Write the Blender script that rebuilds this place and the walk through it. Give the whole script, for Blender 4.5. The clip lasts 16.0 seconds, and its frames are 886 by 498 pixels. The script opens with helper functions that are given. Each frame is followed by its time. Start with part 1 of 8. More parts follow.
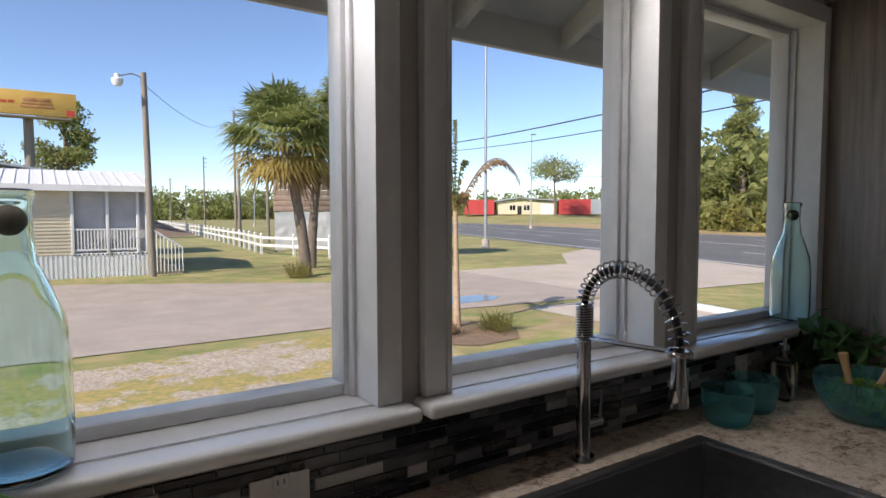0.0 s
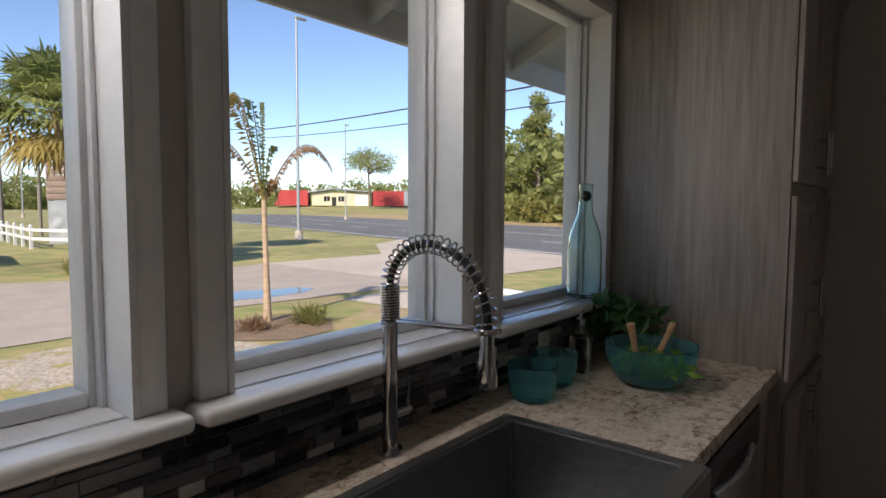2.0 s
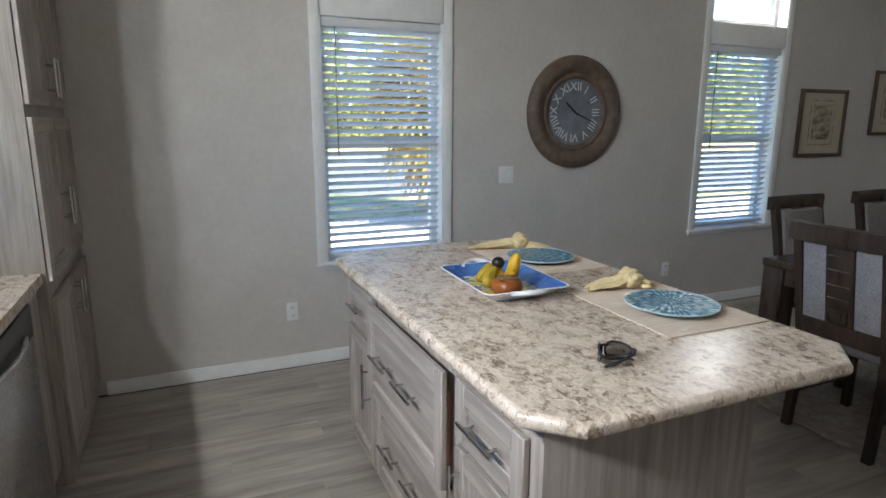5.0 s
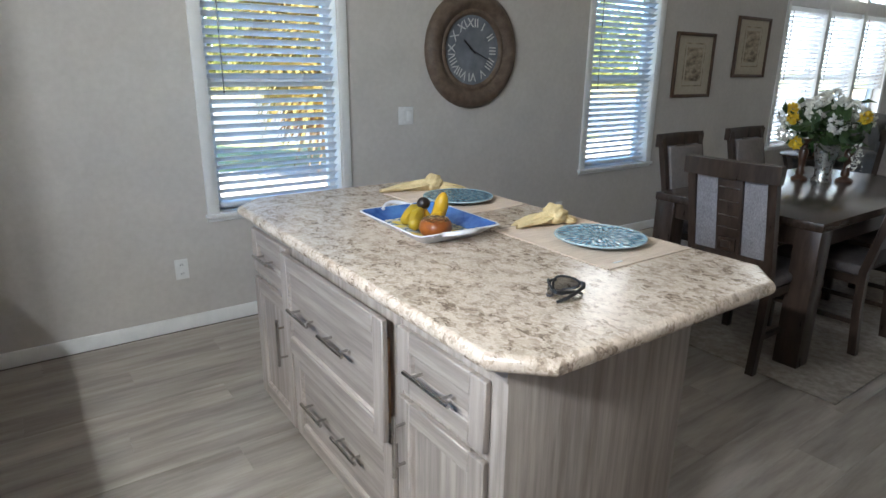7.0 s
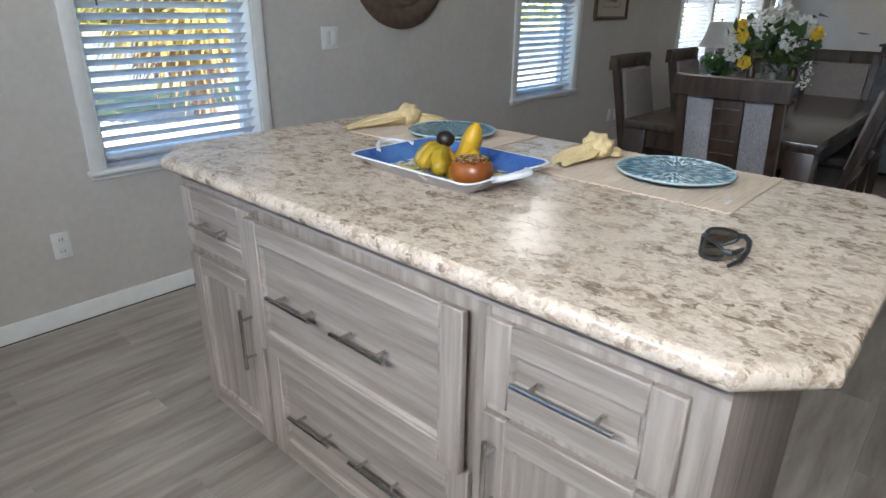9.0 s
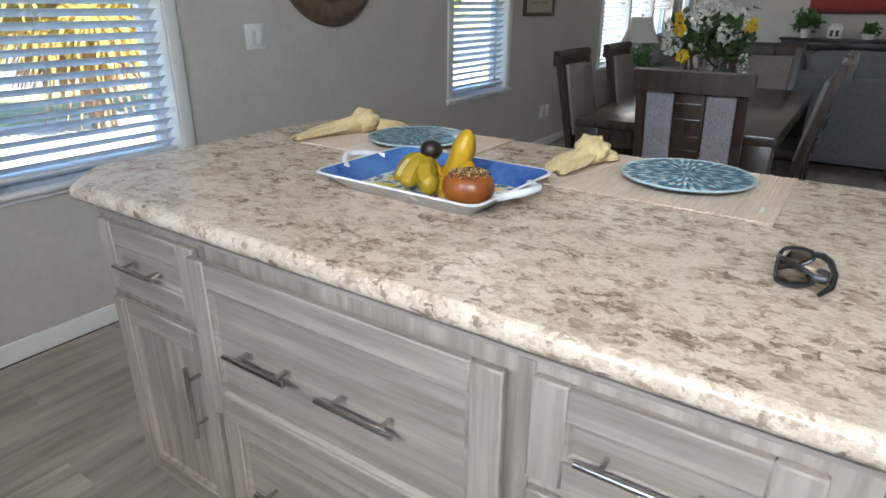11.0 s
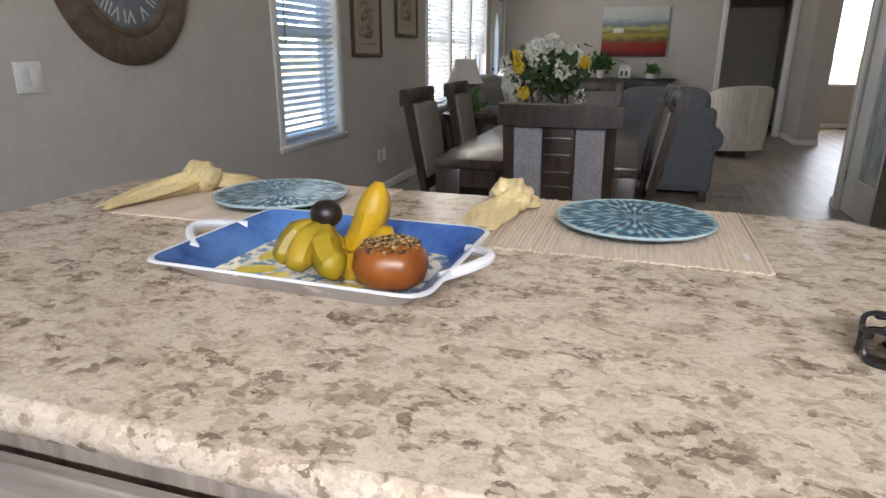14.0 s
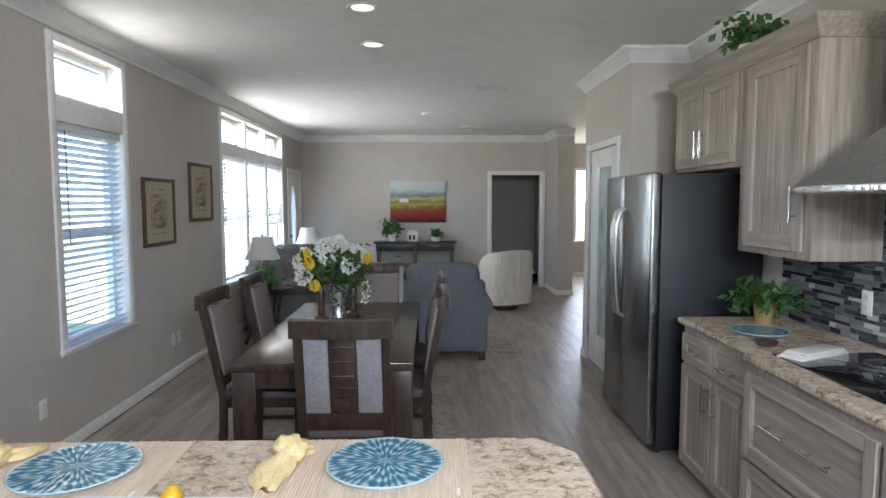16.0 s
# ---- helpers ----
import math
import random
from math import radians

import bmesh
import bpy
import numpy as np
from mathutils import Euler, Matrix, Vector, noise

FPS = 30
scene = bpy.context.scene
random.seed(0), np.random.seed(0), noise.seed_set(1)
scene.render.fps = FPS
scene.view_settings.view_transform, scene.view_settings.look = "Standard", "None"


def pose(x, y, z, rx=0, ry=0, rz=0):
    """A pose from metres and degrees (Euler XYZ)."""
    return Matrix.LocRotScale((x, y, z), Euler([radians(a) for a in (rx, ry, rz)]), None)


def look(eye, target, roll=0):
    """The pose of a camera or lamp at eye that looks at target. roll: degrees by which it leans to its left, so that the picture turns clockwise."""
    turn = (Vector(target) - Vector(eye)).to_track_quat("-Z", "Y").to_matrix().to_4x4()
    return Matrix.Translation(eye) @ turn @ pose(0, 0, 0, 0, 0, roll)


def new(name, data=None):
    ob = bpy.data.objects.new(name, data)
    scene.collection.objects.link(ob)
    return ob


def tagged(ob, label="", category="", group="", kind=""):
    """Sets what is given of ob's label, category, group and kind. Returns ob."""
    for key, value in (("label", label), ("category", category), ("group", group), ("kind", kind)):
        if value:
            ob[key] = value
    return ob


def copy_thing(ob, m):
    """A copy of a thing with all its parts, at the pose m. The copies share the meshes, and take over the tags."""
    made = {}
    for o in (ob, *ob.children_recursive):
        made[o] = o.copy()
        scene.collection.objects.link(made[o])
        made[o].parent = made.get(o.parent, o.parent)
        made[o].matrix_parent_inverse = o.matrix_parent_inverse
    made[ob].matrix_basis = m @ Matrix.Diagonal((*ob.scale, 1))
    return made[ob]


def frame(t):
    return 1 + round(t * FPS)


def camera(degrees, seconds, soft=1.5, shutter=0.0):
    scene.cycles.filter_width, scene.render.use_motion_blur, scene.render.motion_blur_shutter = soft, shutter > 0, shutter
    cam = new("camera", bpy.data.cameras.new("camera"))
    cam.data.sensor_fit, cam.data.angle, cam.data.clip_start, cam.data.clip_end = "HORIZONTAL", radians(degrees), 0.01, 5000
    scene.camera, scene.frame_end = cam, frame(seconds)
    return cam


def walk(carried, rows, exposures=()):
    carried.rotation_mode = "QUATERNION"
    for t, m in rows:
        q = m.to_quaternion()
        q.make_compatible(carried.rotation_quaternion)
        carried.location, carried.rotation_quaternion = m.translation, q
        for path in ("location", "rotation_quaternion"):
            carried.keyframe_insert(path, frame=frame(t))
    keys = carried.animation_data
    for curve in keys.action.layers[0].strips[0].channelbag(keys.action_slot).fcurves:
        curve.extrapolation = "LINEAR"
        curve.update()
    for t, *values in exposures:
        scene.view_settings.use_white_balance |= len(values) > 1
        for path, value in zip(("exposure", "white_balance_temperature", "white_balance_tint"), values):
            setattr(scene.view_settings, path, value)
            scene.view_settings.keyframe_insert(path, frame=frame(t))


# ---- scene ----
cam = camera(72.7, 16.0, shutter=0.0)
PATH = [
    (0, (0.62, 0.056, 1.509), (1.73, 1.716, 1.391), -0.1),
    (0.5, (0.615, 0.067, 1.503), (1.76, 1.702, 1.379), -0.0),
    (1, (0.612, 0.073, 1.507), (1.834, 1.65, 1.377), -0.1),
    (1.5, (0.659, 0.096, 1.488), (2.021, 1.554, 1.348), -0.1),
    (2, (0.75, 0.149, 1.463), (2.306, 1.398, 1.318), 0.3),
    (2.5, (0.765, 0.155, 1.469), (2.521, 1.101, 1.316), 0.1),
    (3, (0.726, 0.141, 1.467), (2.637, 0.712, 1.314), 0.5),
    (3.5, (0.681, 0.113, 1.479), (2.666, 0.279, 1.292), 0.5),
    (4, (0.569, 0.038, 1.498), (2.545, -0.163, 1.258), 0.1),
    (4.2, (0.504, 0.0, 1.511), (2.457, -0.332, 1.236), -0.1),
    (4.5, (0.442, -0.005, 1.486), (2.346, -0.531, 1.168), -0.1),
    (5, (0.342, 0.001, 1.488), (2.136, -0.782, 1.074), 0.2),
    (7.5, (0.666, 0.089, 1.411), (2.189, -1.064, 0.821), 0.5),
    (8, (0.875, 0.082, 1.381), (2.336, -1.137, 0.764), 0.5),
    (8.5, (1.02, 0.073, 1.342), (2.398, -1.214, 0.674), 0.6),
    (9, (1.164, 0.103, 1.313), (2.405, -1.273, 0.559), 0.7),
    (11.5, (1.571, -0.068, 1.264), (2.543, -1.65, 0.521), 0.3),
    (12, (1.745, -0.233, 1.184), (2.597, -1.879, 0.431), 0.6),
    (12.5, (1.805, -0.214, 1.157), (2.519, -1.907, 0.365), 0.4),
    (13, (1.803, -0.185, 1.169), (2.46, -1.903, 0.383), -0.1),
    (13.5, (1.772, -0.216, 1.195), (2.413, -1.967, 0.472), -0.1),
    (14, (1.747, -0.242, 1.224), (2.307, -2.061, 0.608), 0.1),
    (14.5, (1.714, -0.179, 1.403), (2.102, -2.084, 0.934), 0.2),
    (15, (1.674, -0.07, 1.51), (1.834, -2.037, 1.184), 0.1),
    (15.5, (1.638, -0.002, 1.557), (1.648, -1.99, 1.342), -0.0),
    (16, (1.612, 0.052, 1.572), (1.57, -1.941, 1.414), -0.1),
]
EXPOSURES = [(0.0, 0.75, 6900, 18), (1.5, 0.77, 7000, 18), (2.5, 0.87, 7000, 16), (3.0, 1.0, 6700, 13), (3.5, 1.5, 5900, 10), (4.2, 2.3, 6000, 8), (5.2, 3.02, 6200, 8), (8.0, 3.22, 6150, 7), (9.2, 3.08, 6200, 8), (11.5, 3.13, 6400, 8), (12.5, 2.8, 6700, 11), (14.0, 3.13, 6800, 12), (16.0, 3.68, 6200, 10)]
walk(cam, [(t, look(eye, target, roll)) for t, eye, target, roll in PATH], EXPOSURES)

# ---- daylight ----
SUN_EL, SUN_AZ = radians(38), radians(252)      # azimuth clockwise from +y
world = bpy.data.worlds.new("sky")
scene.world = world
world.use_nodes = True
wn = world.node_tree
sky = wn.nodes.new("ShaderNodeTexSky")
sky.sky_type = "NISHITA"
sky.sun_disc = False
sky.sun_elevation, sky.sun_rotation = SUN_EL, SUN_AZ
sky.air_density, sky.dust_density, sky.ozone_density = 0.75, 0.0, 4.0
wn.links.new(sky.outputs[0], wn.nodes["Background"].inputs[0])
wn.nodes["Background"].inputs[1].default_value = 0.125
sun = new("sun", bpy.data.lights.new("sun", "SUN"))
sun.data.energy, sun.data.angle, sun.data.color = 3.7, radians(0.55), (1.0, 0.94, 0.84)
sdir = Vector((math.sin(SUN_AZ) * math.cos(SUN_EL), math.cos(SUN_AZ) * math.cos(SUN_EL), math.sin(SUN_EL)))
sun.matrix_world = look(sdir * 50, (0, 0, 0))

# recessed ceiling lights
CANS = [(2.02, -3.72), (2.04, -4.59)]
for cx, cy in CANS:
    lamp = new("downlight", bpy.data.lights.new("downlight", "AREA"))
    lamp.data.shape, lamp.data.size, lamp.data.energy, lamp.data.color = "DISK", 0.13, 0.08, (1.0, 0.92, 0.82)
    lamp.matrix_world = pose(cx, cy, 2.738)
# sky light entering by the window openings: heads of the kitchen windows, the living room row, a transom, the hall window
PALE, WARM = (0.94, 0.97, 1.0), (1.0, 0.95, 0.87)
for nm, eye, target, w, h, watts, tint in (
        ("kitchen_sky", (0.80, 1.21, 2.17), (1.1, -0.9, 1.75), 0.60, 0.08, 9.0, PALE), ("kitchen_sky", (1.62, 1.21, 2.17), (1.5, -0.9, 1.75), 0.42, 0.08, 5.6, PALE),
        ("living_sky", (4.025, -8.07, 1.37), (0.0, -8.07, 1.37), 2.6, 1.36, 5.0, PALE), ("transom_sky", (4.03, -8.07, 2.395), (0.0, -8.07, 0.9), 2.5, 0.24, 2.4, WARM),
        ("transom_sky", (4.03, -4.165, 2.395), (0.0, -4.165, 0.6), 0.70, 0.24, 0.8, WARM), ("hall_sky", (-1.87, -12.57, 1.475), (-1.87, 0.0, 1.3), 0.84, 1.4, 3.6, WARM)):
    lamp = new(nm, bpy.data.lights.new(nm, "AREA"))
    lamp.data.shape, lamp.data.size, lamp.data.size_y, lamp.data.energy, lamp.data.color = "RECTANGLE", w, h, watts, tint
    lamp.matrix_world = look(eye, target)


# ---- materials ----
def surf(name, c1, c2, scale=8.0, rough=0.5, metal=0.0, bump=0.0, stretch=(1, 1, 1), detail=6.0, big=0.0, rvar=0.08,
         spread=(0.35, 0.65), piece=0.0, coat=0.0):
    """Two-tone noise surface: grain at one scale, blotches at a larger one, fine relief."""
    m = bpy.data.materials.new(name)
    m.use_nodes = True
    n, l = m.node_tree.nodes, m.node_tree.links
    b = n["Principled BSDF"]
    tc, mp = n.new("ShaderNodeTexCoord"), n.new("ShaderNodeMapping")
    mp.inputs["Scale"].default_value = stretch
    l.new(tc.outputs["Object"], mp.inputs["Vector"])
    vec = mp.outputs["Vector"]
    info = None
    if piece:
        info = n.new("ShaderNodeObjectInfo")
        off = n.new("ShaderNodeVectorMath")
        off.operation = "ADD"
        mul = n.new("ShaderNodeMath")
        mul.operation = "MULTIPLY"
        mul.inputs[1].default_value = 37.0
        l.new(info.outputs["Random"], mul.inputs[0])
        l.new(vec, off.inputs[0])
        l.new(mul.outputs[0], off.inputs[1])
        vec = off.outputs[0]
    t1 = n.new("ShaderNodeTexNoise")
    t1.inputs["Scale"].default_value, t1.inputs["Detail"].default_value, t1.inputs["Roughness"].default_value = scale, detail, 0.62
    l.new(vec, t1.inputs["Vector"])
    r = n.new("ShaderNodeValToRGB")
    r.color_ramp.elements[0].position, r.color_ramp.elements[1].position = spread
    r.color_ramp.elements[0].color, r.color_ramp.elements[1].color = (*c1, 1), (*c2, 1)
    l.new(t1.outputs["Fac"], r.inputs["Fac"])
    col = r.outputs["Color"]
    if big or piece:
        t2 = n.new("ShaderNodeTexNoise")
        t2.inputs["Scale"].default_value, t2.inputs["Detail"].default_value = scale * 0.13, 3.0
        l.new(vec, t2.inputs["Vector"])
        mr = n.new("ShaderNodeMapRange")
        mr.inputs["From Min"].default_value, mr.inputs["From Max"].default_value = 0.3, 0.7
        mr.inputs["To Min"].default_value, mr.inputs["To Max"].default_value = 1 - big, 1 + big * 0.6
        l.new(t2.outputs["Fac"], mr.inputs["Value"])
        val = mr.outputs["Result"]
        if piece:
            m2 = n.new("ShaderNodeMapRange")
            m2.inputs["To Min"].default_value, m2.inputs["To Max"].default_value = 1 - piece, 1 + piece
            l.new(info.outputs["Random"], m2.inputs["Value"])
            mm = n.new("ShaderNodeMath")
            mm.operation = "MULTIPLY"
            l.new(val, mm.inputs[0])
            l.new(m2.outputs["Result"], mm.inputs[1])
            val = mm.outputs[0]
        mx = n.new("ShaderNodeVectorMath")
        mx.operation = "SCALE"
        l.new(col, mx.inputs[0])
        l.new(val, mx.inputs["Scale"])
        col = mx.outputs[0]
    l.new(col, b.inputs["Base Color"])
    rr = n.new("ShaderNodeMapRange")
    rr.inputs["To Min"].default_value, rr.inputs["To Max"].default_value = max(0.02, rough - rvar), min(1, rough + rvar)
    l.new(t1.outputs["Fac"], rr.inputs["Value"])
    l.new(rr.outputs["Result"], b.inputs["Roughness"])
    b.inputs["Metallic"].default_value = metal
    b.inputs["Coat Weight"].default_value = coat
    if bump:
        bp = n.new("ShaderNodeBump")
        bp.inputs["Strength"].default_value, bp.inputs["Distance"].default_value = bump, 0.004
        l.new(t1.outputs["Fac"], bp.inputs["Height"])
        l.new(bp.outputs["Normal"], b.inputs["Normal"])
    return m


def leafy(name, c1, c2, scale, rough=0.6, through_=0.58):
    """A thin surface that lets part of the light through."""
    m = surf(name, c1, c2, scale, rough, detail=3, big=0.35 if through_ > 0.5 else 0.03)
    n, l = m.node_tree.nodes, m.node_tree.links
    b, tr, mx = n["Principled BSDF"], n.new("ShaderNodeBsdfTranslucent"), n.new("ShaderNodeMixShader")
    l.new(b.inputs["Base Color"].links[0].from_socket, tr.inputs["Color"])
    mx.inputs[0].default_value = through_
    l.new(b.outputs[0], mx.inputs[1])
    l.new(tr.outputs[0], mx.inputs[2])
    l.new(mx.outputs[0], n["Material Output"].inputs[0])
    return m


def glassy(name, tint, rough=0.0, ior=1.45):
    m = bpy.data.materials.new(name)
    m.use_nodes = True
    b = m.node_tree.nodes["Principled BSDF"]
    b.inputs["Base Color"].default_value = (*tint, 1)
    b.inputs["Transmission Weight"].default_value = 1.0
    b.inputs["Roughness"].default_value, b.inputs["IOR"].default_value = rough, ior
    return m


def pane_mat():
    """Thin window glass: clear with a faint gloss."""
    m = bpy.data.materials.new("window_glass")
    m.use_nodes = True
    n, l = m.node_tree.nodes, m.node_tree.links
    n.remove(n["Principled BSDF"])
    tr, gl, mix, lw = (n.new("ShaderNodeBsdfTransparent"), n.new("ShaderNodeBsdfGlossy"), n.new("ShaderNodeMixShader"),
                       n.new("ShaderNodeLayerWeight"))
    tr.inputs[0].default_value = (0.97, 0.985, 0.98, 1)
    gl.inputs["Roughness"].default_value = 0.02
    pw, mu = n.new("ShaderNodeMath"), n.new("ShaderNodeMath")
    pw.operation, mu.operation = "POWER", "MULTIPLY_ADD"
    pw.inputs[1].default_value = 4.0
    mu.inputs[1].default_value, mu.inputs[2].default_value = 0.3, 0.007
    l.new(lw.outputs["Facing"], pw.inputs[0])
    l.new(pw.outputs[0], mu.inputs[0])
    l.new(mu.outputs[0], mix.inputs[0])
    l.new(tr.outputs[0], mix.inputs[1])
    l.new(gl.outputs[0], mix.inputs[2])
    l.new(mix.outputs[0], n["Material Output"].inputs[0])
    return m


def stone_mat(name, rough):
    """Laminate stone: cream drifts broken by clusters of small tan and taupe flakes."""
    m = bpy.data.materials.new(name)
    m.use_nodes = True
    n, l = m.node_tree.nodes, m.node_tree.links
    b = n["Principled BSDF"]

    def noise_tex(scale, detail, roughness, vec):
        t = n.new("ShaderNodeTexNoise")
        t.inputs["Scale"].default_value, t.inputs["Detail"].default_value, t.inputs["Roughness"].default_value = scale, detail, roughness
        l.new(vec, t.inputs["Vector"])
        return t

    def vmath(op, a, c):
        k = n.new("ShaderNodeVectorMath")
        k.operation = op
        for i, v in enumerate((a, c)):
            if isinstance(v, tuple):
                k.inputs[i].default_value = v
            else:
                l.new(v, k.inputs[i])
        return k.outputs[0]

    def fmath(op, a, c):
        k = n.new("ShaderNodeMath")
        k.operation = op
        for i, v in enumerate((a, c)):
            if isinstance(v, float):
                k.inputs[i].default_value = v
            else:
                l.new(v, k.inputs[i])
        return k.outputs[0]

    def ramp(stops, fac, mode="LINEAR"):
        r = n.new("ShaderNodeValToRGB")
        r.color_ramp.interpolation = mode
        e = r.color_ramp.elements
        e[0].position, e[0].color = stops[0][0], (*stops[0][1], 1)
        e[1].position, e[1].color = stops[-1][0], (*stops[-1][1], 1)
        for p, c in stops[1:-1]:
            k = e.new(p)
            k.color = (*c, 1)
        l.new(fac, r.inputs["Fac"])
        return r.outputs["Color"]
    tc, mp = n.new("ShaderNodeTexCoord"), n.new("ShaderNodeMapping")
    mp.inputs["Rotation"].default_value = (0, 0, 0.35)
    mp.inputs["Scale"].default_value = (1.0, 1.3, 1.2)
    l.new(tc.outputs["Object"], mp.inputs["Vector"])
    base = mp.outputs[0]
    wob = noise_tex(22.0, 6.0, 0.65, base)
    vec = vmath("ADD", base, vmath("MULTIPLY", vmath("SUBTRACT", wob.outputs["Color"], (0.5, 0.5, 0.5)), (0.07, 0.07, 0.07)))
    drift = noise_tex(5.5, 5.0, 0.6, base)
    tone = noise_tex(2.2, 4.0, 0.55, base)
    cell = {}
    for key, sc in (("large", 34.0), ("small", 88.0)):
        v = n.new("ShaderNodeTexVoronoi")
        v.inputs["Scale"].default_value = sc
        l.new(vec, v.inputs["Vector"])
        sep = n.new("ShaderNodeSeparateColor")
        l.new(v.outputs["Color"], sep.inputs[0])
        cell[key] = sep.outputs[0]
    mixed = fmath("ADD", fmath("MULTIPLY", cell["large"], 0.5), fmath("MULTIPLY", cell["small"], 0.5))
    level = fmath("ADD", fmath("MULTIPLY", mixed, 0.66), fmath("MULTIPLY", fmath("SUBTRACT", drift.outputs["Fac"], 0.27), 0.68))
    col = ramp(((0.19, (0.23, 0.18, 0.14)), (0.27, (0.37, 0.30, 0.235)), (0.35, (0.49, 0.405, 0.325)), (0.43, (0.57, 0.485, 0.40)),
                (0.53, (0.645, 0.56, 0.47)), (0.68, (0.72, 0.64, 0.55))), level)
    warm = ramp(((0.36, (0.90, 0.86, 0.82)), (0.62, (1.04, 1.0, 0.97))), tone.outputs["Fac"])
    grain = noise_tex(150.0, 4.0, 0.7, base)
    fine = ramp(((0.34, (0.80, 0.77, 0.74)), (0.50, (1.0, 1.0, 1.0))), grain.outputs["Fac"])
    l.new(vmath("MULTIPLY", vmath("MULTIPLY", col, warm), fine), b.inputs["Base Color"])
    rr = n.new("ShaderNodeMapRange")
    rr.inputs["To Min"].default_value, rr.inputs["To Max"].default_value = rough - 0.04, rough + 0.08
    l.new(grain.outputs["Fac"], rr.inputs["Value"])
    l.new(rr.outputs["Result"], b.inputs["Roughness"])
    bp = n.new("ShaderNodeBump")
    bp.inputs["Strength"].default_value, bp.inputs["Distance"].default_value = 0.04, 0.002
    l.new(grain.outputs["Fac"], bp.inputs["Height"])
    l.new(bp.outputs["Normal"], b.inputs["Normal"])
    return m


WALL = surf("wall_paint", (0.50, 0.465, 0.43), (0.54, 0.505, 0.47), 30, 0.75, bump=0.06, big=0.05)
CEIL = surf("ceiling_paint", (0.82, 0.81, 0.795), (0.86, 0.85, 0.835), 60, 0.8, bump=0.15, big=0.05)
TRIM = surf("white_trim", (0.72, 0.715, 0.70), (0.78, 0.775, 0.76), 14, 0.4, big=0.04)
SILLP = surf("glossy_sill_paint", (0.74, 0.74, 0.735), (0.79, 0.79, 0.785), 10, 0.14, big=0.03, rvar=0.05)
VINYL = surf("white_vinyl", (0.70, 0.71, 0.72), (0.76, 0.77, 0.78), 20, 0.35, big=0.03)
SLAT = leafy("blind_slat", (0.80, 0.805, 0.81), (0.85, 0.85, 0.85), 20, 0.45, 0.38)
CAB = surf("grey_wood_upright", (0.235, 0.197, 0.170), (0.395, 0.338, 0.296), 5.0, 0.5, bump=0.12, stretch=(9, 9, 0.55), detail=8, big=0.14)
CABH = surf("grey_wood_level", (0.235, 0.197, 0.170), (0.395, 0.338, 0.296), 5.0, 0.5, bump=0.12, stretch=(0.55, 9, 9), detail=8, big=0.14)
CABY = surf("grey_wood_along", (0.235, 0.197, 0.170), (0.395, 0.338, 0.296), 5.0, 0.5, bump=0.12, stretch=(9, 0.55, 9), detail=8, big=0.14)
DARKIN = surf("dark_gap", (0.012, 0.011, 0.010), (0.02, 0.018, 0.016), 10, 0.9)
STONE = stone_mat("stone_laminate", 0.20)
PLANK = surf("vinyl_plank", (0.24, 0.205, 0.175), (0.42, 0.375, 0.33), 3.0, 0.42, bump=0.1, stretch=(5, 0.6, 1), detail=10, big=0.22, piece=0.05)
STEEL = surf("brushed_steel", (0.52, 0.52, 0.52), (0.62, 0.62, 0.62), 30, 0.28, metal=1.0, bump=0.02, stretch=(1, 1, 30))
STEELF = surf("dark_brushed_steel", (0.27, 0.27, 0.275), (0.34, 0.34, 0.345), 30, 0.26, metal=1.0, bump=0.02, stretch=(1, 1, 30))
STEELD = surf("sink_steel", (0.30, 0.30, 0.30), (0.38, 0.38, 0.38), 30, 0.36, metal=1.0, stretch=(40, 1, 1), bump=0.02)
NICKEL = surf("brushed_nickel", (0.50, 0.49, 0.475), (0.58, 0.57, 0.555), 60, 0.2, metal=1.0)
CHROME = surf("chrome", (0.62, 0.62, 0.63), (0.66, 0.66, 0.67), 10, 0.08, metal=1.0, rvar=0.02)
BLACKP = surf("black_plastic", (0.012, 0.012, 0.014), (0.02, 0.02, 0.022), 40, 0.35, big=0.1)
BLACKG = surf("black_glass", (0.008, 0.008, 0.010), (0.010, 0.010, 0.012), 10, 0.06, rvar=0.02)
FRSIDE = surf("fridge_side", (0.012, 0.013, 0.017), (0.018, 0.019, 0.024), 180, 0.5, bump=0.15)
ESPRESSO = surf("espresso_wood", (0.022, 0.014, 0.010), (0.055, 0.036, 0.027), 6, 0.3, bump=0.06, stretch=(5, 5, 0.8), big=0.15)
ESPRESSOT = surf("espresso_top", (0.030, 0.020, 0.015), (0.062, 0.042, 0.032), 6, 0.22, bump=0.04, stretch=(7, 0.7, 5), big=0.12)
LINEN = surf("taupe_upholstery", (0.17, 0.145, 0.135), (0.245, 0.215, 0.20), 260, 0.9, bump=0.3, big=0.1)
LINENG = surf("grey_upholstery", (0.17, 0.16, 0.17), (0.29, 0.27, 0.285), 240, 0.9, bump=0.3, stretch=(1, 1, 0.35), big=0.1)
SEATF = surf("dark_seat_fabric", (0.07, 0.06, 0.06), (0.11, 0.095, 0.095), 200, 0.85, bump=0.25, big=0.1)
SOFA = surf("slate_fabric", (0.105, 0.115, 0.130), (0.16, 0.172, 0.19), 220, 0.92, bump=0.3, big=0.12)
SOFAG = surf("grey_sofa_fabric", (0.13, 0.125, 0.122), (0.19, 0.185, 0.18), 220, 0.92, bump=0.3, big=0.12)
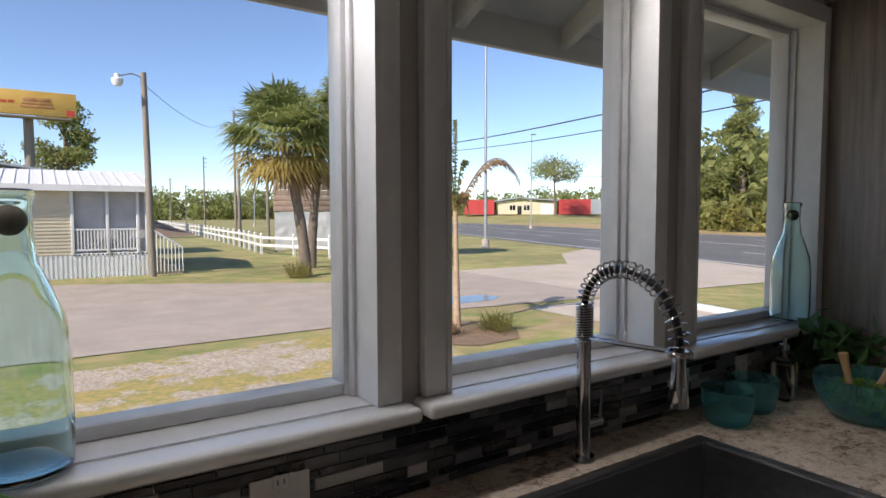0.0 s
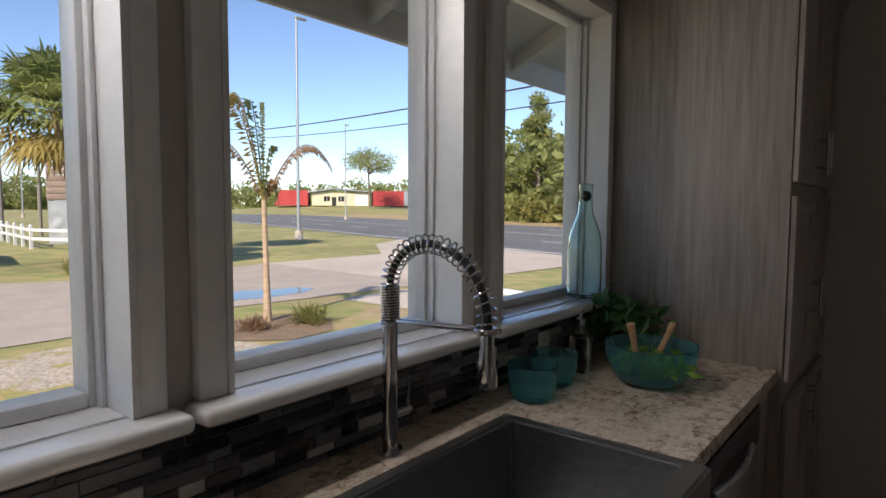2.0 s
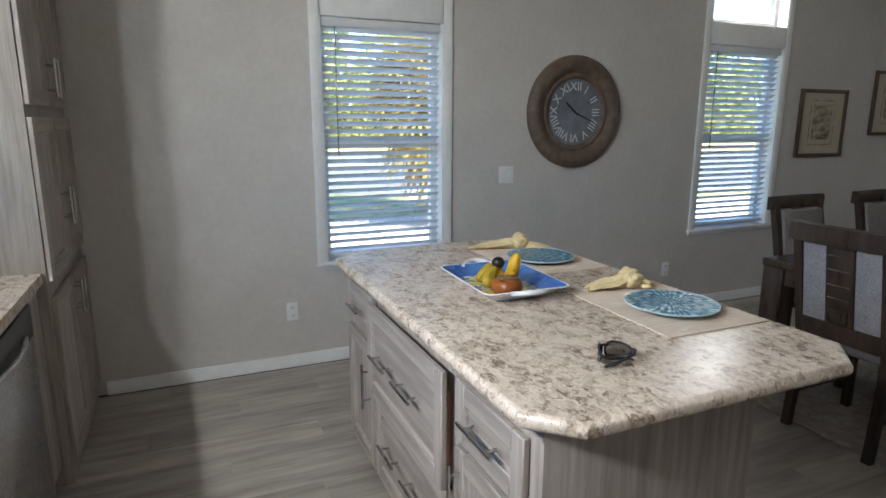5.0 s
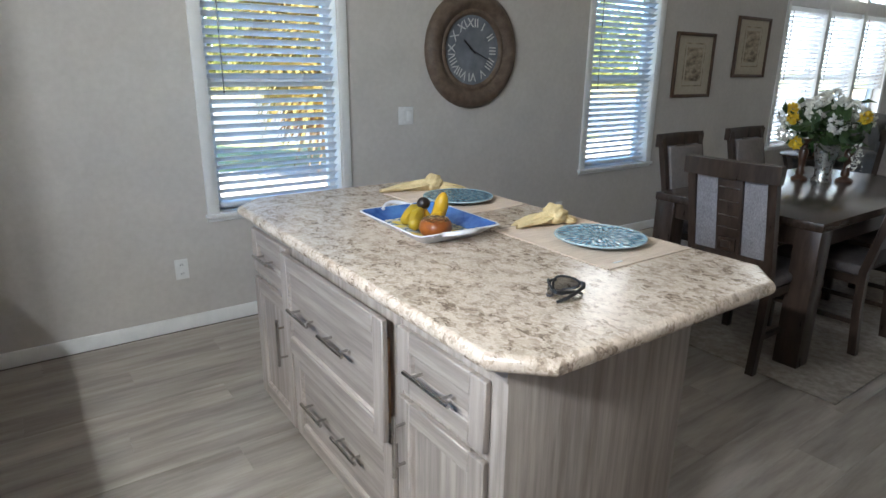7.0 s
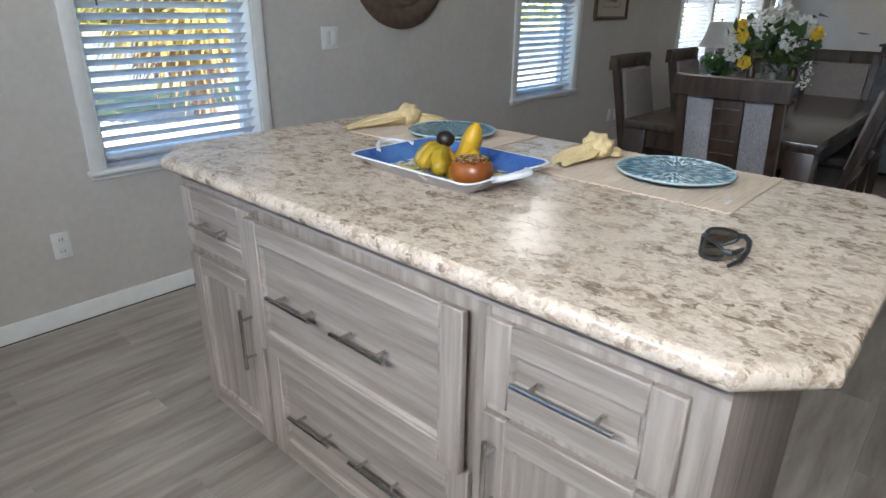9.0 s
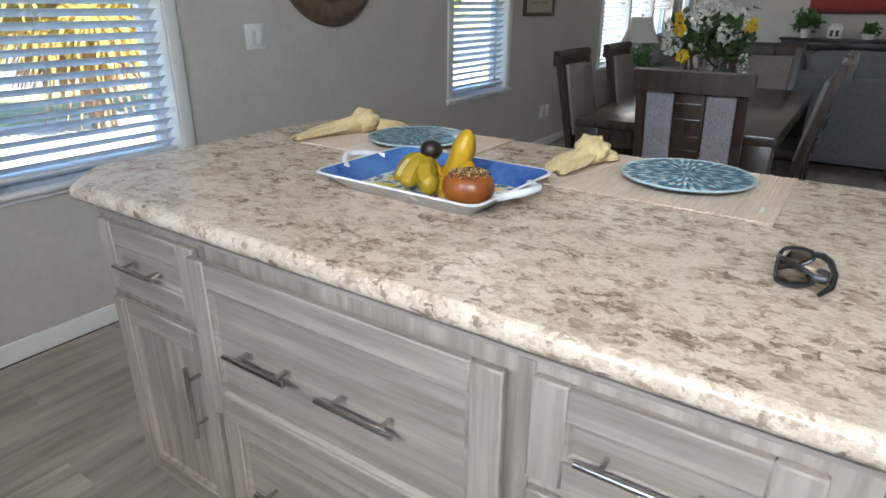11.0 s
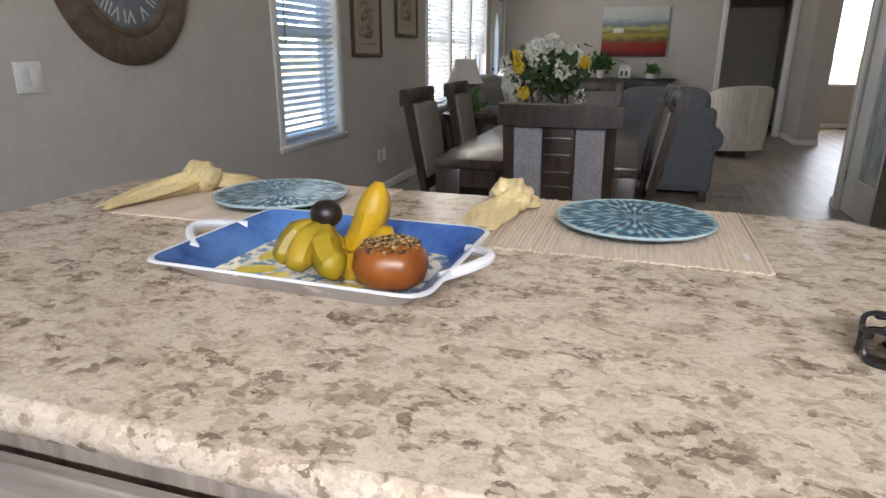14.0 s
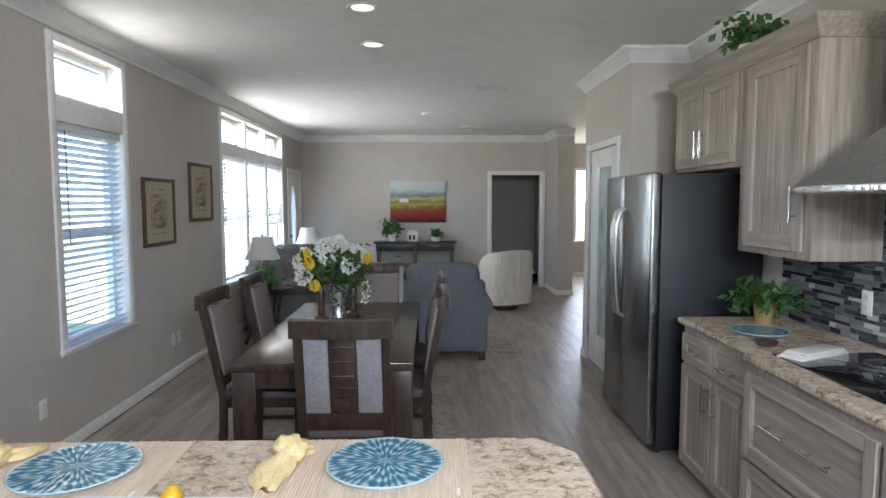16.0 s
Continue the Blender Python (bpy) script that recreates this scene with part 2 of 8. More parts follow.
CREAM = surf("cream_fabric", (0.60, 0.56, 0.50), (0.70, 0.665, 0.61), 200, 0.9, bump=0.2, big=0.06)
PLASTIC = surf("white_plastic", (0.68, 0.675, 0.66), (0.74, 0.735, 0.72), 40, 0.35)
SHADE = surf("lamp_shade", (0.62, 0.60, 0.57), (0.70, 0.68, 0.65), 120, 0.85, bump=0.1)
RUG = surf("woven_rug", (0.26, 0.225, 0.195), (0.42, 0.375, 0.33), 26, 0.95, bump=0.4, big=0.2)
PANE = pane_mat()


# ---- mesh helpers ----
def box(bm, x0, y0, z0, x1, y1, z1, bev=0.0, seg=2):
    made = bmesh.ops.create_cube(bm, size=1.0)
    vs = made["verts"]
    bmesh.ops.scale(bm, verts=vs, vec=(abs(x1 - x0), abs(y1 - y0), abs(z1 - z0)))
    bmesh.ops.translate(bm, verts=vs, vec=((x0 + x1) / 2, (y0 + y1) / 2, (z0 + z1) / 2))
    if bev:
        es = list({e for v in vs for e in v.link_edges})
        out = bmesh.ops.bevel(bm, geom=es, offset=bev, segments=seg, affect="EDGES", profile=0.5)
        vs = list({v for f in out["faces"] for v in f.verts} | {v for v in vs if v.is_valid})
    return vs


def rod(bm, p, q, r0, r1=None, seg=12):
    p, q = Vector(p), Vector(q)
    r1 = r0 if r1 is None else r1
    m = Matrix.Translation((p + q) / 2) @ (q - p).to_track_quat("Z", "Y").to_matrix().to_4x4()
    return bmesh.ops.create_cone(bm, cap_ends=True, cap_tris=False, segments=seg, radius1=r0, radius2=r1, depth=(q - p).length, matrix=m)["verts"]


def lathe(bm, prof, seg=24, at=(0, 0, 0), cap=True):
    """Turns a profile of (radius, height) round z."""
    rings = []
    for r, z in prof:
        rings.append([bm.verts.new((at[0] + r * math.cos(2 * math.pi * i / seg), at[1] + r * math.sin(2 * math.pi * i / seg), at[2] + z)) for i in range(seg)])
    for a, b in zip(rings, rings[1:]):
        for i in range(seg):
            bm.faces.new((a[i], a[(i + 1) % seg], b[(i + 1) % seg], b[i]))
    if cap and prof[0][0] > 1e-4:
        bm.faces.new(rings[0][::-1])
    if cap and prof[-1][0] > 1e-4:
        bm.faces.new(rings[-1])


def tube(bm, pts, rad, seg=8):
    """A round tube along points; rad is one radius or one for each point."""
    pts = [Vector(p) for p in pts]
    rads = rad if isinstance(rad, (list, tuple)) else [rad] * len(pts)
    rings, side = [], Vector((0.31, 0.77, 0.56))
    for i, p in enumerate(pts):
        d = (pts[min(i + 1, len(pts) - 1)] - pts[max(i - 1, 0)]).normalized()
        a = (side - d * side.dot(d)).normalized()
        side = a
        b = d.cross(a)
        rings.append([bm.verts.new(p + (a * math.cos(2 * math.pi * k / seg) + b * math.sin(2 * math.pi * k / seg)) * rads[i]) for k in range(seg)])
    for u, v in zip(rings, rings[1:]):
        for k in range(seg):
            bm.faces.new((u[k], u[(k + 1) % seg], v[(k + 1) % seg], v[k]))
    bm.faces.new(rings[0][::-1])
    bm.faces.new(rings[-1])


def prism(bm, poly, z0, z1):
    """An upright prism over a plan polygon."""
    lo = [bm.verts.new((x, y, z0)) for x, y in poly]
    hi = [bm.verts.new((x, y, z1)) for x, y in poly]
    k = len(poly)
    bm.faces.new(lo[::-1])
    bm.faces.new(hi)
    for i in range(k):
        bm.faces.new((lo[i], lo[(i + 1) % k], hi[(i + 1) % k], hi[i]))


def sweep(bm, line, prof, closed=False):
    """Sweeps a profile of (out, z) along a plan line; out is to the right of the way."""
    n = len(line)
    rings = []
    for i in range(n):
        p = Vector(line[i])
        a = Vector(line[i - 1]) if (i or closed) else None
        b = Vector(line[(i + 1) % n]) if (i < n - 1 or closed) else None
        d1 = (p - a).normalized() if a is not None else (b - p).normalized()
        d2 = (b - p).normalized() if b is not None else d1
        n1, n2 = Vector((d1.y, -d1.x)), Vector((d2.y, -d2.x))
        mid = n1 + n2
        mid = mid / max(0.2, mid.dot(n1))
        rings.append([bm.verts.new((p.x + mid.x * o, p.y + mid.y * o, z)) for o, z in prof])
    k = len(prof)
    for i in range(n if closed else n - 1):
        u, v = rings[i], rings[(i + 1) % n]
        for j in range(k):
            bm.faces.new((u[j], u[(j + 1) % k], v[(j + 1) % k], v[j]))
    if not closed:
        bm.faces.new(rings[0])
        bm.faces.new(rings[-1][::-1])


def mesh_of(name, bm, mat, smooth=None):
    bmesh.ops.recalc_face_normals(bm, faces=bm.faces)
    me = bpy.data.meshes.new(name)
    if smooth is not None:
        for f in bm.faces:
            f.smooth = True
        for e in bm.edges:
            if len(e.link_faces) == 2 and e.calc_face_angle(0) > radians(smooth):
                e.smooth = False
    bm.to_mesh(me)
    bm.free()
    me.materials.append(mat)
    return me


def part(name, bm, mat, parent=None, label="", smooth=40):
    ob = new(name, mesh_of(name, bm, mat, smooth))
    if parent is not None:
        ob.parent = parent
    return tagged(ob, label)


def thing(name, at, label, category, group="", rz=0.0, kind=""):
    ob = new(name)
    ob.empty_display_size = 0.1
    ob.matrix_world = pose(*at, 0, 0, rz)
    return tagged(ob, label, category, group, kind)


def boxpart(name, mat, parent, x0, y0, z0, x1, y1, z1, bev=0.0, label=""):
    bm = bmesh.new()
    box(bm, x0, y0, z0, x1, y1, z1, bev)
    return part(name, bm, mat, parent, label)


def rodpart(name, mat, parent, p, q, r0, r1=None, seg=12, label=""):
    bm = bmesh.new()
    rod(bm, p, q, r0, r1, seg)
    return part(name, bm, mat, parent, label)


def rest(name, bm, mat, label, category="", kind="structure", smooth=40):
    return tagged(part(name, bm, mat, None, "", smooth), label, category, "", kind)

# ---- the house shell ----
XW, XE, YN, YS, CZ, TH = -0.42, 3.925, 1.15, -10.9, 2.75, 0.16
GZ = -0.8


def wall_along(name, axis, a0, a1, face, out, holes, label, z1=CZ):
    """A wall along x or y with holes (a0, a1, z0, z1); face is the room side, out the other."""
    bm = bmesh.new()

    def put(u0, u1, w0, w1):
        if u1 - u0 > 1e-4 and w1 - w0 > 1e-4:
            if axis == "x":
                box(bm, u0, face, w0, u1, out, w1)
            else:
                box(bm, face, u0, w0, out, u1, w1)
    at = a0
    for h0, h1, z0, zt in sorted(holes):
        put(at, h0, 0.0, z1)
        put(h0, h1, 0.0, z0)
        put(h0, h1, zt, z1)
        at = h1
    put(at, a1, 0.0, z1)
    return rest(name, bm, WALL, label, "wall")


KWIN = [(0.47, 1.185), (1.343, 2.055), (2.235, 2.99)]
KZ0, KZ1 = 1.085, 2.20
EWIN = [(-1.56, -0.785), (-4.575, -3.755)]
EZ0, EZ1, ER0, ER1 = 0.645, 2.555, 2.075, 2.235
TRI = [(-7.565, -6.72), (-8.49, -7.645), (-9.415, -8.57)]
DOOR = (-10.72, -9.84, 0.0, 2.05)
wall_along("wall_north", "x", XW - TH, XE + TH, YN, YN + TH, [(a, b, KZ0, KZ1) for a, b in KWIN], "taupe grey painted wall with three windows over the sink")
wall_along("wall_east", "y", YS - TH, YN, XE, XE + TH, [(a, b, EZ0, EZ1) for a, b in EWIN] + [(TRI[2][0], TRI[0][1], EZ0, EZ1), DOOR],
           "taupe grey painted wall with tall windows and front door")
FD = (-0.40, 0.505, 0.0, 2.045)
wall_along("wall_south", "x", -0.5, XE, YS, YS - 0.12, [FD], "taupe grey painted end wall of the living room")
wall_along("wall_west", "y", -4.66, YN, XW, XW - TH, [], "taupe grey painted wall behind the range counter")
PD = (-5.84, -4.96, 0.0, 2.05)
wall_along("wall_pantry_front", "y", -6.02, -4.66, 0.05, -0.06, [PD], "beige painted pantry wall with a glazed door")
wall_along("wall_pantry_side", "x", XW - TH, -0.06, -4.66, -4.77, [], "beige painted return wall beside the refrigerator")
wall_along("wall_pantry_back", "x", -4.2, -0.06, -6.02, -5.91, [], "beige painted hallway wall")
bm = bmesh.new()
box(bm, -0.77, YS, 0, -0.5, -9.93, CZ)
rest("wall_stub", bm, WALL, "narrow painted wall end beside the hall doorway", "wall")
wall_along("wall_hall_end", "x", -4.2, -0.77, -12.5, -12.62, [(-2.3, -1.44, 0.75, 2.2)], "painted hall end wall with a bright window")
wall_along("wall_hall_west", "y", -12.5, -6.02, -4.2, -4.32, [], "painted hall side wall")
wall_along("wall_hall_partition", "y", -13.02, YS, -0.77, -0.65, [], "painted partition between hall and bedroom")
wall_along("wall_bedroom_back", "x", -0.65, 1.9, -12.9, -13.02, [], "plain painted bedroom wall")
wall_along("wall_bedroom_east", "y", -12.9, YS - 0.12, 1.9, 2.02, [], "plain painted bedroom wall")
bm = bmesh.new()
box(bm, -4.32, -13.02, CZ, XE + TH, YN + TH, CZ + 0.14)
rest("ceiling", bm, CEIL, "smooth off-white ceiling", "ceiling")
bm = bmesh.new()
box(bm, -4.32, -13.02, -0.25, XE + TH, YN + TH, -0.006)
floor = rest("floor", bm, DARKIN, "grey-brown wood-look vinyl plank floor", "floor")

# crown moulding and baseboards
CROWN = [(0, CZ - 0.115), (0.012, CZ - 0.115), (0.016, CZ - 0.095), (0.03, CZ - 0.085), (0.07, CZ - 0.03), (0.085, CZ - 0.02), (0.09, CZ - 0.001), (0, CZ - 0.001)]
for name, line in (("crown_east", [(XE, YN), (XE, YS), (-0.5, YS), (-0.5, -9.93), (-0.77, -9.93)]),
                   ("crown_west", [(-4.0, -6.02), (0.05, -6.02), (0.05, -4.66), (XW, -4.66), (XW, YN), (XE, YN)])):
    bm = bmesh.new()
    sweep(bm, line, CROWN)
    rest(name, bm, TRIM, "white stepped crown moulding along the ceiling", "moulding", smooth=30)
BASE = [(0, 0.0), (0.014, 0.0), (0.014, 0.062), (0.008, 0.076), (0, 0.078)]
for line in ([(XE, 0.46), (XE, -9.78)], [(XE, -10.78), (XE, YS), (0.56, YS)], [(-0.5, YS), (-0.5, -9.93), (-0.77, -9.93), (-0.77, -12.5), (-4.0, -12.5)],
             [(-4.0, -6.02), (0.05, -6.02), (0.05, -5.9)], [(0.05, -4.9), (0.05, -4.66)], [(1.9, -12.9), (-0.65, -12.9)]):
    bm = bmesh.new()
    sweep(bm, line, BASE)
    rest("baseboard", bm, TRIM, "white painted baseboard along the wall", "baseboard", smooth=30)


def casing(parent, axis, a0, a1, z0, z1, face, w, d, sill=True, foot=False):
    """Flat casing boards round a hole; d is the way into the room."""
    def b(name, u0, u1, w0, w1, dd=d, bev=0.004):
        bm = bmesh.new()
        if axis == "x":
            box(bm, u0, face, w0, u1, face + dd, w1, bev)
        else:
            box(bm, face, u0, w0, face + dd, u1, w1, bev)
        return part(name, bm, TRIM, parent)
    b("casing", a0 - w, a0, z0, z1 + w)
    b("casing", a1, a1 + w, z0, z1 + w)
    b("casing", a0, a1, z1, z1 + w)
    if sill:
        b("apron", a0 - w, a1 + w, z0 - 0.045, z0 - 0.022, d * 0.8)
        b("sill", a0 - w - 0.012, a1 + w + 0.012, z0 - 0.022, z0, d + 0.02 * (1 if d > 0 else -1), 0.006)


# kitchen windows
for i, (a, b) in enumerate(KWIN):
    win = tagged(new("window_%d" % (i + 1)), "fixed picture window in a deep white jamb over the backsplash", "window", "kitchen windows", "structure")
    w = 0.047 if i < 2 else 0.04
    for nm, x0, x1, z0, z1 in (("casing", a - 0.055, a, KZ0 + 0.033, KZ1 + 0.05), ("casing", b, b + w, KZ0 + 0.033, KZ1 + 0.05), ("casing", a, b, KZ1, KZ1 + 0.05)):
        boxpart(nm, TRIM, win, x0, YN - 0.028, z0, x1, YN, z1, 0.004)
    bm = bmesh.new()
    vs = box(bm, a - 0.075, 1.068, KZ0, b + 0.068 if i < 2 else b + 0.038, YN - 0.0005, KZ0 + 0.033, 0.013, 4)
    box(bm, a + 0.001, YN, KZ0 + 0.002, b - 0.001, 1.27, KZ0 + 0.033)
    part("sill", bm, SILLP, win, "glossy white sill with a bullnose edge")
    for x0, x1 in ((a, a + 0.012), (b - 0.012, b)):
        boxpart("jamb", TRIM, win, x0, YN - 0.03, KZ0 + 0.034, x1, 1.31, KZ1)
    boxpart("jamb", TRIM, win, a + 0.012, YN - 0.03, KZ1 - 0.012, b - 0.012, 1.31, KZ1)
    s = 0.022
    for x0, x1, z0, z1 in ((a + .012, a + .012 + s, KZ0 + .034, KZ1 - .012), (b - .012 - s, b - .012, KZ0 + .034, KZ1 - .012),
                           (a + .012 + s, b - .012 - s, KZ0 + .034, KZ0 + .034 + s * 1.2), (a + .012 + s, b - .012 - s, KZ1 - .012 - s, KZ1 - .012)):
        bm = bmesh.new()
        box(bm, x0, 1.235, z0, x1, 1.30, z1, 0.004)
        dx = 0.010
        if x1 - x0 < 0.06:
            xa, xb = (x0, x0 + dx) if x0 < (a + b) / 2 else (x1 - dx, x1)
            box(bm, xa, 1.215, z0, xb, 1.236, z1, 0.003)
        part("sash", bm, VINYL, win, "white vinyl sash")
    pn = boxpart("pane", PANE, win, a + .028, 1.262, KZ0 + .05, b - .028, 1.266, KZ1 - .025)
    pn.visible_shadow = False


# east windows with transoms and blinds
WAND = surf("smoky_plastic", (0.05, 0.05, 0.055), (0.08, 0.08, 0.085), 30, 0.25)
def blind(a, b, ztop, zbot, label, tilt=-33):
    bl = thing("window_blind", (XE + 0.03, (a + b) / 2, zbot), label, "blind", "window blinds")
    h, w = ztop - zbot, (b - a) / 2 - 0.012
    boxpart("headrail", SLAT, bl, -0.022, -w - 0.006, h - 0.05, 0.03, w + 0.006, h, 0.004)
    bm = bmesh.new()
    box(bm, -0.02, -w, 0, 0.02, w, 0.018, 0.004)
    part("bottom_rail", bm, SLAT, bl)
    nslat = int((h - 0.08) / 0.0435)
    bm = bmesh.new()
    pts = [(-0.0245, 0.0), (-0.012, 0.0022), (0.0, 0.003), (0.012, 0.0022), (0.0245, 0.0)]
    c, s = math.cos(radians(tilt)), math.sin(radians(tilt))
    up, dn = [], []
    for y in (-w, w):
        up.append([bm.verts.new((px * c - pz * s, y, px * s + pz * c + 0.0013)) for px, pz in pts])
        dn.append([bm.verts.new((px * c - pz * s, y, px * s + pz * c - 0.0013)) for px, pz in pts])
    for k in range(4):
        bm.faces.new((up[0][k], up[0][k + 1], up[1][k + 1], up[1][k]))
        bm.faces.new((dn[0][k], dn[1][k], dn[1][k + 1], dn[0][k + 1]))
    for k in (0, 4):
        bm.faces.new((up[0][k], up[1][k], dn[1][k], dn[0][k]))
    me = mesh_of("slat", bm, SLAT, 60)
    for k in range(nslat):
        o = new("slat", me)
        o.parent = bl
        o.location = (0, 0, 0.04 + k * (h - 0.1) / max(1, nslat - 1))
        o.rotation_euler = (0, random.uniform(-0.02, 0.02), 0)
    for y in (-w * 0.45, w * 0.3):
        rodpart("cord", SLAT, bl, (-0.026, y, 0.01), (-0.026, y, h - 0.04), 0.0012, seg=5)
    rodpart("wand", WAND, bl, (-0.034, w * 0.8, h - 0.78), (-0.03, w * 0.8, h - 0.05), 0.004, seg=6, label="dark tilt wand")
    return bl


def glazing(win, a, b, z0, z1, double):
    """Vinyl sash frame with pane at the outer side of the wall."""
    x0, x1, s = XE + 0.085, XE + 0.13, 0.04
    for nm, u0, u1, w0, w1 in (("sash", a, a + s, z0, z1), ("sash", b - s, b, z0, z1), ("sash", a + s, b - s, z0, z0 + s), ("sash", a + s, b - s, z1 - s, z1)):
        boxpart(nm, VINYL, win, x0, u0, w0, x1, u1, w1, 0.003)
    if double:
        zm = z0 + (z1 - z0) * 0.5
        boxpart("meeting_rail", VINYL, win, x0 - 0.01, a + s, zm - 0.025, x1, b - s, zm + 0.025, 0.003)
    pn = boxpart("pane", PANE, win, XE + 0.105, a + s * .8, z0 + s * .8, XE + 0.109, b - s * .8, z1 - s * .8)
    pn.visible_shadow = False


LABELB = surf("sticker_brown", (0.22, 0.12, 0.09), (0.40, 0.26, 0.20), 60, 0.5)
LABELW = surf("sticker_pale", (0.40, 0.42, 0.38), (0.62, 0.63, 0.58), 60, 0.5)
for i, (a, b) in enumerate(EWIN):
    win = tagged(new("window_%d" % (i + 4)), "tall white window with a transom light above", "window", "side windows", "structure")
    casing(win, "y", a, b, EZ0, EZ1, XE, 0.056, -0.018)
    boxpart("mullion", TRIM, win, XE - 0.012, a, ER0, XE + 0.14, b, ER1, 0.004)
    for u0, u1 in ((a, a + 0.01), (b - 0.01, b)):
        boxpart("jamb", TRIM, win, XE - 0.012, u0, EZ0, XE + 0.14, u1, EZ1)
    glazing(win, a + .01, b - .01, EZ0, ER0, True)
    glazing(win, a + .01, b - .01, ER1, EZ1, False)
    blind(a + 0.01, b - 0.01, ER0 - 0.003, EZ0 + 0.03, "white slatted blind lowered in front of the window")
    if i == 0:
        boxpart("sticker", LABELB, win, XE + 0.1035, b - 0.33, 2.42, XE + 0.1045, b - 0.27, 2.50, 0, "brown printed sticker on the glass")
        boxpart("sticker", LABELW, win, XE + 0.1035, b - 0.13, 2.275, XE + 0.1045, b - 0.055, 2.36, 0, "pale printed sticker on the glass")
win = tagged(new("window_6"), "row of three white windows with transom lights above", "window", "side windows", "structure")
casing(win, "y", TRI[2][0], TRI[0][1], EZ0, EZ1, XE, 0.062, -0.018)
boxpart("mullion", TRIM, win, XE - 0.012, TRI[2][0], ER0 + 0.03, XE + 0.14, TRI[0][1], ER1, 0.004)
for k in (0, 1):
    boxpart("mullion", TRIM, win, XE - 0.014, TRI[k + 1][1], EZ0, XE + 0.142, TRI[k][0], EZ1, 0.004)
for k, (a, b) in enumerate(TRI):
    glazing(win, a, b, EZ0, ER0 + .03, True)
    glazing(win, a, b, ER1, EZ1, False)
    blind(a + 0.004, b - 0.004, ER0 + 0.027, 1.24 if k == 2 else EZ0 + 0.03,
          "white slatted blind drawn halfway up" if k == 2 else "white slatted blind lowered in front of the window")

# hall window, bright beyond the hall
win = tagged(new("window_7"), "white framed window at the end of the hall", "window", "", "structure")
casing(win, "x", -2.3, -1.44, 0.75, 2.2, -12.5, 0.06, 0.018)
pn = boxpart("pane", PANE, win, -2.3, -12.58, 0.75, -1.44, -12.576, 2.2)
pn.visible_shadow = False


def door_casing(parent, axis, a0, a1, z1, face, w, d):
    for u0, u1, w0, w1 in ((a0 - w, a0, 0, z1 + w), (a1, a1 + w, 0, z1 + w), (a0, a1, z1, z1 + w)):
        if axis == "x":
            boxpart("casing", TRIM, parent, u0, face, w0, u1, face + d, w1, 0.004)
        else:
            boxpart("casing", TRIM, parent, face, u0, w0, face + d, u1, w1, 0.004)


d1 = tagged(new("door_1"), "open doorway to the bedroom with white casing", "doorway", "", "structure")
door_casing(d1, "x", FD[0], FD[1], FD[3], YS, 0.07, 0.018)
for u0, u1 in ((FD[0] - 0.001, FD[0] + 0.015), (FD[1] - 0.015, FD[1] + 0.001)):
    boxpart("jamb", TRIM, d1, u0, YS + 0.005, 0, u1, YS - 0.125, FD[3])

# pantry door, white with a tall obscured glass
d2 = tagged(new("door_2"), "closed white pantry door with a tall etched glass panel", "door", "", "structure")
door_casing(d2, "y", PD[0], PD[1], PD[3], 0.05, 0.06, 0.018)
bm = bmesh.new()
box(bm, -0.0, PD[0] + .004, 0.01, 0.035, PD[0] + .24, 2.046, 0.003)
box(bm, -0.0, PD[1] - .24, 0.01, 0.035, PD[1] - .004, 2.046, 0.003)
box(bm, -0.0, PD[0] + .24, 0.01, 0.035, PD[1] - .24, .30, 0.003)
box(bm, -0.0, PD[0] + .24, 1.88, 0.035, PD[1] - .24, 2.046, 0.003)
part("door_leaf", bm, TRIM, d2)
ETCH = surf("etched_glass", (0.30, 0.36, 0.36), (0.55, 0.62, 0.62), 9, 0.22, stretch=(1, 1, 0.5), bump=0.3, detail=3)
boxpart("glass_panel", ETCH, d2, 0.008, PD[0] + .24, .30, 0.022, PD[1] - .24, 1.88, 0, "etched grey-green glass")
for z in (0.25, 1.85):
    rodpart("hinge", NICKEL, d2, (0.04, PD[0] + .004, z), (0.04, PD[0] + .004, z + 0.09), 0.008)
bm = bmesh.new()
lathe(bm, [(0.0, 0), (0.028, 0.0), (0.028, 0.006), (0.011, 0.01), (0.011, 0.03), (0.026, 0.04), (0.026, 0.055), (0.0, 0.062)], 16)
bmesh.ops.rotate(bm, verts=bm.verts, matrix=Matrix.Rotation(radians(90), 3, "Y"))
bmesh.ops.translate(bm, verts=bm.verts, vec=(0.035, PD[1] - 0.07, 0.98))
part("door_knob", bm, NICKEL, d2, "brushed nickel knob")

# front door with oval light
d3 = tagged(new("door_3"), "white front door with a bright oval glass", "door", "", "structure")
door_casing(d3, "y", DOOR[0], DOOR[1], DOOR[3], XE, 0.06, -0.018)
bm = bmesh.new()
yc, zc, ay, az = (DOOR[0] + DOOR[1]) / 2, 1.28, 0.17, 0.55
ring_o = []
K = 32
for x in (XE + 0.03, XE + 0.075):
    inner = [bm.verts.new((x, yc + ay * math.cos(2 * math.pi * i / K), zc + az * math.sin(2 * math.pi * i / K))) for i in range(K)]
    outer = []
    for i in range(K):
        c, s = math.cos(2 * math.pi * i / K), math.sin(2 * math.pi * i / K)
        m = max(abs(c), abs(s))
        outer.append(bm.verts.new((x, yc + c / m * 0.435, (1.02 + s / m * 1.02))))
    ring_o.append((inner, outer))
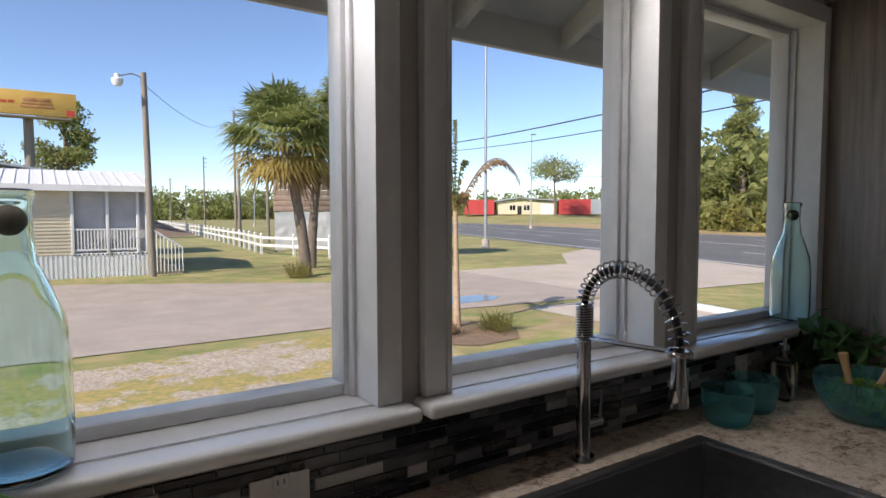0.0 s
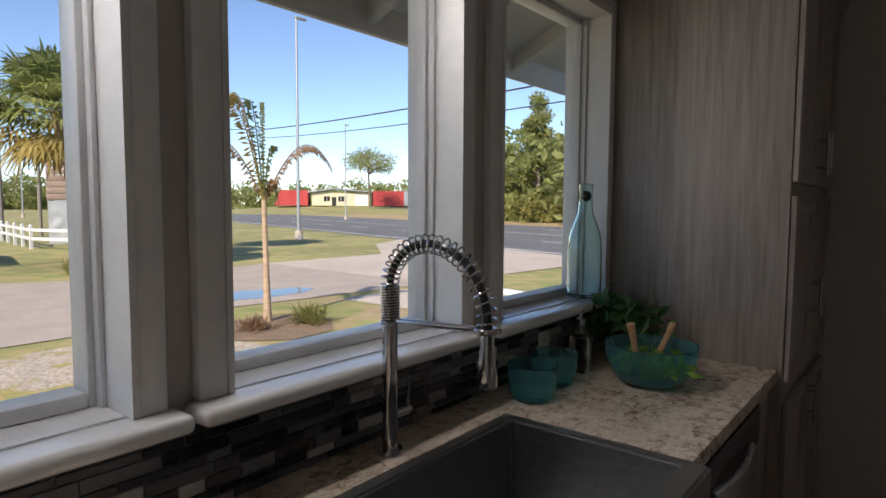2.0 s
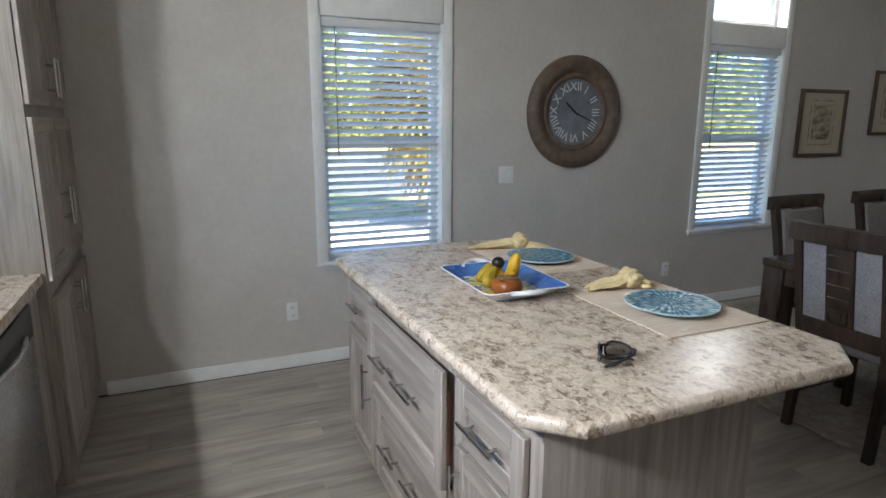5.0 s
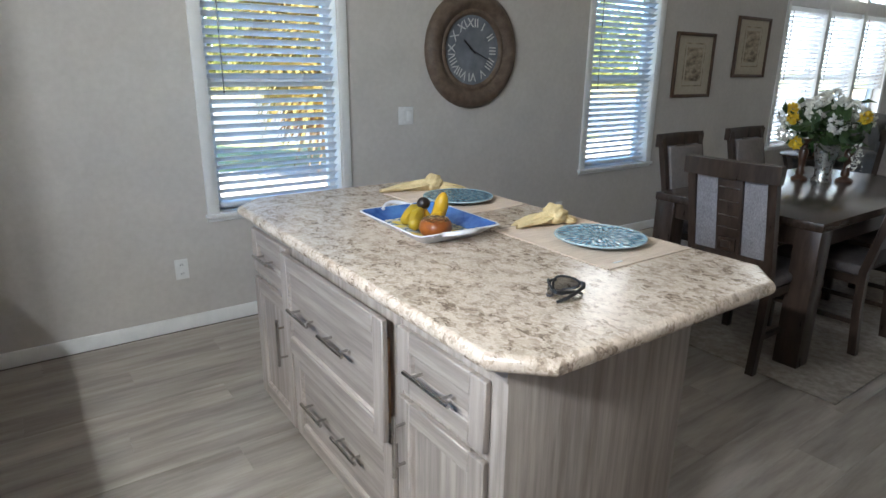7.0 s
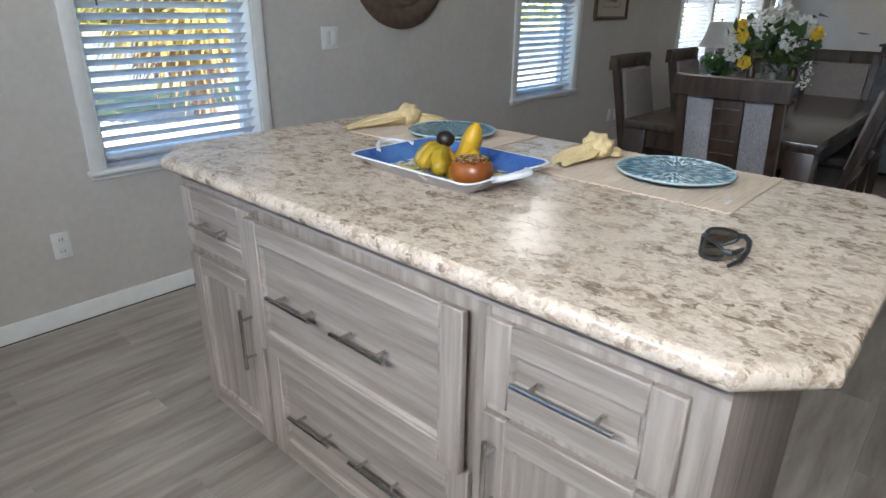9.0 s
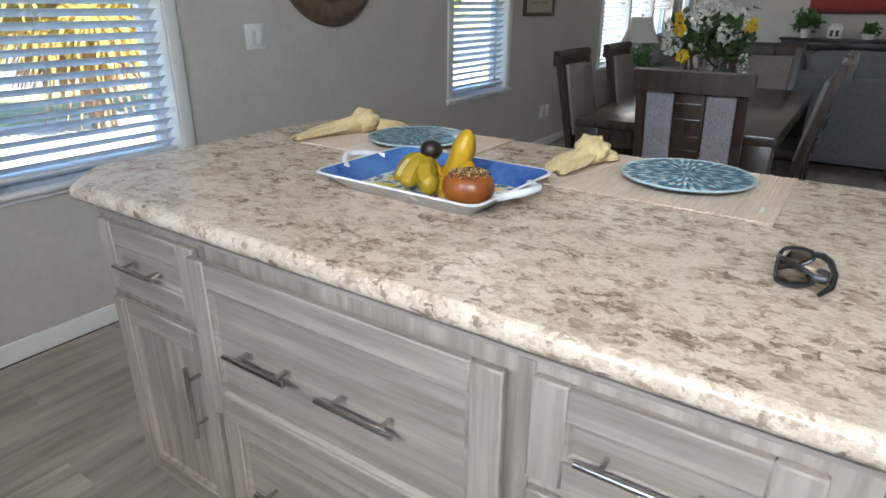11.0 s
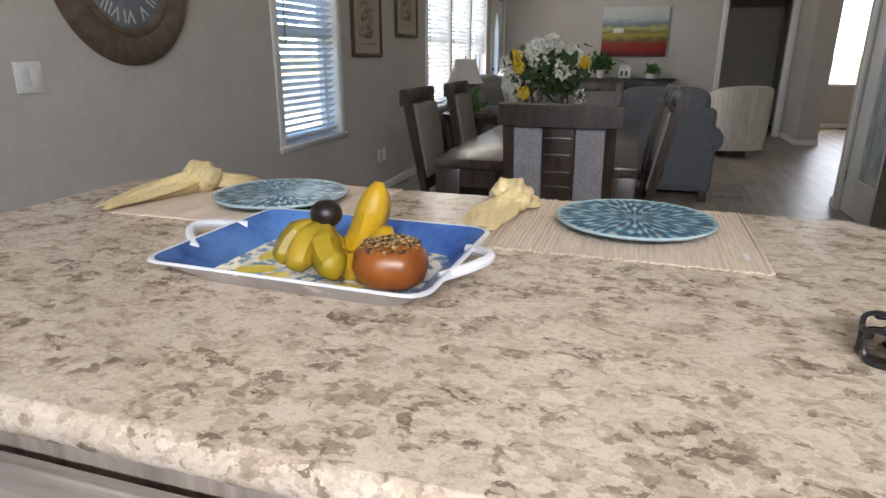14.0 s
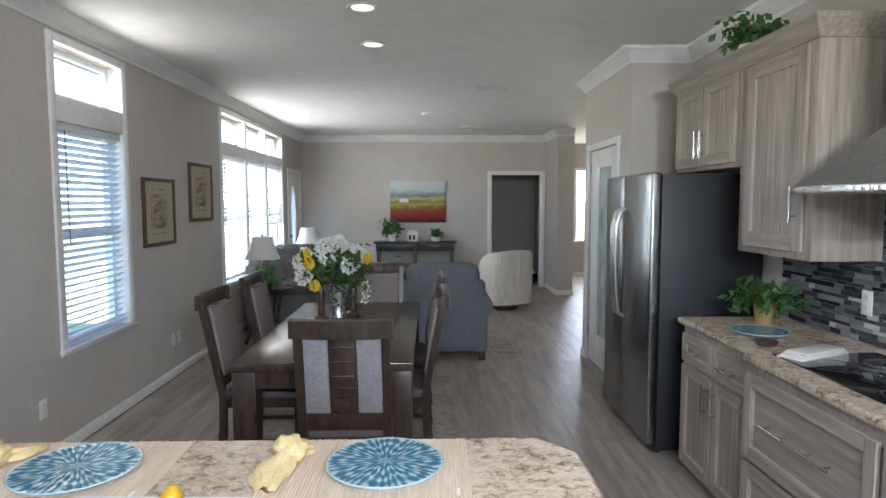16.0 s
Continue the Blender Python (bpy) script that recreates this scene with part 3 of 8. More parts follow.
for i in range(K):
    j = (i + 1) % K
    for inner, outer in ring_o:
        bm.faces.new((inner[i], inner[j], outer[j], outer[i]))
    bm.faces.new((ring_o[0][0][i], ring_o[0][0][j], ring_o[1][0][j], ring_o[1][0][i]))
    bm.faces.new((ring_o[0][1][i], ring_o[0][1][j], ring_o[1][1][j], ring_o[1][1][i]))
part("door_leaf", bm, TRIM, d3)
bm = bmesh.new()
tube(bm, [(XE + 0.026, yc + (ay + .01) * math.cos(2 * math.pi * i / K), zc + (az + .01) * math.sin(2 * math.pi * i / K)) for i in range(K + 1)], 0.014, 6)
part("oval_frame", bm, TRIM, d3)
bm = bmesh.new()
f = [bm.verts.new((XE + 0.05, yc + ay * math.cos(2 * math.pi * i / K), zc + az * math.sin(2 * math.pi * i / K))) for i in range(K)]
bm.faces.new(f)
pn = part("oval_glass", bm, PANE, d3)
pn.visible_shadow = False
rodpart("door_handle", NICKEL, d3, (XE + 0.03, DOOR[1] - 0.08, 1.0), (XE - 0.04, DOOR[1] - 0.08, 1.0), 0.02)


# ---- cabinet fronts ----
def pull(parent, p, along, length, out=-0.034):
    """A bar pull with two posts; p is its middle on the front."""
    bm = bmesh.new()
    p, a = Vector(p), Vector(along)
    o = Vector((0, out, 0))
    rod(bm, p + o - a * length / 2, p + o + a * length / 2, 0.0058, seg=10)
    for k in (-0.32, 0.32):
        rod(bm, p + a * length * k, p + o + a * length * k, 0.0045, seg=8)
    return part("handle", bm, NICKEL, parent, "brushed nickel bar pull")


front_cache = {}


def cab_front(parent, name, x, z, w, h, mat, pulls, y=0.0, rail=0.055):
    """A door or drawer front facing -y: raised field, bead, stiles and rails. pulls: (dx, dz, upright, length)."""
    t, g = 0.019, 0.012

    def piece(nm, x0, z0, x1, z1, ya, yb, bev, m):
        key = (nm, round(x1 - x0, 4), round(z1 - z0, 4), round(ya, 4), m.name)
        if key not in front_cache:
            bm = bmesh.new()
            box(bm, 0, ya, 0, x1 - x0, yb, z1 - z0, bev, 1)
            front_cache[key] = mesh_of(nm, bm, m, 40)
        o = new(nm, front_cache[key])
        o.location = (x0, 0, z0)
        return o
    d = piece(name, rail, rail, w - rail, h - rail, -t + 0.012, -0.002, 0.002, mat)
    d.parent = parent
    d.location = (x + rail, y, z + rail)
    lvl = CABH if mat is not CABY else CABY
    for nm, x0, z0, x1, z1, m in (("stile", 0, 0, rail, h, CAB), ("stile", w - rail, 0, w, h, CAB),
                                  ("rail", rail, 0, w - rail, rail, lvl), ("rail", rail, h - rail, w - rail, h, lvl)):
        o = piece(nm, x0, z0, x1, z1, -t, 0, 0.003, m)
        o.parent = d
        o.location = (x0 - rail, 0, z0 - rail)
    bm = bmesh.new()
    e, fx, fz = 0.0, w - 2 * rail, h - 2 * rail
    outer = [(e, e), (fx - e, e), (fx - e, fz - e), (e, fz - e)]
    inner = [(g, g), (fx - g, g), (fx - g, fz - g), (g, fz - g)]
    vo = [bm.verts.new((px, -t + 0.003, pz)) for px, pz in outer]
    vm = [bm.verts.new((px, -t + 0.004, pz)) for px, pz in [(g * .5, g * .5), (fx - g * .5, g * .5), (fx - g * .5, fz - g * .5), (g * .5, fz - g * .5)]]
    vi = [bm.verts.new((px, -t + 0.0125, pz)) for px, pz in inner]
    for u, v in ((vo, vm), (vm, vi)):
        for i in range(4):
            bm.faces.new((u[i], u[(i + 1) % 4], v[(i + 1) % 4], v[i]))
    o = part("bead", bm, mat, d, smooth=None)
    for dx, dz, upright, ln in pulls:
        hd_ = pull(d, (dx - rail, -t, dz - rail), (0, 0, 1) if upright else (1, 0, 0), ln)
    return d




def slab(bm, poly, ztop, th=0.04, r=0.016, want="all"):
    """A worktop over a clockwise or counter-clockwise plan with a rounded edge."""
    area = sum(poly[i][0] * poly[(i + 1) % len(poly)][1] - poly[(i + 1) % len(poly)][0] * poly[i][1] for i in range(len(poly)))
    if area < 0:
        poly = poly[::-1]
    prof = []
    for k in range(9):
        a = math.pi * k / 8
        prof.append((-r + r * math.sin(a), ztop - th / 2 + math.cos(a) * th / 2))
    rings = []
    n = len(poly)
    for o, z in prof:
        ring = []
        for i in range(n):
            p, a, b = Vector(poly[i]), Vector(poly[i - 1]), Vector(poly[(i + 1) % n])
            d1, d2 = (p - a).normalized(), (b - p).normalized()
            n1, n2 = Vector((d1.y, -d1.x)), Vector((d2.y, -d2.x))
            mid = (n1 + n2) / max(0.3, (n1 + n2).dot(n1))
            ring.append(bm.verts.new((p.x + mid.x * o, p.y + mid.y * o, z)))
        rings.append(ring)
    if want != "sheet":
        for u, v in zip(rings, rings[1:]):
            for i in range(n):
                bm.faces.new((u[i], u[(i + 1) % n], v[(i + 1) % n], v[i]))
    if want != "edge":
        bm.faces.new(rings[0])
        bm.faces.new(rings[-1][::-1])
    bmesh.ops.delete(bm, geom=[v for v in bm.verts if not v.link_faces], context="VERTS")


# ---- island ----
BIRCH = surf("birch_ply", (0.46, 0.28, 0.15), (0.58, 0.38, 0.22), 6, 0.55, stretch=(0.5, 5, 5), big=0.1)
isl = thing("kitchen_island", (2.13, -0.96, 0), "grey wood-grain island cabinet with drawers and bar pulls", "cabinet", rz=180)
IX = lambda x: 2.13 - x
IY = lambda y: -0.96 - y
bm = bmesh.new()
x0, x1 = IX(2.905), IX(1.325)
yf, yb = IY(-0.664), IY(-1.305)
box(bm, x0, yf, 0.055, x1, yb, 0.868, 0.002)
part("body", bm, CAB, isl)
bm = bmesh.new()
box(bm, x0 + 0.03, yf + 0.05, 0.0, x1 - 0.03, yb - 0.03, 0.055)
part("plinth", bm, CAB, isl)
def dash(name, xa, xb, z0, z1, mat, pulls, y=0.0):
    return cab_front(isl, name, IX(xb), z0, xb - xa, z1 - z0, mat, pulls, yf + y - 0.001)
dash("drawer_front", 2.515, 2.885, 0.635, 0.812, CABH, [(0.185, 0.09, 0, 0.15)])
dash("door", 2.515, 2.885, 0.075, 0.605, CAB, [(0.33, 0.36, 1, 0.19)])
dash("drawer_front", 1.765, 2.495, 0.445, 0.812, CABH, [(0.22, 0.20, 0, 0.17), (0.47, 0.20, 0, 0.17)], y=-0.028)
dash("drawer_front", 1.765, 2.495, 0.075, 0.43, CABH, [(0.22, 0.20, 0, 0.17), (0.47, 0.20, 0, 0.17)])
dash("drawer_front", 1.375, 1.735, 0.628, 0.805, CABH, [(0.18, 0.09, 0, 0.19)])
dash("door", 1.375, 1.735, 0.075, 0.605, CAB, [(0.035, 0.40, 1, 0.19)])
bm = bmesh.new()
box(bm, IX(2.455), yf - 0.028, 0.475, IX(1.805), yf + 0.003, 0.735)
part("drawer_box", bm, BIRCH, isl, "pale birch drawer box")
for xa, xb, za, zb in ((1.325, 2.905, 0.82, 0.866),):
    boxpart("top_rail", CABH, isl, IX(xb), yf - 0.003, za, IX(xa), yf + 0.001, zb)
for xa, xb in ((2.497, 2.513), (1.737, 1.763)):
    boxpart("face_stile", CAB, isl, IX(xb), yf - 0.003, 0.06, IX(xa), yf + 0.001, 0.818)
ISLAND = [(1.215, -0.69), (1.315, -0.59), (2.86, -0.59), (2.99, -0.71), (2.99, -1.49), (2.89, -1.60), (1.315, -1.60), (1.215, -1.49)]
bm = bmesh.new()
slab(bm, ISLAND, 0.91, want="sheet")
iw = tagged(part("island_worktop", bm, STONE, None, smooth=30), "cream and taupe stone-look laminate island worktop with clipped corners", "countertop")
bm = bmesh.new()
slab(bm, ISLAND, 0.91, want="edge")
part("edge_band", bm, STONE, iw, "rounded laminate edge", smooth=30)

# ---- sink run ----
FY = 0.545
for nm, xa, xb, lab in (("base_cabinet", -0.1, 1.22, "grey wood-grain base cabinet beside the sink"), ("base_cabinet", 2.78, 3.03, "narrow grey wood-grain filler cabinet")):
    cb = thing(nm, ((xa + xb) / 2, 0.85, 0), lab, "cabinet")
    h = (xb - xa) / 2
    boxpart("body", CAB, cb, -h, FY - 0.85, 0.09, h, YN - 0.85, 0.868)
    boxpart("plinth", CAB, cb, -h, FY - 0.79, 0, h, YN - 0.85, 0.09)
    if h > 0.3:
        for k in (0, 1):
            cab_front(cb, "door", -h + 0.02 + k * h, 0.11, h - 0.03, 0.56, CAB, [(0.05 if k else h - 0.08, 0.45, 1, 0.16)], FY - 0.851)
            cab_front(cb, "drawer_front", -h + 0.02 + k * h, 0.69, h - 0.03, 0.16, CABH, [(h / 2 - .015, 0.08, 0, 0.16)], FY - 0.851)
sb = thing("sink_cabinet", (1.665, 0.85, 0), "grey wood-grain cabinet below the apron sink", "cabinet")
boxpart("body", CAB, sb, -0.44, FY - 0.85, 0.09, 0.44, YN - 0.85, 0.64)
boxpart("plinth", CAB, sb, -0.44, FY - 0.79, 0, 0.44, YN - 0.85, 0.09)
for k in (0, 1):
    cab_front(sb, "door", -0.43 + k * 0.435, 0.11, 0.42, 0.51, CAB, [(0.05 if k else 0.37, 0.4, 1, 0.16)], FY - 0.851)
bm = bmesh.new()
SX0, SX1, SYF, SYB = 1.24, 2.085, 0.50, 1.0
for poly in ([(-0.1, 0.52), (SX0, 0.52), (SX0, YN), (-0.1, YN)], [(SX0, SYB), (SX1, SYB), (SX1, YN), (SX0, YN)], [(SX1, 0.52), (3.03, 0.52), (3.03, YN), (SX1, YN)]):
    xs, ys = [p[0] for p in poly], [p[1] for p in poly]
    box(bm, min(xs), min(ys), 0.87, max(xs), max(ys), 0.91)
bmesh.ops.remove_doubles(bm, verts=bm.verts, dist=0.0005)
tagged(part("sink_worktop", bm, STONE, None), "cream and taupe stone-look laminate worktop around the sink", "countertop")
# apron sink
snk = thing("apron_sink", (1.6625, 0.75, 0.66), "brushed stainless apron-front sink set into the worktop", "sink")
bm = bmesh.new()
hx, ya, yb2 = (SX1 - SX0) / 2 - 0.002, SYF - 0.75 - 0.02, SYB - 0.75 - 0.002
t = 0.035
zt = 0.252
outer = [(-hx, ya), (hx, ya), (hx, yb2), (-hx, yb2)]
inner = [(-hx + t, ya + t + 0.02), (hx - t, ya + t + 0.02), (hx - t, yb2 - t), (-hx + t, yb2 - t)]
def ring(pts, z):
    return [bm.verts.new((x, y, z)) for x, y in pts]
o0, o1, i1, i0 = ring(outer, 0.0), ring(outer, zt), ring(inner, zt), ring([(x * 0.97, y * 0.97) for x, y in inner], 0.03)
for u, v in ((o0, o1), (o1, i1), (i1, i0)):
    for i in range(4):
        bm.faces.new((u[i], u[(i + 1) % 4], v[(i + 1) % 4], v[i]))
bm.faces.new(i0)
bm.faces.new(o0[::-1])
bmesh.ops.bevel(bm, geom=[e for e in bm.edges], offset=0.006, segments=2, affect="EDGES")
part("basin", bm, STEELD, snk)
bm = bmesh.new()
lathe(bm, [(0.0, 0.031), (0.045, 0.031), (0.05, 0.034), (0.05, 0.031)], 20, (0, 0, 0.003))
part("drain", bm, CHROME, snk)

# dishwasher
dw = thing("dishwasher", (2.44, 0.85, 0), "stainless dishwasher with a black control strip under the worktop", "dishwasher")
boxpart("body", STEEL, dw, -0.335, FY - 0.85 + 0.01, 0.1, 0.335, YN - 0.86, 0.866)
boxpart("door", STEEL, dw, -0.33, FY - 0.875, 0.12, 0.33, FY - 0.841, 0.74, 0.005)
boxpart("control_panel", BLACKP, dw, -0.33, FY - 0.878, 0.745, 0.33, FY - 0.841, 0.862, 0.005)
bm = bmesh.new()
tube(bm, [(-0.2 + 0.4 * k / 10, FY - 0.88 - 0.02 * math.sin(math.pi * k / 10), 0.775) for k in range(11)], 0.009, 8)
part("handle", bm, STEEL, dw)
boxpart("toe_kick", BLACKP, dw, -0.33, FY - 0.79, 0, 0.33, FY - 0.77, 0.1)

# tall pantry cabinet
pc = thing("pantry_cabinet", (3.475, 0.82, 0), "tall grey wood-grain pantry cabinet with three tiers of doors", "cabinet")
boxpart("body", CAB, pc, -0.445, 0.505 - 0.82, 0.0, 0.445, YN - 0.822, 2.30, 0.002)
for z0, z1, hz in ((0.10, 0.80, 0.6), (0.87, 1.50, 0.25), (1.545, 2.27, 0.12)):
    for k in (0, 1):
        w = 0.425
        cab_front(pc, "door", -0.437 + k * 0.447, z0, w, z1 - z0, CAB, [(0.03 if k else w - 0.03, hz, 1, 0.16)], 0.504 - 0.82)
bm = bmesh.new()
sweep(bm, [(0.445, 0.505 - 0.82), (-0.445, 0.505 - 0.82), (-0.445, YN - 0.825)][::-1], [(0, 2.27), (0.012, 2.27), (0.03, 2.30), (0.045, 2.335), (0.05, 2.36), (0, 2.36)])
part("cornice", bm, CABH, pc)

# ---- range wall ----
RX = XW
def west_thing(name, y, label, category, group=""):
    """A thing on the west wall: local +x runs along +y of the room seen from the front, local -y faces the room."""
    return thing(name, (RX, y, 0), label, category, group, rz=90)


def wbox(name, mat, parent, u0, u1, d0, d1, z0, z1, bev=0.0, label=""):
    """u along the wall (north positive), d out of the wall."""
    return boxpart(name, mat, parent, u0, -d1, z0, u1, -d0, z1, bev, label)


rb = west_thing("base_cabinet", -2.94, "grey wood-grain base cabinet with two drawers and two doors", "cabinet")
wbox("body", CAB, rb, -0.36, 0.40, 0.0, 0.585, 0.07, 0.868)
wbox("plinth", CAB, rb, -0.36, 0.40, 0.0, 0.52, 0.0, 0.07)
for k, (u, w) in enumerate(((-0.345, 0.36), (0.03, 0.345))):
    cab_front(rb, "drawer_front", u, 0.675, w, 0.155, CABH, [(w / 2, 0.078, 0, 0.15)], -0.586, 0.04)
    cab_front(rb, "door", u, 0.09, w, 0.565, CAB, [(w - 0.035 if k == 0 else 0.035, 0.45, 1, 0.17)], -0.586)
rc = west_thing("range_cabinet", -1.76, "grey wood-grain drawer cabinet below the cooktop", "cabinet")
wbox("body", CAB, rc, -0.78, 0.80, 0.0, 0.64, 0.07, 0.868)
wbox("plinth", CAB, rc, -0.78, 0.80, 0.0, 0.58, 0.0, 0.07)
for u, w in ((-0.74, 0.78), (0.07, 0.70)):
    cab_front(rc, "drawer_front", u, 0.455, w, 0.375, CABH, [(w * .33, 0.2, 0, 0.17), (w * .67, 0.2, 0, 0.17)], -0.641)
    cab_front(rc, "drawer_front", u, 0.09, w, 0.345, CABH, [(w * .33, 0.2, 0, 0.17), (w * .67, 0.2, 0, 0.17)], -0.641)
RANGE = [(XW + .002, -3.34), (0.19, -3.34), (0.19, -2.54), (0.25, -2.50), (0.25, -0.93), (XW + .002, -0.93)]
bm = bmesh.new()
slab(bm, RANGE, 0.91, want="sheet")
rw = tagged(part("range_worktop", bm, STONE, None, smooth=50), "stone-look laminate worktop stepped forward at the cooktop", "countertop")
bm = bmesh.new()
slab(bm, RANGE, 0.91, want="edge")
part("edge_band", bm, STONE, rw, "rounded laminate edge", smooth=50)
ck = west_thing("cooktop", -2.08, "black glass electric cooktop set on the worktop", "cooktop")
wbox("glass_top", BLACKG, ck, -0.39, 0.39, 0.10, 0.56, 0.9105, 0.917, 0.002)
BURN = surf("burner_ring", (0.10, 0.10, 0.10), (0.14, 0.14, 0.14), 30, 0.4)
for u, d, r in ((-0.2, 0.2, 0.08), (0.2, 0.2, 0.1), (-0.2, 0.43, 0.1), (0.2, 0.43, 0.08)):
    bm = bmesh.new()
    tube(bm, [(u + r * math.cos(a * math.pi / 12), -d + r * math.sin(a * math.pi / 12), 0.9168) for a in range(25)], 0.001, 4)
    part("burner_ring", bm, BURN, ck)

# upper cabinets
def cornice(parent, pts, z):
    bm = bmesh.new()
    sweep(bm, pts, [(0, z - 0.02), (0.012, z - 0.02), (0.02, z), (0.045, z + 0.035), (0.055, z + 0.06), (0.06, z + 0.075), (0, z + 0.075)])
    part("cornice", bm, CABH, parent)


u1 = west_thing("wall_cabinet", -3.66, "grey wood-grain wall cabinet with two doors above the refrigerator", "cabinet", "wall cabinets")
wbox("body", CAB, u1, -0.42, 0.43, 0.0, 0.335, 1.76, 2.30, 0.002)
for k, u in enumerate((-0.405, -0.005)):
    cab_front(u1, "door", u, 1.785, 0.392, 0.49, CAB, [(0.36 if k == 0 else 0.032, 0.13, 1, 0.17)], -0.336)
cornice(u1, [(-0.42, 0.0), (-0.42, -0.335), (0.43, -0.335)][::1], 2.30)
u2 = west_thing("wall_cabinet", -2.91, "tall grey wood-grain wall cabinet with one door beside the hood", "cabinet", "wall cabinets")
wbox("body", CAB, u2, -0.318, 0.32, 0.0, 0.335, 1.30, 2.30, 0.002)
cab_front(u2, "door", -0.245, 1.335, 0.51, 0.94, CAB, [(0.475, 0.22, 1, 0.17)], -0.336, 0.07)
cornice(u2, [(-0.318, -0.335), (0.32, -0.335), (0.32, 0.0)], 2.30)
u3 = west_thing("wall_cabinet", -0.95, "tall grey wood-grain wall cabinet past the hood", "cabinet", "wall cabinets")
wbox("body", CAB, u3, -0.3, 0.32, 0.0, 0.335, 1.30, 2.30, 0.002)
cab_front(u3, "door", -0.27, 1.335, 0.51, 0.94, CAB, [(0.035, 0.22, 1, 0.17)], -0.336, 0.07)
cornice(u3, [(-0.3, 0.0), (-0.3, -0.335), (0.32, -0.335)], 2.30)
# range hood
hd = west_thing("range_hood", -2.01, "stainless pyramid chimney range hood on the wall", "range hood")
wbox("rim", STEEL, hd, -0.46, 0.46, 0.003, 0.50, 1.60, 1.635, 0.004)
bm = bmesh.new()
lo = [bm.verts.new(p) for p in ((-0.46, -0.003, 1.635), (0.46, -0.003, 1.635), (0.46, -0.50, 1.635), (-0.46, -0.50, 1.635))]
hi = [bm.verts.new(p) for p in ((-0.14, -0.003, 1.90), (0.14, -0.003, 1.90), (0.14, -0.28, 1.90), (-0.14, -0.28, 1.90))]
for i in range(4):
    bm.faces.new((lo[i], lo[(i + 1) % 4], hi[(i + 1) % 4], hi[i]))
bm.faces.new(hi)
bm.faces.new(lo[::-1])
part("canopy", bm, STEEL, hd)
wbox("chimney", STEEL, hd, -0.14, 0.14, 0.003, 0.28, 1.90, CZ - 0.12, 0.003)
for k in range(5):
    rodpart("button", CHROME, hd, (-0.1 + 0.04 * k, -0.50, 1.617), (-0.1 + 0.04 * k, -0.504, 1.617), 0.008)

# refrigerator
fr = thing("refrigerator", (-0.05, -4.0, 0), "side-by-side stainless refrigerator with dark sides", "refrigerator", rz=90)
boxpart("body", FRSIDE, fr, -0.455, -0.27, 0.025, 0.455, 0.36, 1.735, 0.006)
for u0, u1, lab in ((-0.455, -0.065, ""), (-0.055, 0.455, "")):
    bm = bmesh.new()
    vs = box(bm, u0, -0.335, 0.06, u1, -0.272, 1.745, 0.014, 3)
    part("door", bm, STEELF, fr)
for u in (-0.10, -0.02):
    bm = bmesh.new()
    tube(bm, [(u, -0.335, 0.78), (u, -0.375, 0.81), (u, -0.395, 1.0), (u, -0.40, 1.2), (u, -0.395, 1.4), (u, -0.375, 1.49), (u, -0.335, 1.52)], 0.014, 10)
    part("handle", bm, STEEL, fr, "curved stainless bar handle")
for u in (-0.4, 0.4):
    rodpart("foot", BLACKP, fr, (u, -0.25, 0), (u, -0.25, 0.03), 0.025)
boxpart("grille", BLACKP, fr, -0.44, -0.29, 0.02, 0.44, -0.27, 0.058)
bm = bmesh.new()
rod(bm, (0.36, -0.336, 1.64), (0.36, -0.3375, 1.64), 0.014, seg=20)
part("badge", bm, NICKEL, fr)


# ---- dining ----
dt = thing("dining_table", (2.16, -3.85, 0), "dark espresso wooden dining table with thick square legs", "table")
bm = bmesh.new()
box(bm, -0.46, -0.92, 0.715, 0.46, 0.92, 0.76, 0.006)
part("tabletop", bm, ESPRESSOT, dt)
for sx in (-1, 1):
    boxpart("apron", ESPRESSO, dt, sx * 0.42 - 0.012, -0.8, 0.625, sx * 0.42 + 0.012, 0.8, 0.715)
    for sy in (-1, 1):
        boxpart("leg", ESPRESSO, dt, sx * 0.455, sy * 0.915, 0, sx * 0.335, sy * 0.795, 0.715, 0.006)
for sy in (-1, 1):
    boxpart("apron", ESPRESSO, dt, -0.335, sy * 0.88 - 0.012, 0.625, 0.335, sy * 0.88 + 0.012, 0.715)


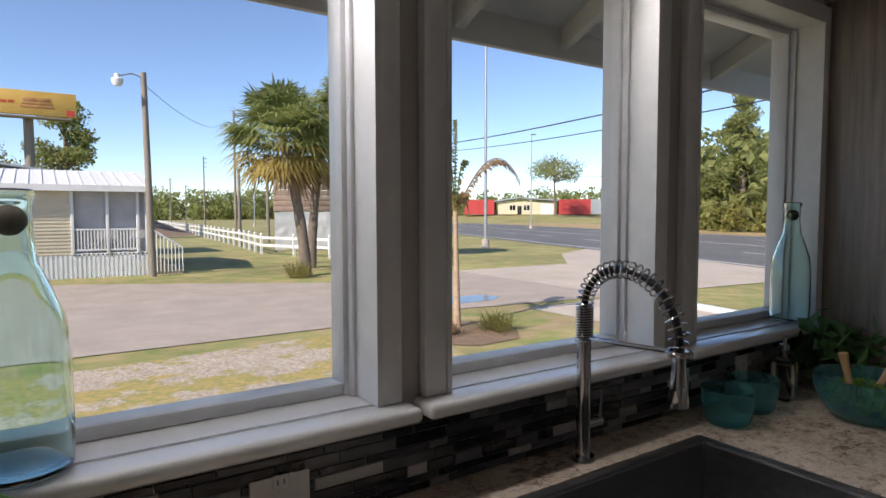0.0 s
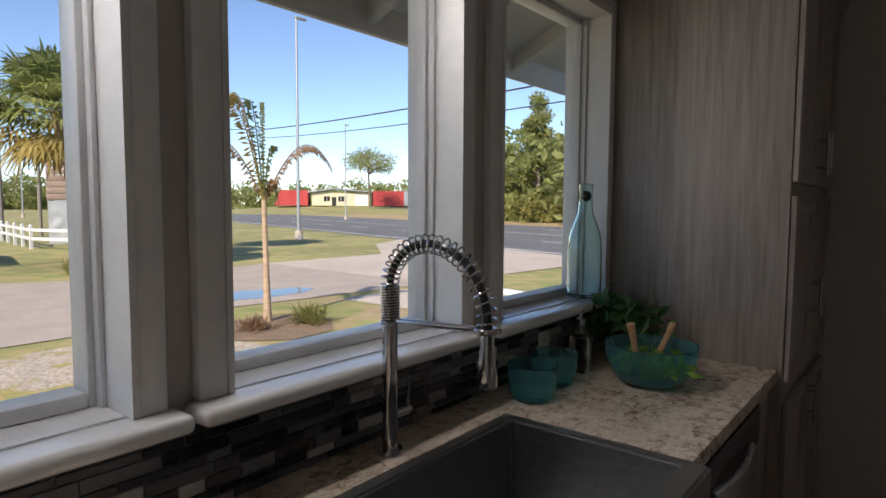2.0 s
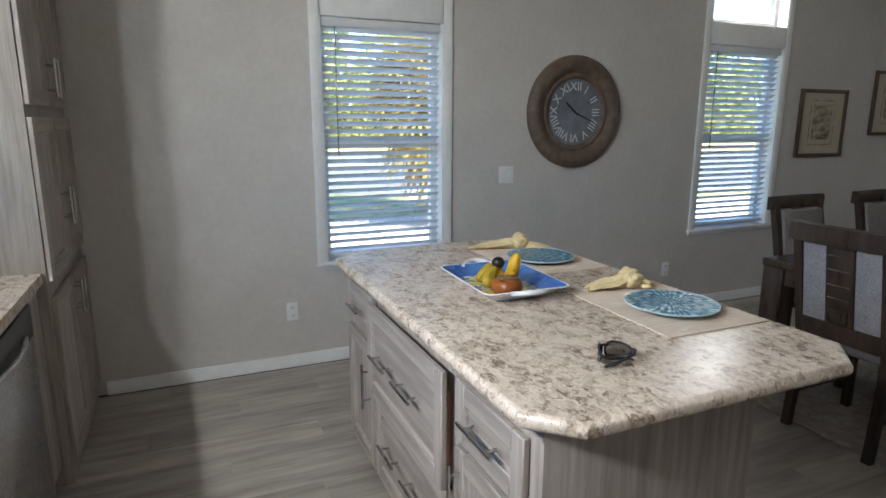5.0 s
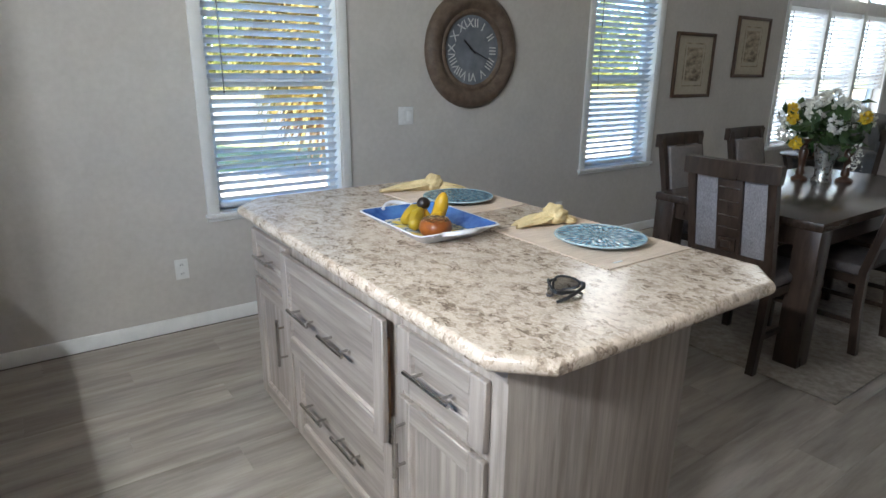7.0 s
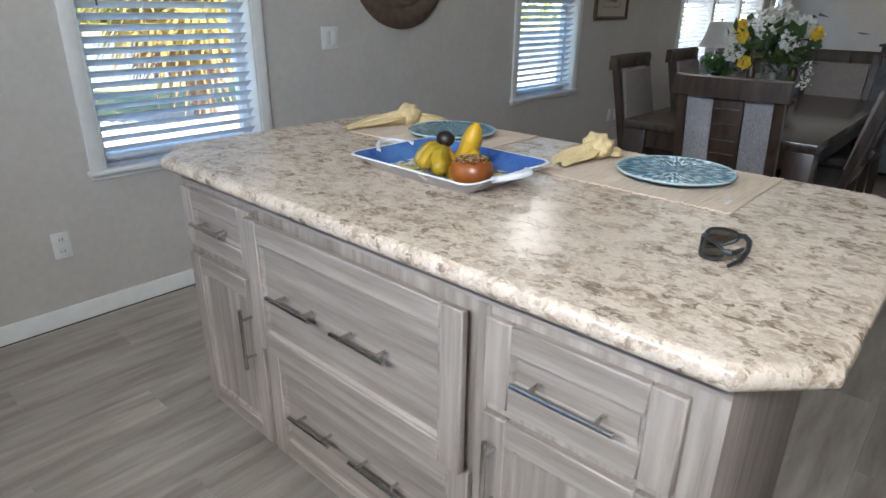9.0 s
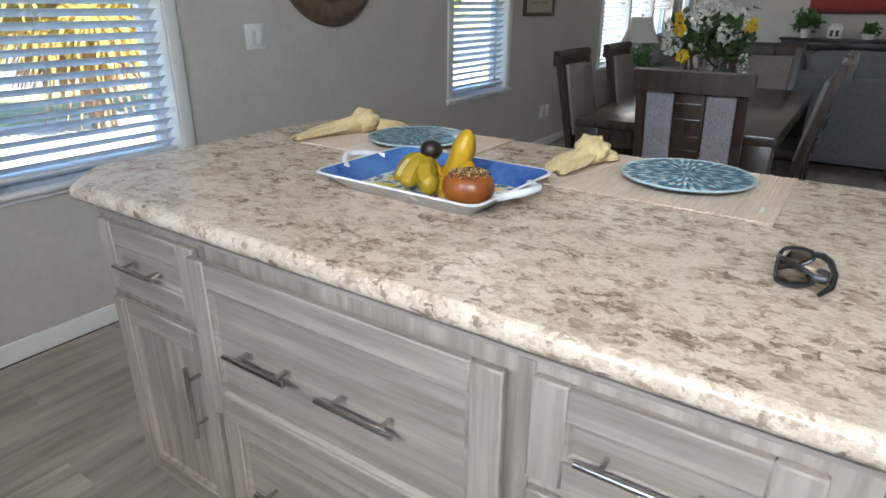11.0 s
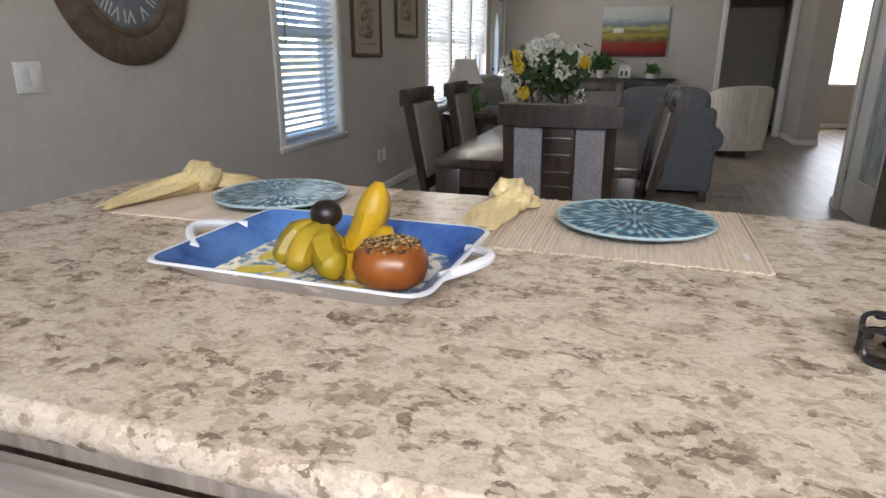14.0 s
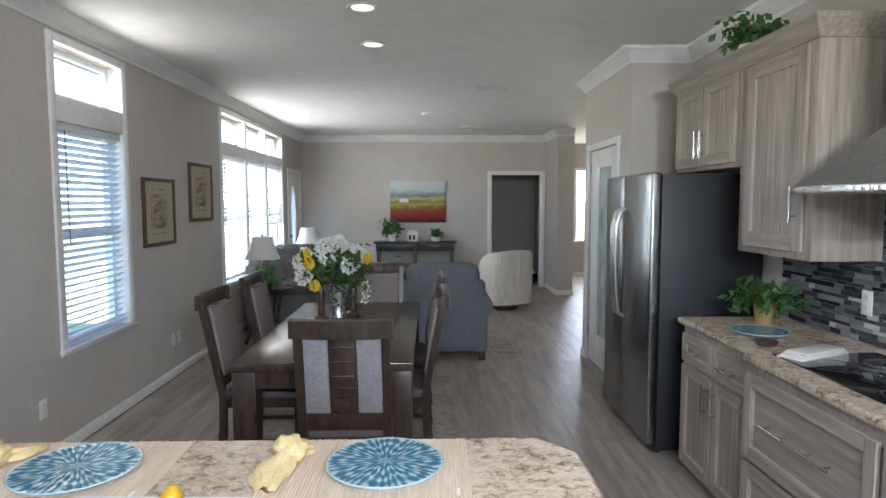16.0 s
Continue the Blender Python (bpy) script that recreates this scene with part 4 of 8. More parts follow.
def dining_chair(at, rz, label, first=[None]):
    """Local +y is the way the sitter faces; the back leans to -y."""
    if first[0]:
        c = copy_thing(first[0], pose(*at, 0, 0, rz))
        return tagged(c, label)
    ch = thing("dining_chair", at, label, "chair", "chairs round the table", rz)
    W = 0.235

    def lean(z):
        return -0.225 - max(0, z - 0.45) * 0.17

    for sx in (-1, 1):
        bm = bmesh.new()
        pts = [(0.0, -0.245), (0.25, -0.222), (0.45, -0.215), (0.75, lean(0.75)), (1.005, lean(1.005) - 0.012)]
        rings = []
        for z, y in pts:
            rings.append([bm.verts.new(p) for p in ((sx * (W - 0.0), y - 0.018, z), (sx * (W - 0.042), y - 0.018, z), (sx * (W - 0.042), y + 0.02, z), (sx * W, y + 0.02, z))])
        for u, v in zip(rings, rings[1:]):
            for i in range(4):
                bm.faces.new((u[i], u[(i + 1) % 4], v[(i + 1) % 4], v[i]))
        bm.faces.new(rings[0])
        bm.faces.new(rings[-1])
        part("back_post", bm, ESPRESSO, ch)
        bm = bmesh.new()
        box(bm, sx * W, 0.235, 0, sx * (W - 0.042), 0.193, 0.43, 0.003)
        part("leg", bm, ESPRESSO, ch)
        boxpart("side_rail", ESPRESSO, ch, sx * (W - 0.008), -0.2, 0.385, sx * (W - 0.032), 0.2, 0.43)
        boxpart("stretcher", ESPRESSO, ch, sx * (W - 0.012), -0.21, 0.17, sx * (W - 0.03), 0.2, 0.195)
    boxpart("front_rail", ESPRESSO, ch, -W + 0.042, 0.205, 0.385, W - 0.042, 0.228, 0.43)
    bm = bmesh.new()
    vs = box(bm, -W + 0.002, -0.205, 0.43, W - 0.002, 0.24, 0.485, 0.02, 3)
    part("seat", bm, SEATF, ch, "dark upholstered seat")
    # crest rail, slightly bowed and wider than the posts
    bm = bmesh.new()
    rings = []
    for k in range(7):
        x = -0.252 + 0.504 * k / 6
        y = lean(1.0) - 0.012 - 0.02 * math.cos(math.pi * (k / 6 - 0.5))
        rings.append([bm.verts.new(p) for p in ((x, y - 0.02, 0.945), (x, y + 0.02, 0.945), (x, y + 0.024, 1.01), (x, y + 0.012, 1.03), (x, y - 0.02, 1.025))])
    for u, v in zip(rings, rings[1:]):
        for i in range(5):
            bm.faces.new((u[i], u[(i + 1) % 5], v[(i + 1) % 5], v[i]))
    bm.faces.new(rings[0])
    bm.faces.new(rings[-1])
    part("crest_rail", bm, ESPRESSO, ch)

    def slanted(name, x0, x1, z0, z1, y0, y1, mat, bev=0.004):
        bm = bmesh.new()
        vs = box(bm, x0, y0, z0, x1, y1, z1, bev)
        for v in bm.verts:
            v.co.y += lean(v.co.z)
        return part(name, bm, mat, ch)
    slanted("lower_rail", -W + 0.042, W - 0.042, 0.49, 0.575, -0.014, 0.014, ESPRESSO)
    slanted("splat", -0.067, 0.067, 0.575, 0.95, -0.024, 0.012, ESPRESSO)
    for z in (0.895, 0.83, 0.76, 0.70):
        slanted("splat_bar", -0.055, 0.055, z, z + 0.006, -0.028, -0.022, NICKEL, 0.001)
    slanted("splat_block", -0.048, 0.048, 0.588, 0.655, -0.036, -0.022, ESPRESSOT, 0.004)
    slanted("splat_inset", -0.026, 0.026, 0.605, 0.64, -0.042, -0.034, ESPRESSO, 0.002)
    for sx in (-1, 1):
        slanted("back_panel", sx * 0.069, sx * (W - 0.043), 0.575, 0.95, -0.014, 0.004, LINENG, 0.006)
    slanted("backrest", -W + 0.043, W - 0.043, 0.56, 0.948, 0.013, 0.038, LINEN, 0.012)
    for piece in ch.children:
        for v in piece.data.vertices:
            v.co.x *= 0.93
            v.co.z *= 1.015
    first[0] = ch
    return ch


dining_chair((2.015, -2.96, 0), 180, "espresso wooden dining chair and grey back panels, backed to the island")
dining_chair((2.59, -3.56, 0), 90, "espresso wooden dining chair with taupe upholstered back beside the wall")
dining_chair((2.59, -4.36, 0), 90, "espresso wooden dining chair with taupe upholstered back beside the wall")
dining_chair((1.86, -3.56, 0), -90, "espresso wooden dining chair pushed under the table")
dining_chair((1.86, -4.30, 0), -90, "espresso wooden dining chair pushed under the table")
dining_chair((2.06, -4.74, 0), 0, "espresso wooden dining chair at the head of the table")
bm = bmesh.new()
box(bm, 1.44, -5.25, 0.001, 3.05, -2.75, 0.012, 0.004)
tagged(part("area_rug", bm, RUG, None), "mottled beige and grey woven rug under the dining table", "rug", "area rugs")
bm = bmesh.new()
box(bm, 0.66, -8.6, 0.001, 2.9, -6.1, 0.012, 0.004)
tagged(part("area_rug", bm, RUG, None), "mottled beige and grey woven rug before the sofa", "rug", "area rugs")


# ---- living room ----
def puff(bm, x0, y0, z0, x1, y1, z1, r=0.06, crown=0.03, cuts=5):
    """A soft cushion block with bulging faces."""
    vs = box(bm, x0, y0, z0, x1, y1, z1, r, 3)
    cx, cy, cz = (x0 + x1) / 2, (y0 + y1) / 2, (z0 + z1) / 2
    hx, hy, hz = abs(x1 - x0) / 2, abs(y1 - y0) / 2, abs(z1 - z0) / 2
    es = [e for e in {e for v in vs if v.is_valid for e in v.link_edges} if e.calc_length() > 0.15]
    bmesh.ops.subdivide_edges(bm, edges=es, cuts=cuts, use_grid_fill=True)
    for v in bm.verts:
        a, b, c = (v.co.x - cx) / hx, (v.co.y - cy) / hy, (v.co.z - cz) / hz
        if max(abs(a), abs(b), abs(c)) > 1.01:
            continue
        if abs(c) > 0.93:
            v.co.z += math.copysign(crown * (1 - a * a) * (1 - b * b), c)
        if abs(b) > 0.93:
            v.co.y += math.copysign(crown * 0.6 * (1 - a * a) * (1 - c * c), b)
        v.co += Vector((0, 0, 0.004 * noise.noise(v.co * 9)))


def pufpart(name, mat, parent, *a, **k):
    bm = bmesh.new()
    puff(bm, *a, **k)
    return part(name, bm, mat, parent, smooth=70)


def sofa(at, rz, width, mat, label):
    """Local +y is the front."""
    s = thing("sofa", at, label, "sofa", "sofas", rz)
    h = width / 2
    boxpart("base", mat, s, -h + 0.03, -0.44, 0.09, h - 0.03, 0.40, 0.30, 0.02)
    pufpart("back", mat, s, -h + 0.02, -0.45, 0.1, h - 0.02, -0.24, 0.80, r=0.05, crown=0.012)
    for sx in (-1, 1):
        bm = bmesh.new()
        vs = box(bm, sx * h, -0.45, 0.09, sx * (h - 0.16), 0.42, 0.52, 0.03, 2)
        rod(bm, (sx * (h - 0.06), -0.44, 0.54), (sx * (h - 0.06), 0.43, 0.54), 0.115, seg=20)
        part("arm", bm, mat, s, smooth=50)
        for y in (-0.4, 0.36):
            boxpart("foot", ESPRESSO, s, sx * (h - 0.02), y - 0.03, 0, sx * (h - 0.09), y + 0.04, 0.095, 0.004)
    n = 2
    w = (width - 0.34) / n
    for k in range(n):
        x0 = -h + 0.17 + k * w
        pufpart("seat_cushion", mat, s, x0 + 0.004, -0.22, 0.30, x0 + w - 0.004, 0.43, 0.46, r=0.05)
        pufpart("back_cushion", mat, s, x0 + 0.004 - (0.1 if k == 0 else 0), -0.43, 0.64, x0 + w - 0.004 + (0.1 if k == n - 1 else 0), -0.14, 0.94, r=0.08, crown=0.03)
    return s


sofa((1.86, -6.22, 0), 180, 1.62, SOFA, "slate blue-grey fabric sofa with rolled arms, backed to the dining table")
s2 = sofa((3.42, -8.15, 0), 90, 1.85, SOFAG, "grey fabric sofa under the row of windows")
for k, (x, y, c) in enumerate(((3.40, -7.45, SOFAG), (3.44, -7.95, SOFA), (3.40, -8.75, CREAM))):
    bm = bmesh.new()
    puff(bm, -0.21, -0.07, -0.2, 0.21, 0.07, 0.2, r=0.05, crown=0.04)
    o = part("throw_pillow", bm, c, None, smooth=70)
    o.matrix_world = pose(x, y, 0.68, 18, 0, 70 + 15 * k)
    tagged(o, "square fabric throw pillow leaning on the sofa back", "pillow", "throw pillows")
# striped swivel chair
STRIPE = surf("cream_stripe", (0.50, 0.46, 0.40), (0.70, 0.665, 0.61), 14, 0.9, bump=0.15, stretch=(6, 6, 0.05), detail=1.0)
ac = thing("armchair", (0.53, -8.72, 0), "cream striped swivel armchair with a curved back", "armchair", rz=205)
bm = bmesh.new()
sec = []
for k in range(15):
    a = radians(-20 + 220 * k / 14) + math.pi
    top = 0.66 + 0.18 * max(0, math.sin(math.pi * k / 14)) ** 0.5
    c, s = math.cos(a), math.sin(a)
    q = max(abs(c), abs(s)) ** 0.55
    c, s = c / q, s / q
    sec.append([bm.verts.new((c * r * 1.1, s * r, z)) for r, z in ((0.38, 0.09), (0.40, 0.4), (0.41, top - 0.03), (0.37, top), (0.32, top - 0.03), (0.28, 0.4))])
for u, v in zip(sec, sec[1:]):
    for i in range(5):
        bm.faces.new((u[i], u[i + 1], v[i + 1], v[i]))
    bm.faces.new((u[5], u[0], v[0], v[5]))
bm.faces.new(sec[0])
bm.faces.new(sec[-1])
part("back", bm, STRIPE, ac, smooth=60)
pufpart("seat_cushion", STRIPE, ac, -0.27, -0.26, 0.28, 0.27, 0.36, 0.48, r=0.06)
boxpart("base", STRIPE, ac, -0.3, -0.28, 0.08, 0.3, 0.33, 0.29, 0.03)
rodpart("swivel_foot", ESPRESSO, ac, (0, 0, 0), (0, 0, 0.08), 0.25, seg=24)
ac.scale = (0.82, 0.82, 1.04)

# console table below the painting
BLK = surf("black_paint", (0.010, 0.010, 0.011), (0.018, 0.018, 0.02), 20, 0.35, big=0.1)
ct = thing("console_table", (1.88, -10.68, 0), "long black console table with drawers against the end wall", "table")
boxpart("tabletop", BLK, ct, -0.73, -0.19, 0.835, 0.73, 0.19, 0.865, 0.004)
boxpart("apron", BLK, ct, -0.69, -0.17, 0.70, 0.69, 0.17, 0.834)
for k in range(2):
    boxpart("drawer_front", BLK, ct, -0.66 + k * 0.67, 0.17, 0.715, -0.01 + k * 0.67, 0.18, 0.825, 0.003)
for x in (-0.68, -0.03, 0.62):
    for y in (-0.17, 0.12):
        boxpart("leg", BLK, ct, x, y, 0, x + 0.055, y + 0.05, 0.70, 0.003)
for x in (-0.35, 0.32):
    o = pufpart("ottoman", SOFAG, None, -0.28, -0.15, 0.0, 0.28, 0.15, 0.47, r=0.03, crown=0.02)
    o.location = (1.88 + x, -10.68, 0.002)
    tagged(o, "grey upholstered ottoman tucked under the console table", "ottoman", "ottomans")


# round side tables and lamps
def side_table(at):
    s = thing("side_table", at, "small round dark wooden side table beside the sofa", "table", "side tables")
    bm = bmesh.new()
    lathe(bm, [(0, 0.60), (0.27, 0.60), (0.285, 0.606), (0.285, 0.622), (0.27, 0.63), (0, 0.63)], 32)
    part("tabletop", bm, ESPRESSOT, s)
    bm = bmesh.new()
    lathe(bm, [(0, 0.24), (0.2, 0.24), (0.205, 0.25), (0.2, 0.26), (0, 0.26)], 28)
    part("shelf", bm, ESPRESSO, s)
    for k in range(3):
        a = 2 * math.pi * k / 3 + 0.4
        bm = bmesh.new()
        tube(bm, [(r * math.cos(a), r * math.sin(a), z) for r, z in ((0.24, 0.6), (0.20, 0.48), (0.17, 0.3), (0.2, 0.12), (0.25, 0.0))], [0.018, 0.017, 0.015, 0.015, 0.017], 8)
        part("leg", bm, ESPRESSO, s)
    return s


def table_lamp(at):
    s = thing("table_lamp", at, "table lamp with a dark metal urn base and pale bell shade", "lamp", "table lamps")
    bm = bmesh.new()
    lathe(bm, [(0, 0), (0.07, 0.0), (0.072, 0.012), (0.03, 0.03), (0.022, 0.06), (0.045, 0.10), (0.05, 0.15), (0.035, 0.2), (0.016, 0.23), (0.022, 0.25), (0.012, 0.27), (0.008, 0.40), (0.0, 0.40)], 20)
    part("base", bm, NICKEL, s)
    bm = bmesh.new()
    prof = [(0.195, 0.30), (0.165, 0.36), (0.135, 0.44), (0.115, 0.52), (0.11, 0.545)]
    lathe(bm, [(0.193, 0.302)] + prof + [(0.107, 0.543), (0.112, 0.52), (0.132, 0.44), (0.162, 0.36), (0.192, 0.302)], 28, cap=False)
    part("shade", bm, SHADE, s, "pale fabric shade", smooth=60)
    bm = bmesh.new()
    lathe(bm, [(0.0, 0.545), (0.008, 0.55), (0.012, 0.57), (0.0, 0.585)], 10)
    rod(bm, (0, 0, 0.39), (0, 0, 0.55), 0.004, seg=6)
    part("finial", bm, NICKEL, s)
    return s


side_table((3.42, -6.62, 0))
table_lamp((3.50, -6.74, 0.63))
side_table((3.50, -9.38, 0))
table_lamp((3.50, -9.30, 0.63))
bm = bmesh.new()
box(bm, -0.1, -0.07, 0, 0.1, 0.07, 0.022, 0.002)
PAPER = surf("book_cover", (0.20, 0.13, 0.09), (0.28, 0.20, 0.14), 40, 0.6)
for k in range(2):
    o = part("book", bm.copy(), PAPER, None)
    o.matrix_world = pose(3.30, -6.52, 0.631 + 0.0225 * k, 0, 0, 20 + 14 * k)
    tagged(o, "small brown hardback book lying on the side table", "book", "books on the side table")
bm.free()

# ---- outdoors ----
GRASS = surf("dry_grass", (0.40, 0.31, 0.14), (0.20, 0.24, 0.065), 1.6, 0.95, bump=0.6, detail=14, big=0.3, spread=(0.36, 0.64))
GRAVEL = surf("gravel", (0.30, 0.235, 0.17), (0.56, 0.475, 0.385), 26.0, 0.95, bump=0.9, detail=12, big=0.12, spread=(0.40, 0.60))


def overgrow(m, c1, c2, scale, lo, hi):
    """Lays patches of dry grass over a ground material."""
    n, l = m.node_tree.nodes, m.node_tree.links
    b = n["Principled BSDF"]
    tc, mask, fine = n.new("ShaderNodeTexCoord"), n.new("ShaderNodeTexNoise"), n.new("ShaderNodeTexNoise")
    mask.inputs["Scale"].default_value, mask.inputs["Detail"].default_value, mask.inputs["Roughness"].default_value = scale, 9.0, 0.68
    fine.inputs["Scale"].default_value, fine.inputs["Detail"].default_value = 12.0, 6.0
    mr, r, mx = n.new("ShaderNodeMapRange"), n.new("ShaderNodeValToRGB"), n.new("ShaderNodeMix")
    mr.inputs["From Min"].default_value, mr.inputs["From Max"].default_value = lo, hi
    r.color_ramp.elements[0].position, r.color_ramp.elements[1].position = 0.38, 0.62
    r.color_ramp.elements[0].color, r.color_ramp.elements[1].color = (*c1, 1), (*c2, 1)
    mx.data_type = "RGBA"
    for t in (mask, fine):
        l.new(tc.outputs["Object"], t.inputs["Vector"])
    l.new(mask.outputs["Fac"], mr.inputs["Value"])
    l.new(fine.outputs["Fac"], r.inputs["Fac"])
    l.new(mr.outputs["Result"], mx.inputs["Factor"])
    l.new(b.inputs["Base Color"].links[0].from_socket, mx.inputs["A"])
    l.new(r.outputs["Color"], mx.inputs["B"])
    l.new(mx.outputs["Result"], b.inputs["Base Color"])


overgrow(GRAVEL, (0.44, 0.31, 0.11), (0.26, 0.25, 0.08), 0.75, 0.485, 0.53)
overgrow(GRASS, (0.30, 0.20, 0.11), (0.42, 0.31, 0.18), 0.35, 0.56, 0.64)
ASPHALT = surf("pale_asphalt", (0.36, 0.295, 0.245), (0.43, 0.36, 0.305), 9, 0.9, bump=0.3, detail=8, big=0.12)
ROAD = surf("highway_asphalt", (0.125, 0.122, 0.12), (0.165, 0.16, 0.158), 3, 0.85, bump=0.2, detail=8, big=0.15)
CONC = surf("concrete", (0.46, 0.385, 0.315), (0.54, 0.46, 0.385), 5, 0.9, bump=0.2, detail=8, big=0.12)
STRAW = surf("tall_dry_grass", (0.34, 0.23, 0.10), (0.46, 0.34, 0.17), 2, 0.95, bump=0.5, detail=9, big=0.2)
MULCH = surf("mulch", (0.16, 0.095, 0.06), (0.28, 0.20, 0.13), 22, 0.95, bump=0.9, detail=9, big=0.2)
WHITEP = surf("white_outdoor_paint", (0.70, 0.70, 0.69), (0.78, 0.78, 0.77), 4, 0.6, big=0.06)
SIDING = surf("cream_siding", (0.56, 0.49, 0.36), (0.64, 0.57, 0.43), 6, 0.6, stretch=(0.3, 0.3, 6), big=0.06)
POLE = surf("weathered_pole", (0.20, 0.17, 0.14), (0.30, 0.26, 0.215), 8, 0.9, bump=0.4, stretch=(6, 6, 0.5), big=0.15)
GALV = surf("galvanised_steel", (0.40, 0.41, 0.42), (0.48, 0.49, 0.50), 10, 0.5, metal=0.7)
BARK = surf("bark", (0.13, 0.10, 0.075), (0.25, 0.20, 0.155), 14, 0.95, bump=0.8, stretch=(2, 2, 0.6), big=0.2)
LEAF = leafy("leaf_green", (0.25, 0.29, 0.09), (0.43, 0.44, 0.17), 1.5)
LEAFY = leafy("leaf_olive", (0.26, 0.25, 0.07), (0.40, 0.36, 0.12), 1.5)
PALMG = leafy("palm_green", (0.19, 0.24, 0.075), (0.38, 0.40, 0.15), 3, 0.5)
PALMD = leafy("palm_dead", (0.34, 0.20, 0.11), (0.48, 0.33, 0.19), 3, 0.8)
PALMY = leafy("palm_gold", (0.38, 0.28, 0.08), (0.50, 0.40, 0.14), 3, 0.7)
rng = np.random.default_rng(7)


def sheet(name, poly, z, mat, label, category="ground", kind="structure"):
    bm = bmesh.new()
    bm.faces.new([bm.verts.new((x, y, z)) for x, y in poly])
    bmesh.ops.recalc_face_normals(bm, faces=bm.faces)
    if bm.faces[:][0].normal.z < 0:
        bmesh.ops.reverse_faces(bm, faces=bm.faces)
    me = bpy.data.meshes.new(name)
    bm.to_mesh(me)
    bm.free()
    me.materials.append(mat)
    return tagged(new(name, me), label, category, "", kind)


sheet("ground", [(-3000, -3000), (3000, -3000), (3000, 3000), (-3000, 3000)], GZ, GRASS, "patchy green and dry grass reaching the horizon")
sheet("gravel", [(-14, 1.5), (5.6, 1.5), (6.4, 8.6), (5.3, 10.7), (0.5, 10.2), (-14, 10.6)], GZ + 0.012, GRAVEL, "pale shell gravel beside the house", "gravel")
sheet("driveway", [(-40, 11.4), (1, 11.25), (5.5, 11.3), (8.2, 11.9), (14, 11.2), (14.4, 19.8), (8.7, 18.7), (1.3, 23.0), (-40, 25.5)], GZ + 0.016, ASPHALT, "pale worn asphalt driveway", "road")
sheet("driveway_apron", [(14, 11.2), (20.5, 10.6), (24.3, 10.4), (27, 17), (29.6, 27), (25, 24.5), (20.5, 19.6), (14.4, 19.8)], GZ + 0.02, CONC, "pale concrete apron joining the highway", "road")
sheet("side_lane", [(10.8, -40), (14.6, -40), (13.8, 11.0), (10.4, 11.0)], GZ + 0.01, CONC, "pale concrete lane along the side yard", "road")
hw = lambda y: 26 + 0.33 * (y - 16)
sheet("road", [(hw(-260), -260), (hw(-260) + 28, -260), (hw(420) + 28, 420), (hw(420), 420)], GZ + 0.012, ROAD, "wide grey highway with white lane lines", "road")
sheet("verge", [(hw(-260) + 28, -260), (hw(-260) + 46, -260), (hw(420) + 46, 420), (hw(420) + 28, 420)], GZ + 0.02, STRAW, "tan dry grass verge beyond the highway", "verge")
sheet("flower_bed", [(6.3, 8.9), (6.9, 8.3), (7.9, 8.4), (8.5, 9.2), (8.6, 10.1), (7.9, 10.6), (6.9, 10.5), (6.3, 9.8)], GZ + 0.014, MULCH, "brown mulch bed round the young palm", "flower bed")
PUDDLE = surf("wet_asphalt", (0.06, 0.055, 0.05), (0.10, 0.09, 0.08), 3, 0.10, rvar=0.06)
sheet("puddle", [(8.3, 12.75), (9.3, 12.45), (10.5, 12.5), (11.1, 12.9), (10.9, 13.45), (10.2, 13.55), (9.6, 13.95), (8.5, 13.6)], GZ + 0.022, PUDDLE, "shallow puddle on the driveway", "puddle")
bm = bmesh.new()
for off in (7.2, 14.0, 20.8):
    for k in range(34):
        y0 = -20 + k * 9.0
        if off == 14.0:
            y1 = y0 + 9.0
        else:
            y1 = y0 + 3.2
        bm.faces.new([bm.verts.new(p) for p in ((hw(y0) + off, y0, GZ + 0.02), (hw(y0) + off + 0.28, y0, GZ + 0.02), (hw(y1) + off + 0.28, y1, GZ + 0.02), (hw(y1) + off, y1, GZ + 0.02))])
for off in (0.9, 26.9):
    bm.faces.new([bm.verts.new(p) for p in ((hw(-100) + off, -100, GZ + 0.02), (hw(-100) + off + 0.25, -100, GZ + 0.02), (hw(400) + off + 0.25, 400, GZ + 0.02), (hw(400) + off, 400, GZ + 0.02))])
LINE = surf("road_line", (0.60, 0.60, 0.57), (0.70, 0.70, 0.67), 4, 0.8, big=0.15)
tagged(part("lane_markings", bm, LINE, None), "white painted lane lines on the highway", "road marking", "", "stuff")
# low rises of ground
def mound(name, cx, cy, rx, ry, h, mat, label):
    bm = bmesh.new()
    n, m = 40, 8
    rings = []
    for j in range(m + 1):
        r = j / m
        z = GZ + h * (0.5 + 0.5 * math.cos(math.pi * r)) - 0.02 * (j == m)
        rings.append([bm.verts.new((cx + rx * r * math.cos(2 * math.pi * i / n), cy + ry * r * math.sin(2 * math.pi * i / n), z + 0.15 * h * noise.noise(Vector((i * 0.7, j, cx))) * (j < m))) for i in range(n)] if j else [bm.verts.new((cx, cy, GZ + h))] * n)
    for i in range(n):
        bm.faces.new((rings[0][0], rings[1][i], rings[1][(i + 1) % n]))
        for j in range(1, m):
            bm.faces.new((rings[j][i], rings[j + 1][i], rings[j + 1][(i + 1) % n], rings[j][(i + 1) % n]))
    rest(name, bm, mat, label, "ground", "structure", 80)


mound("rise", 135, 140, 62, 60, 2.6, GRASS, "low grassy rise under the building across the highway")
mound("earth_bank", 9, 82, 8, 18, 2.4, MULCH, "bare brown earth bank beyond the fence")

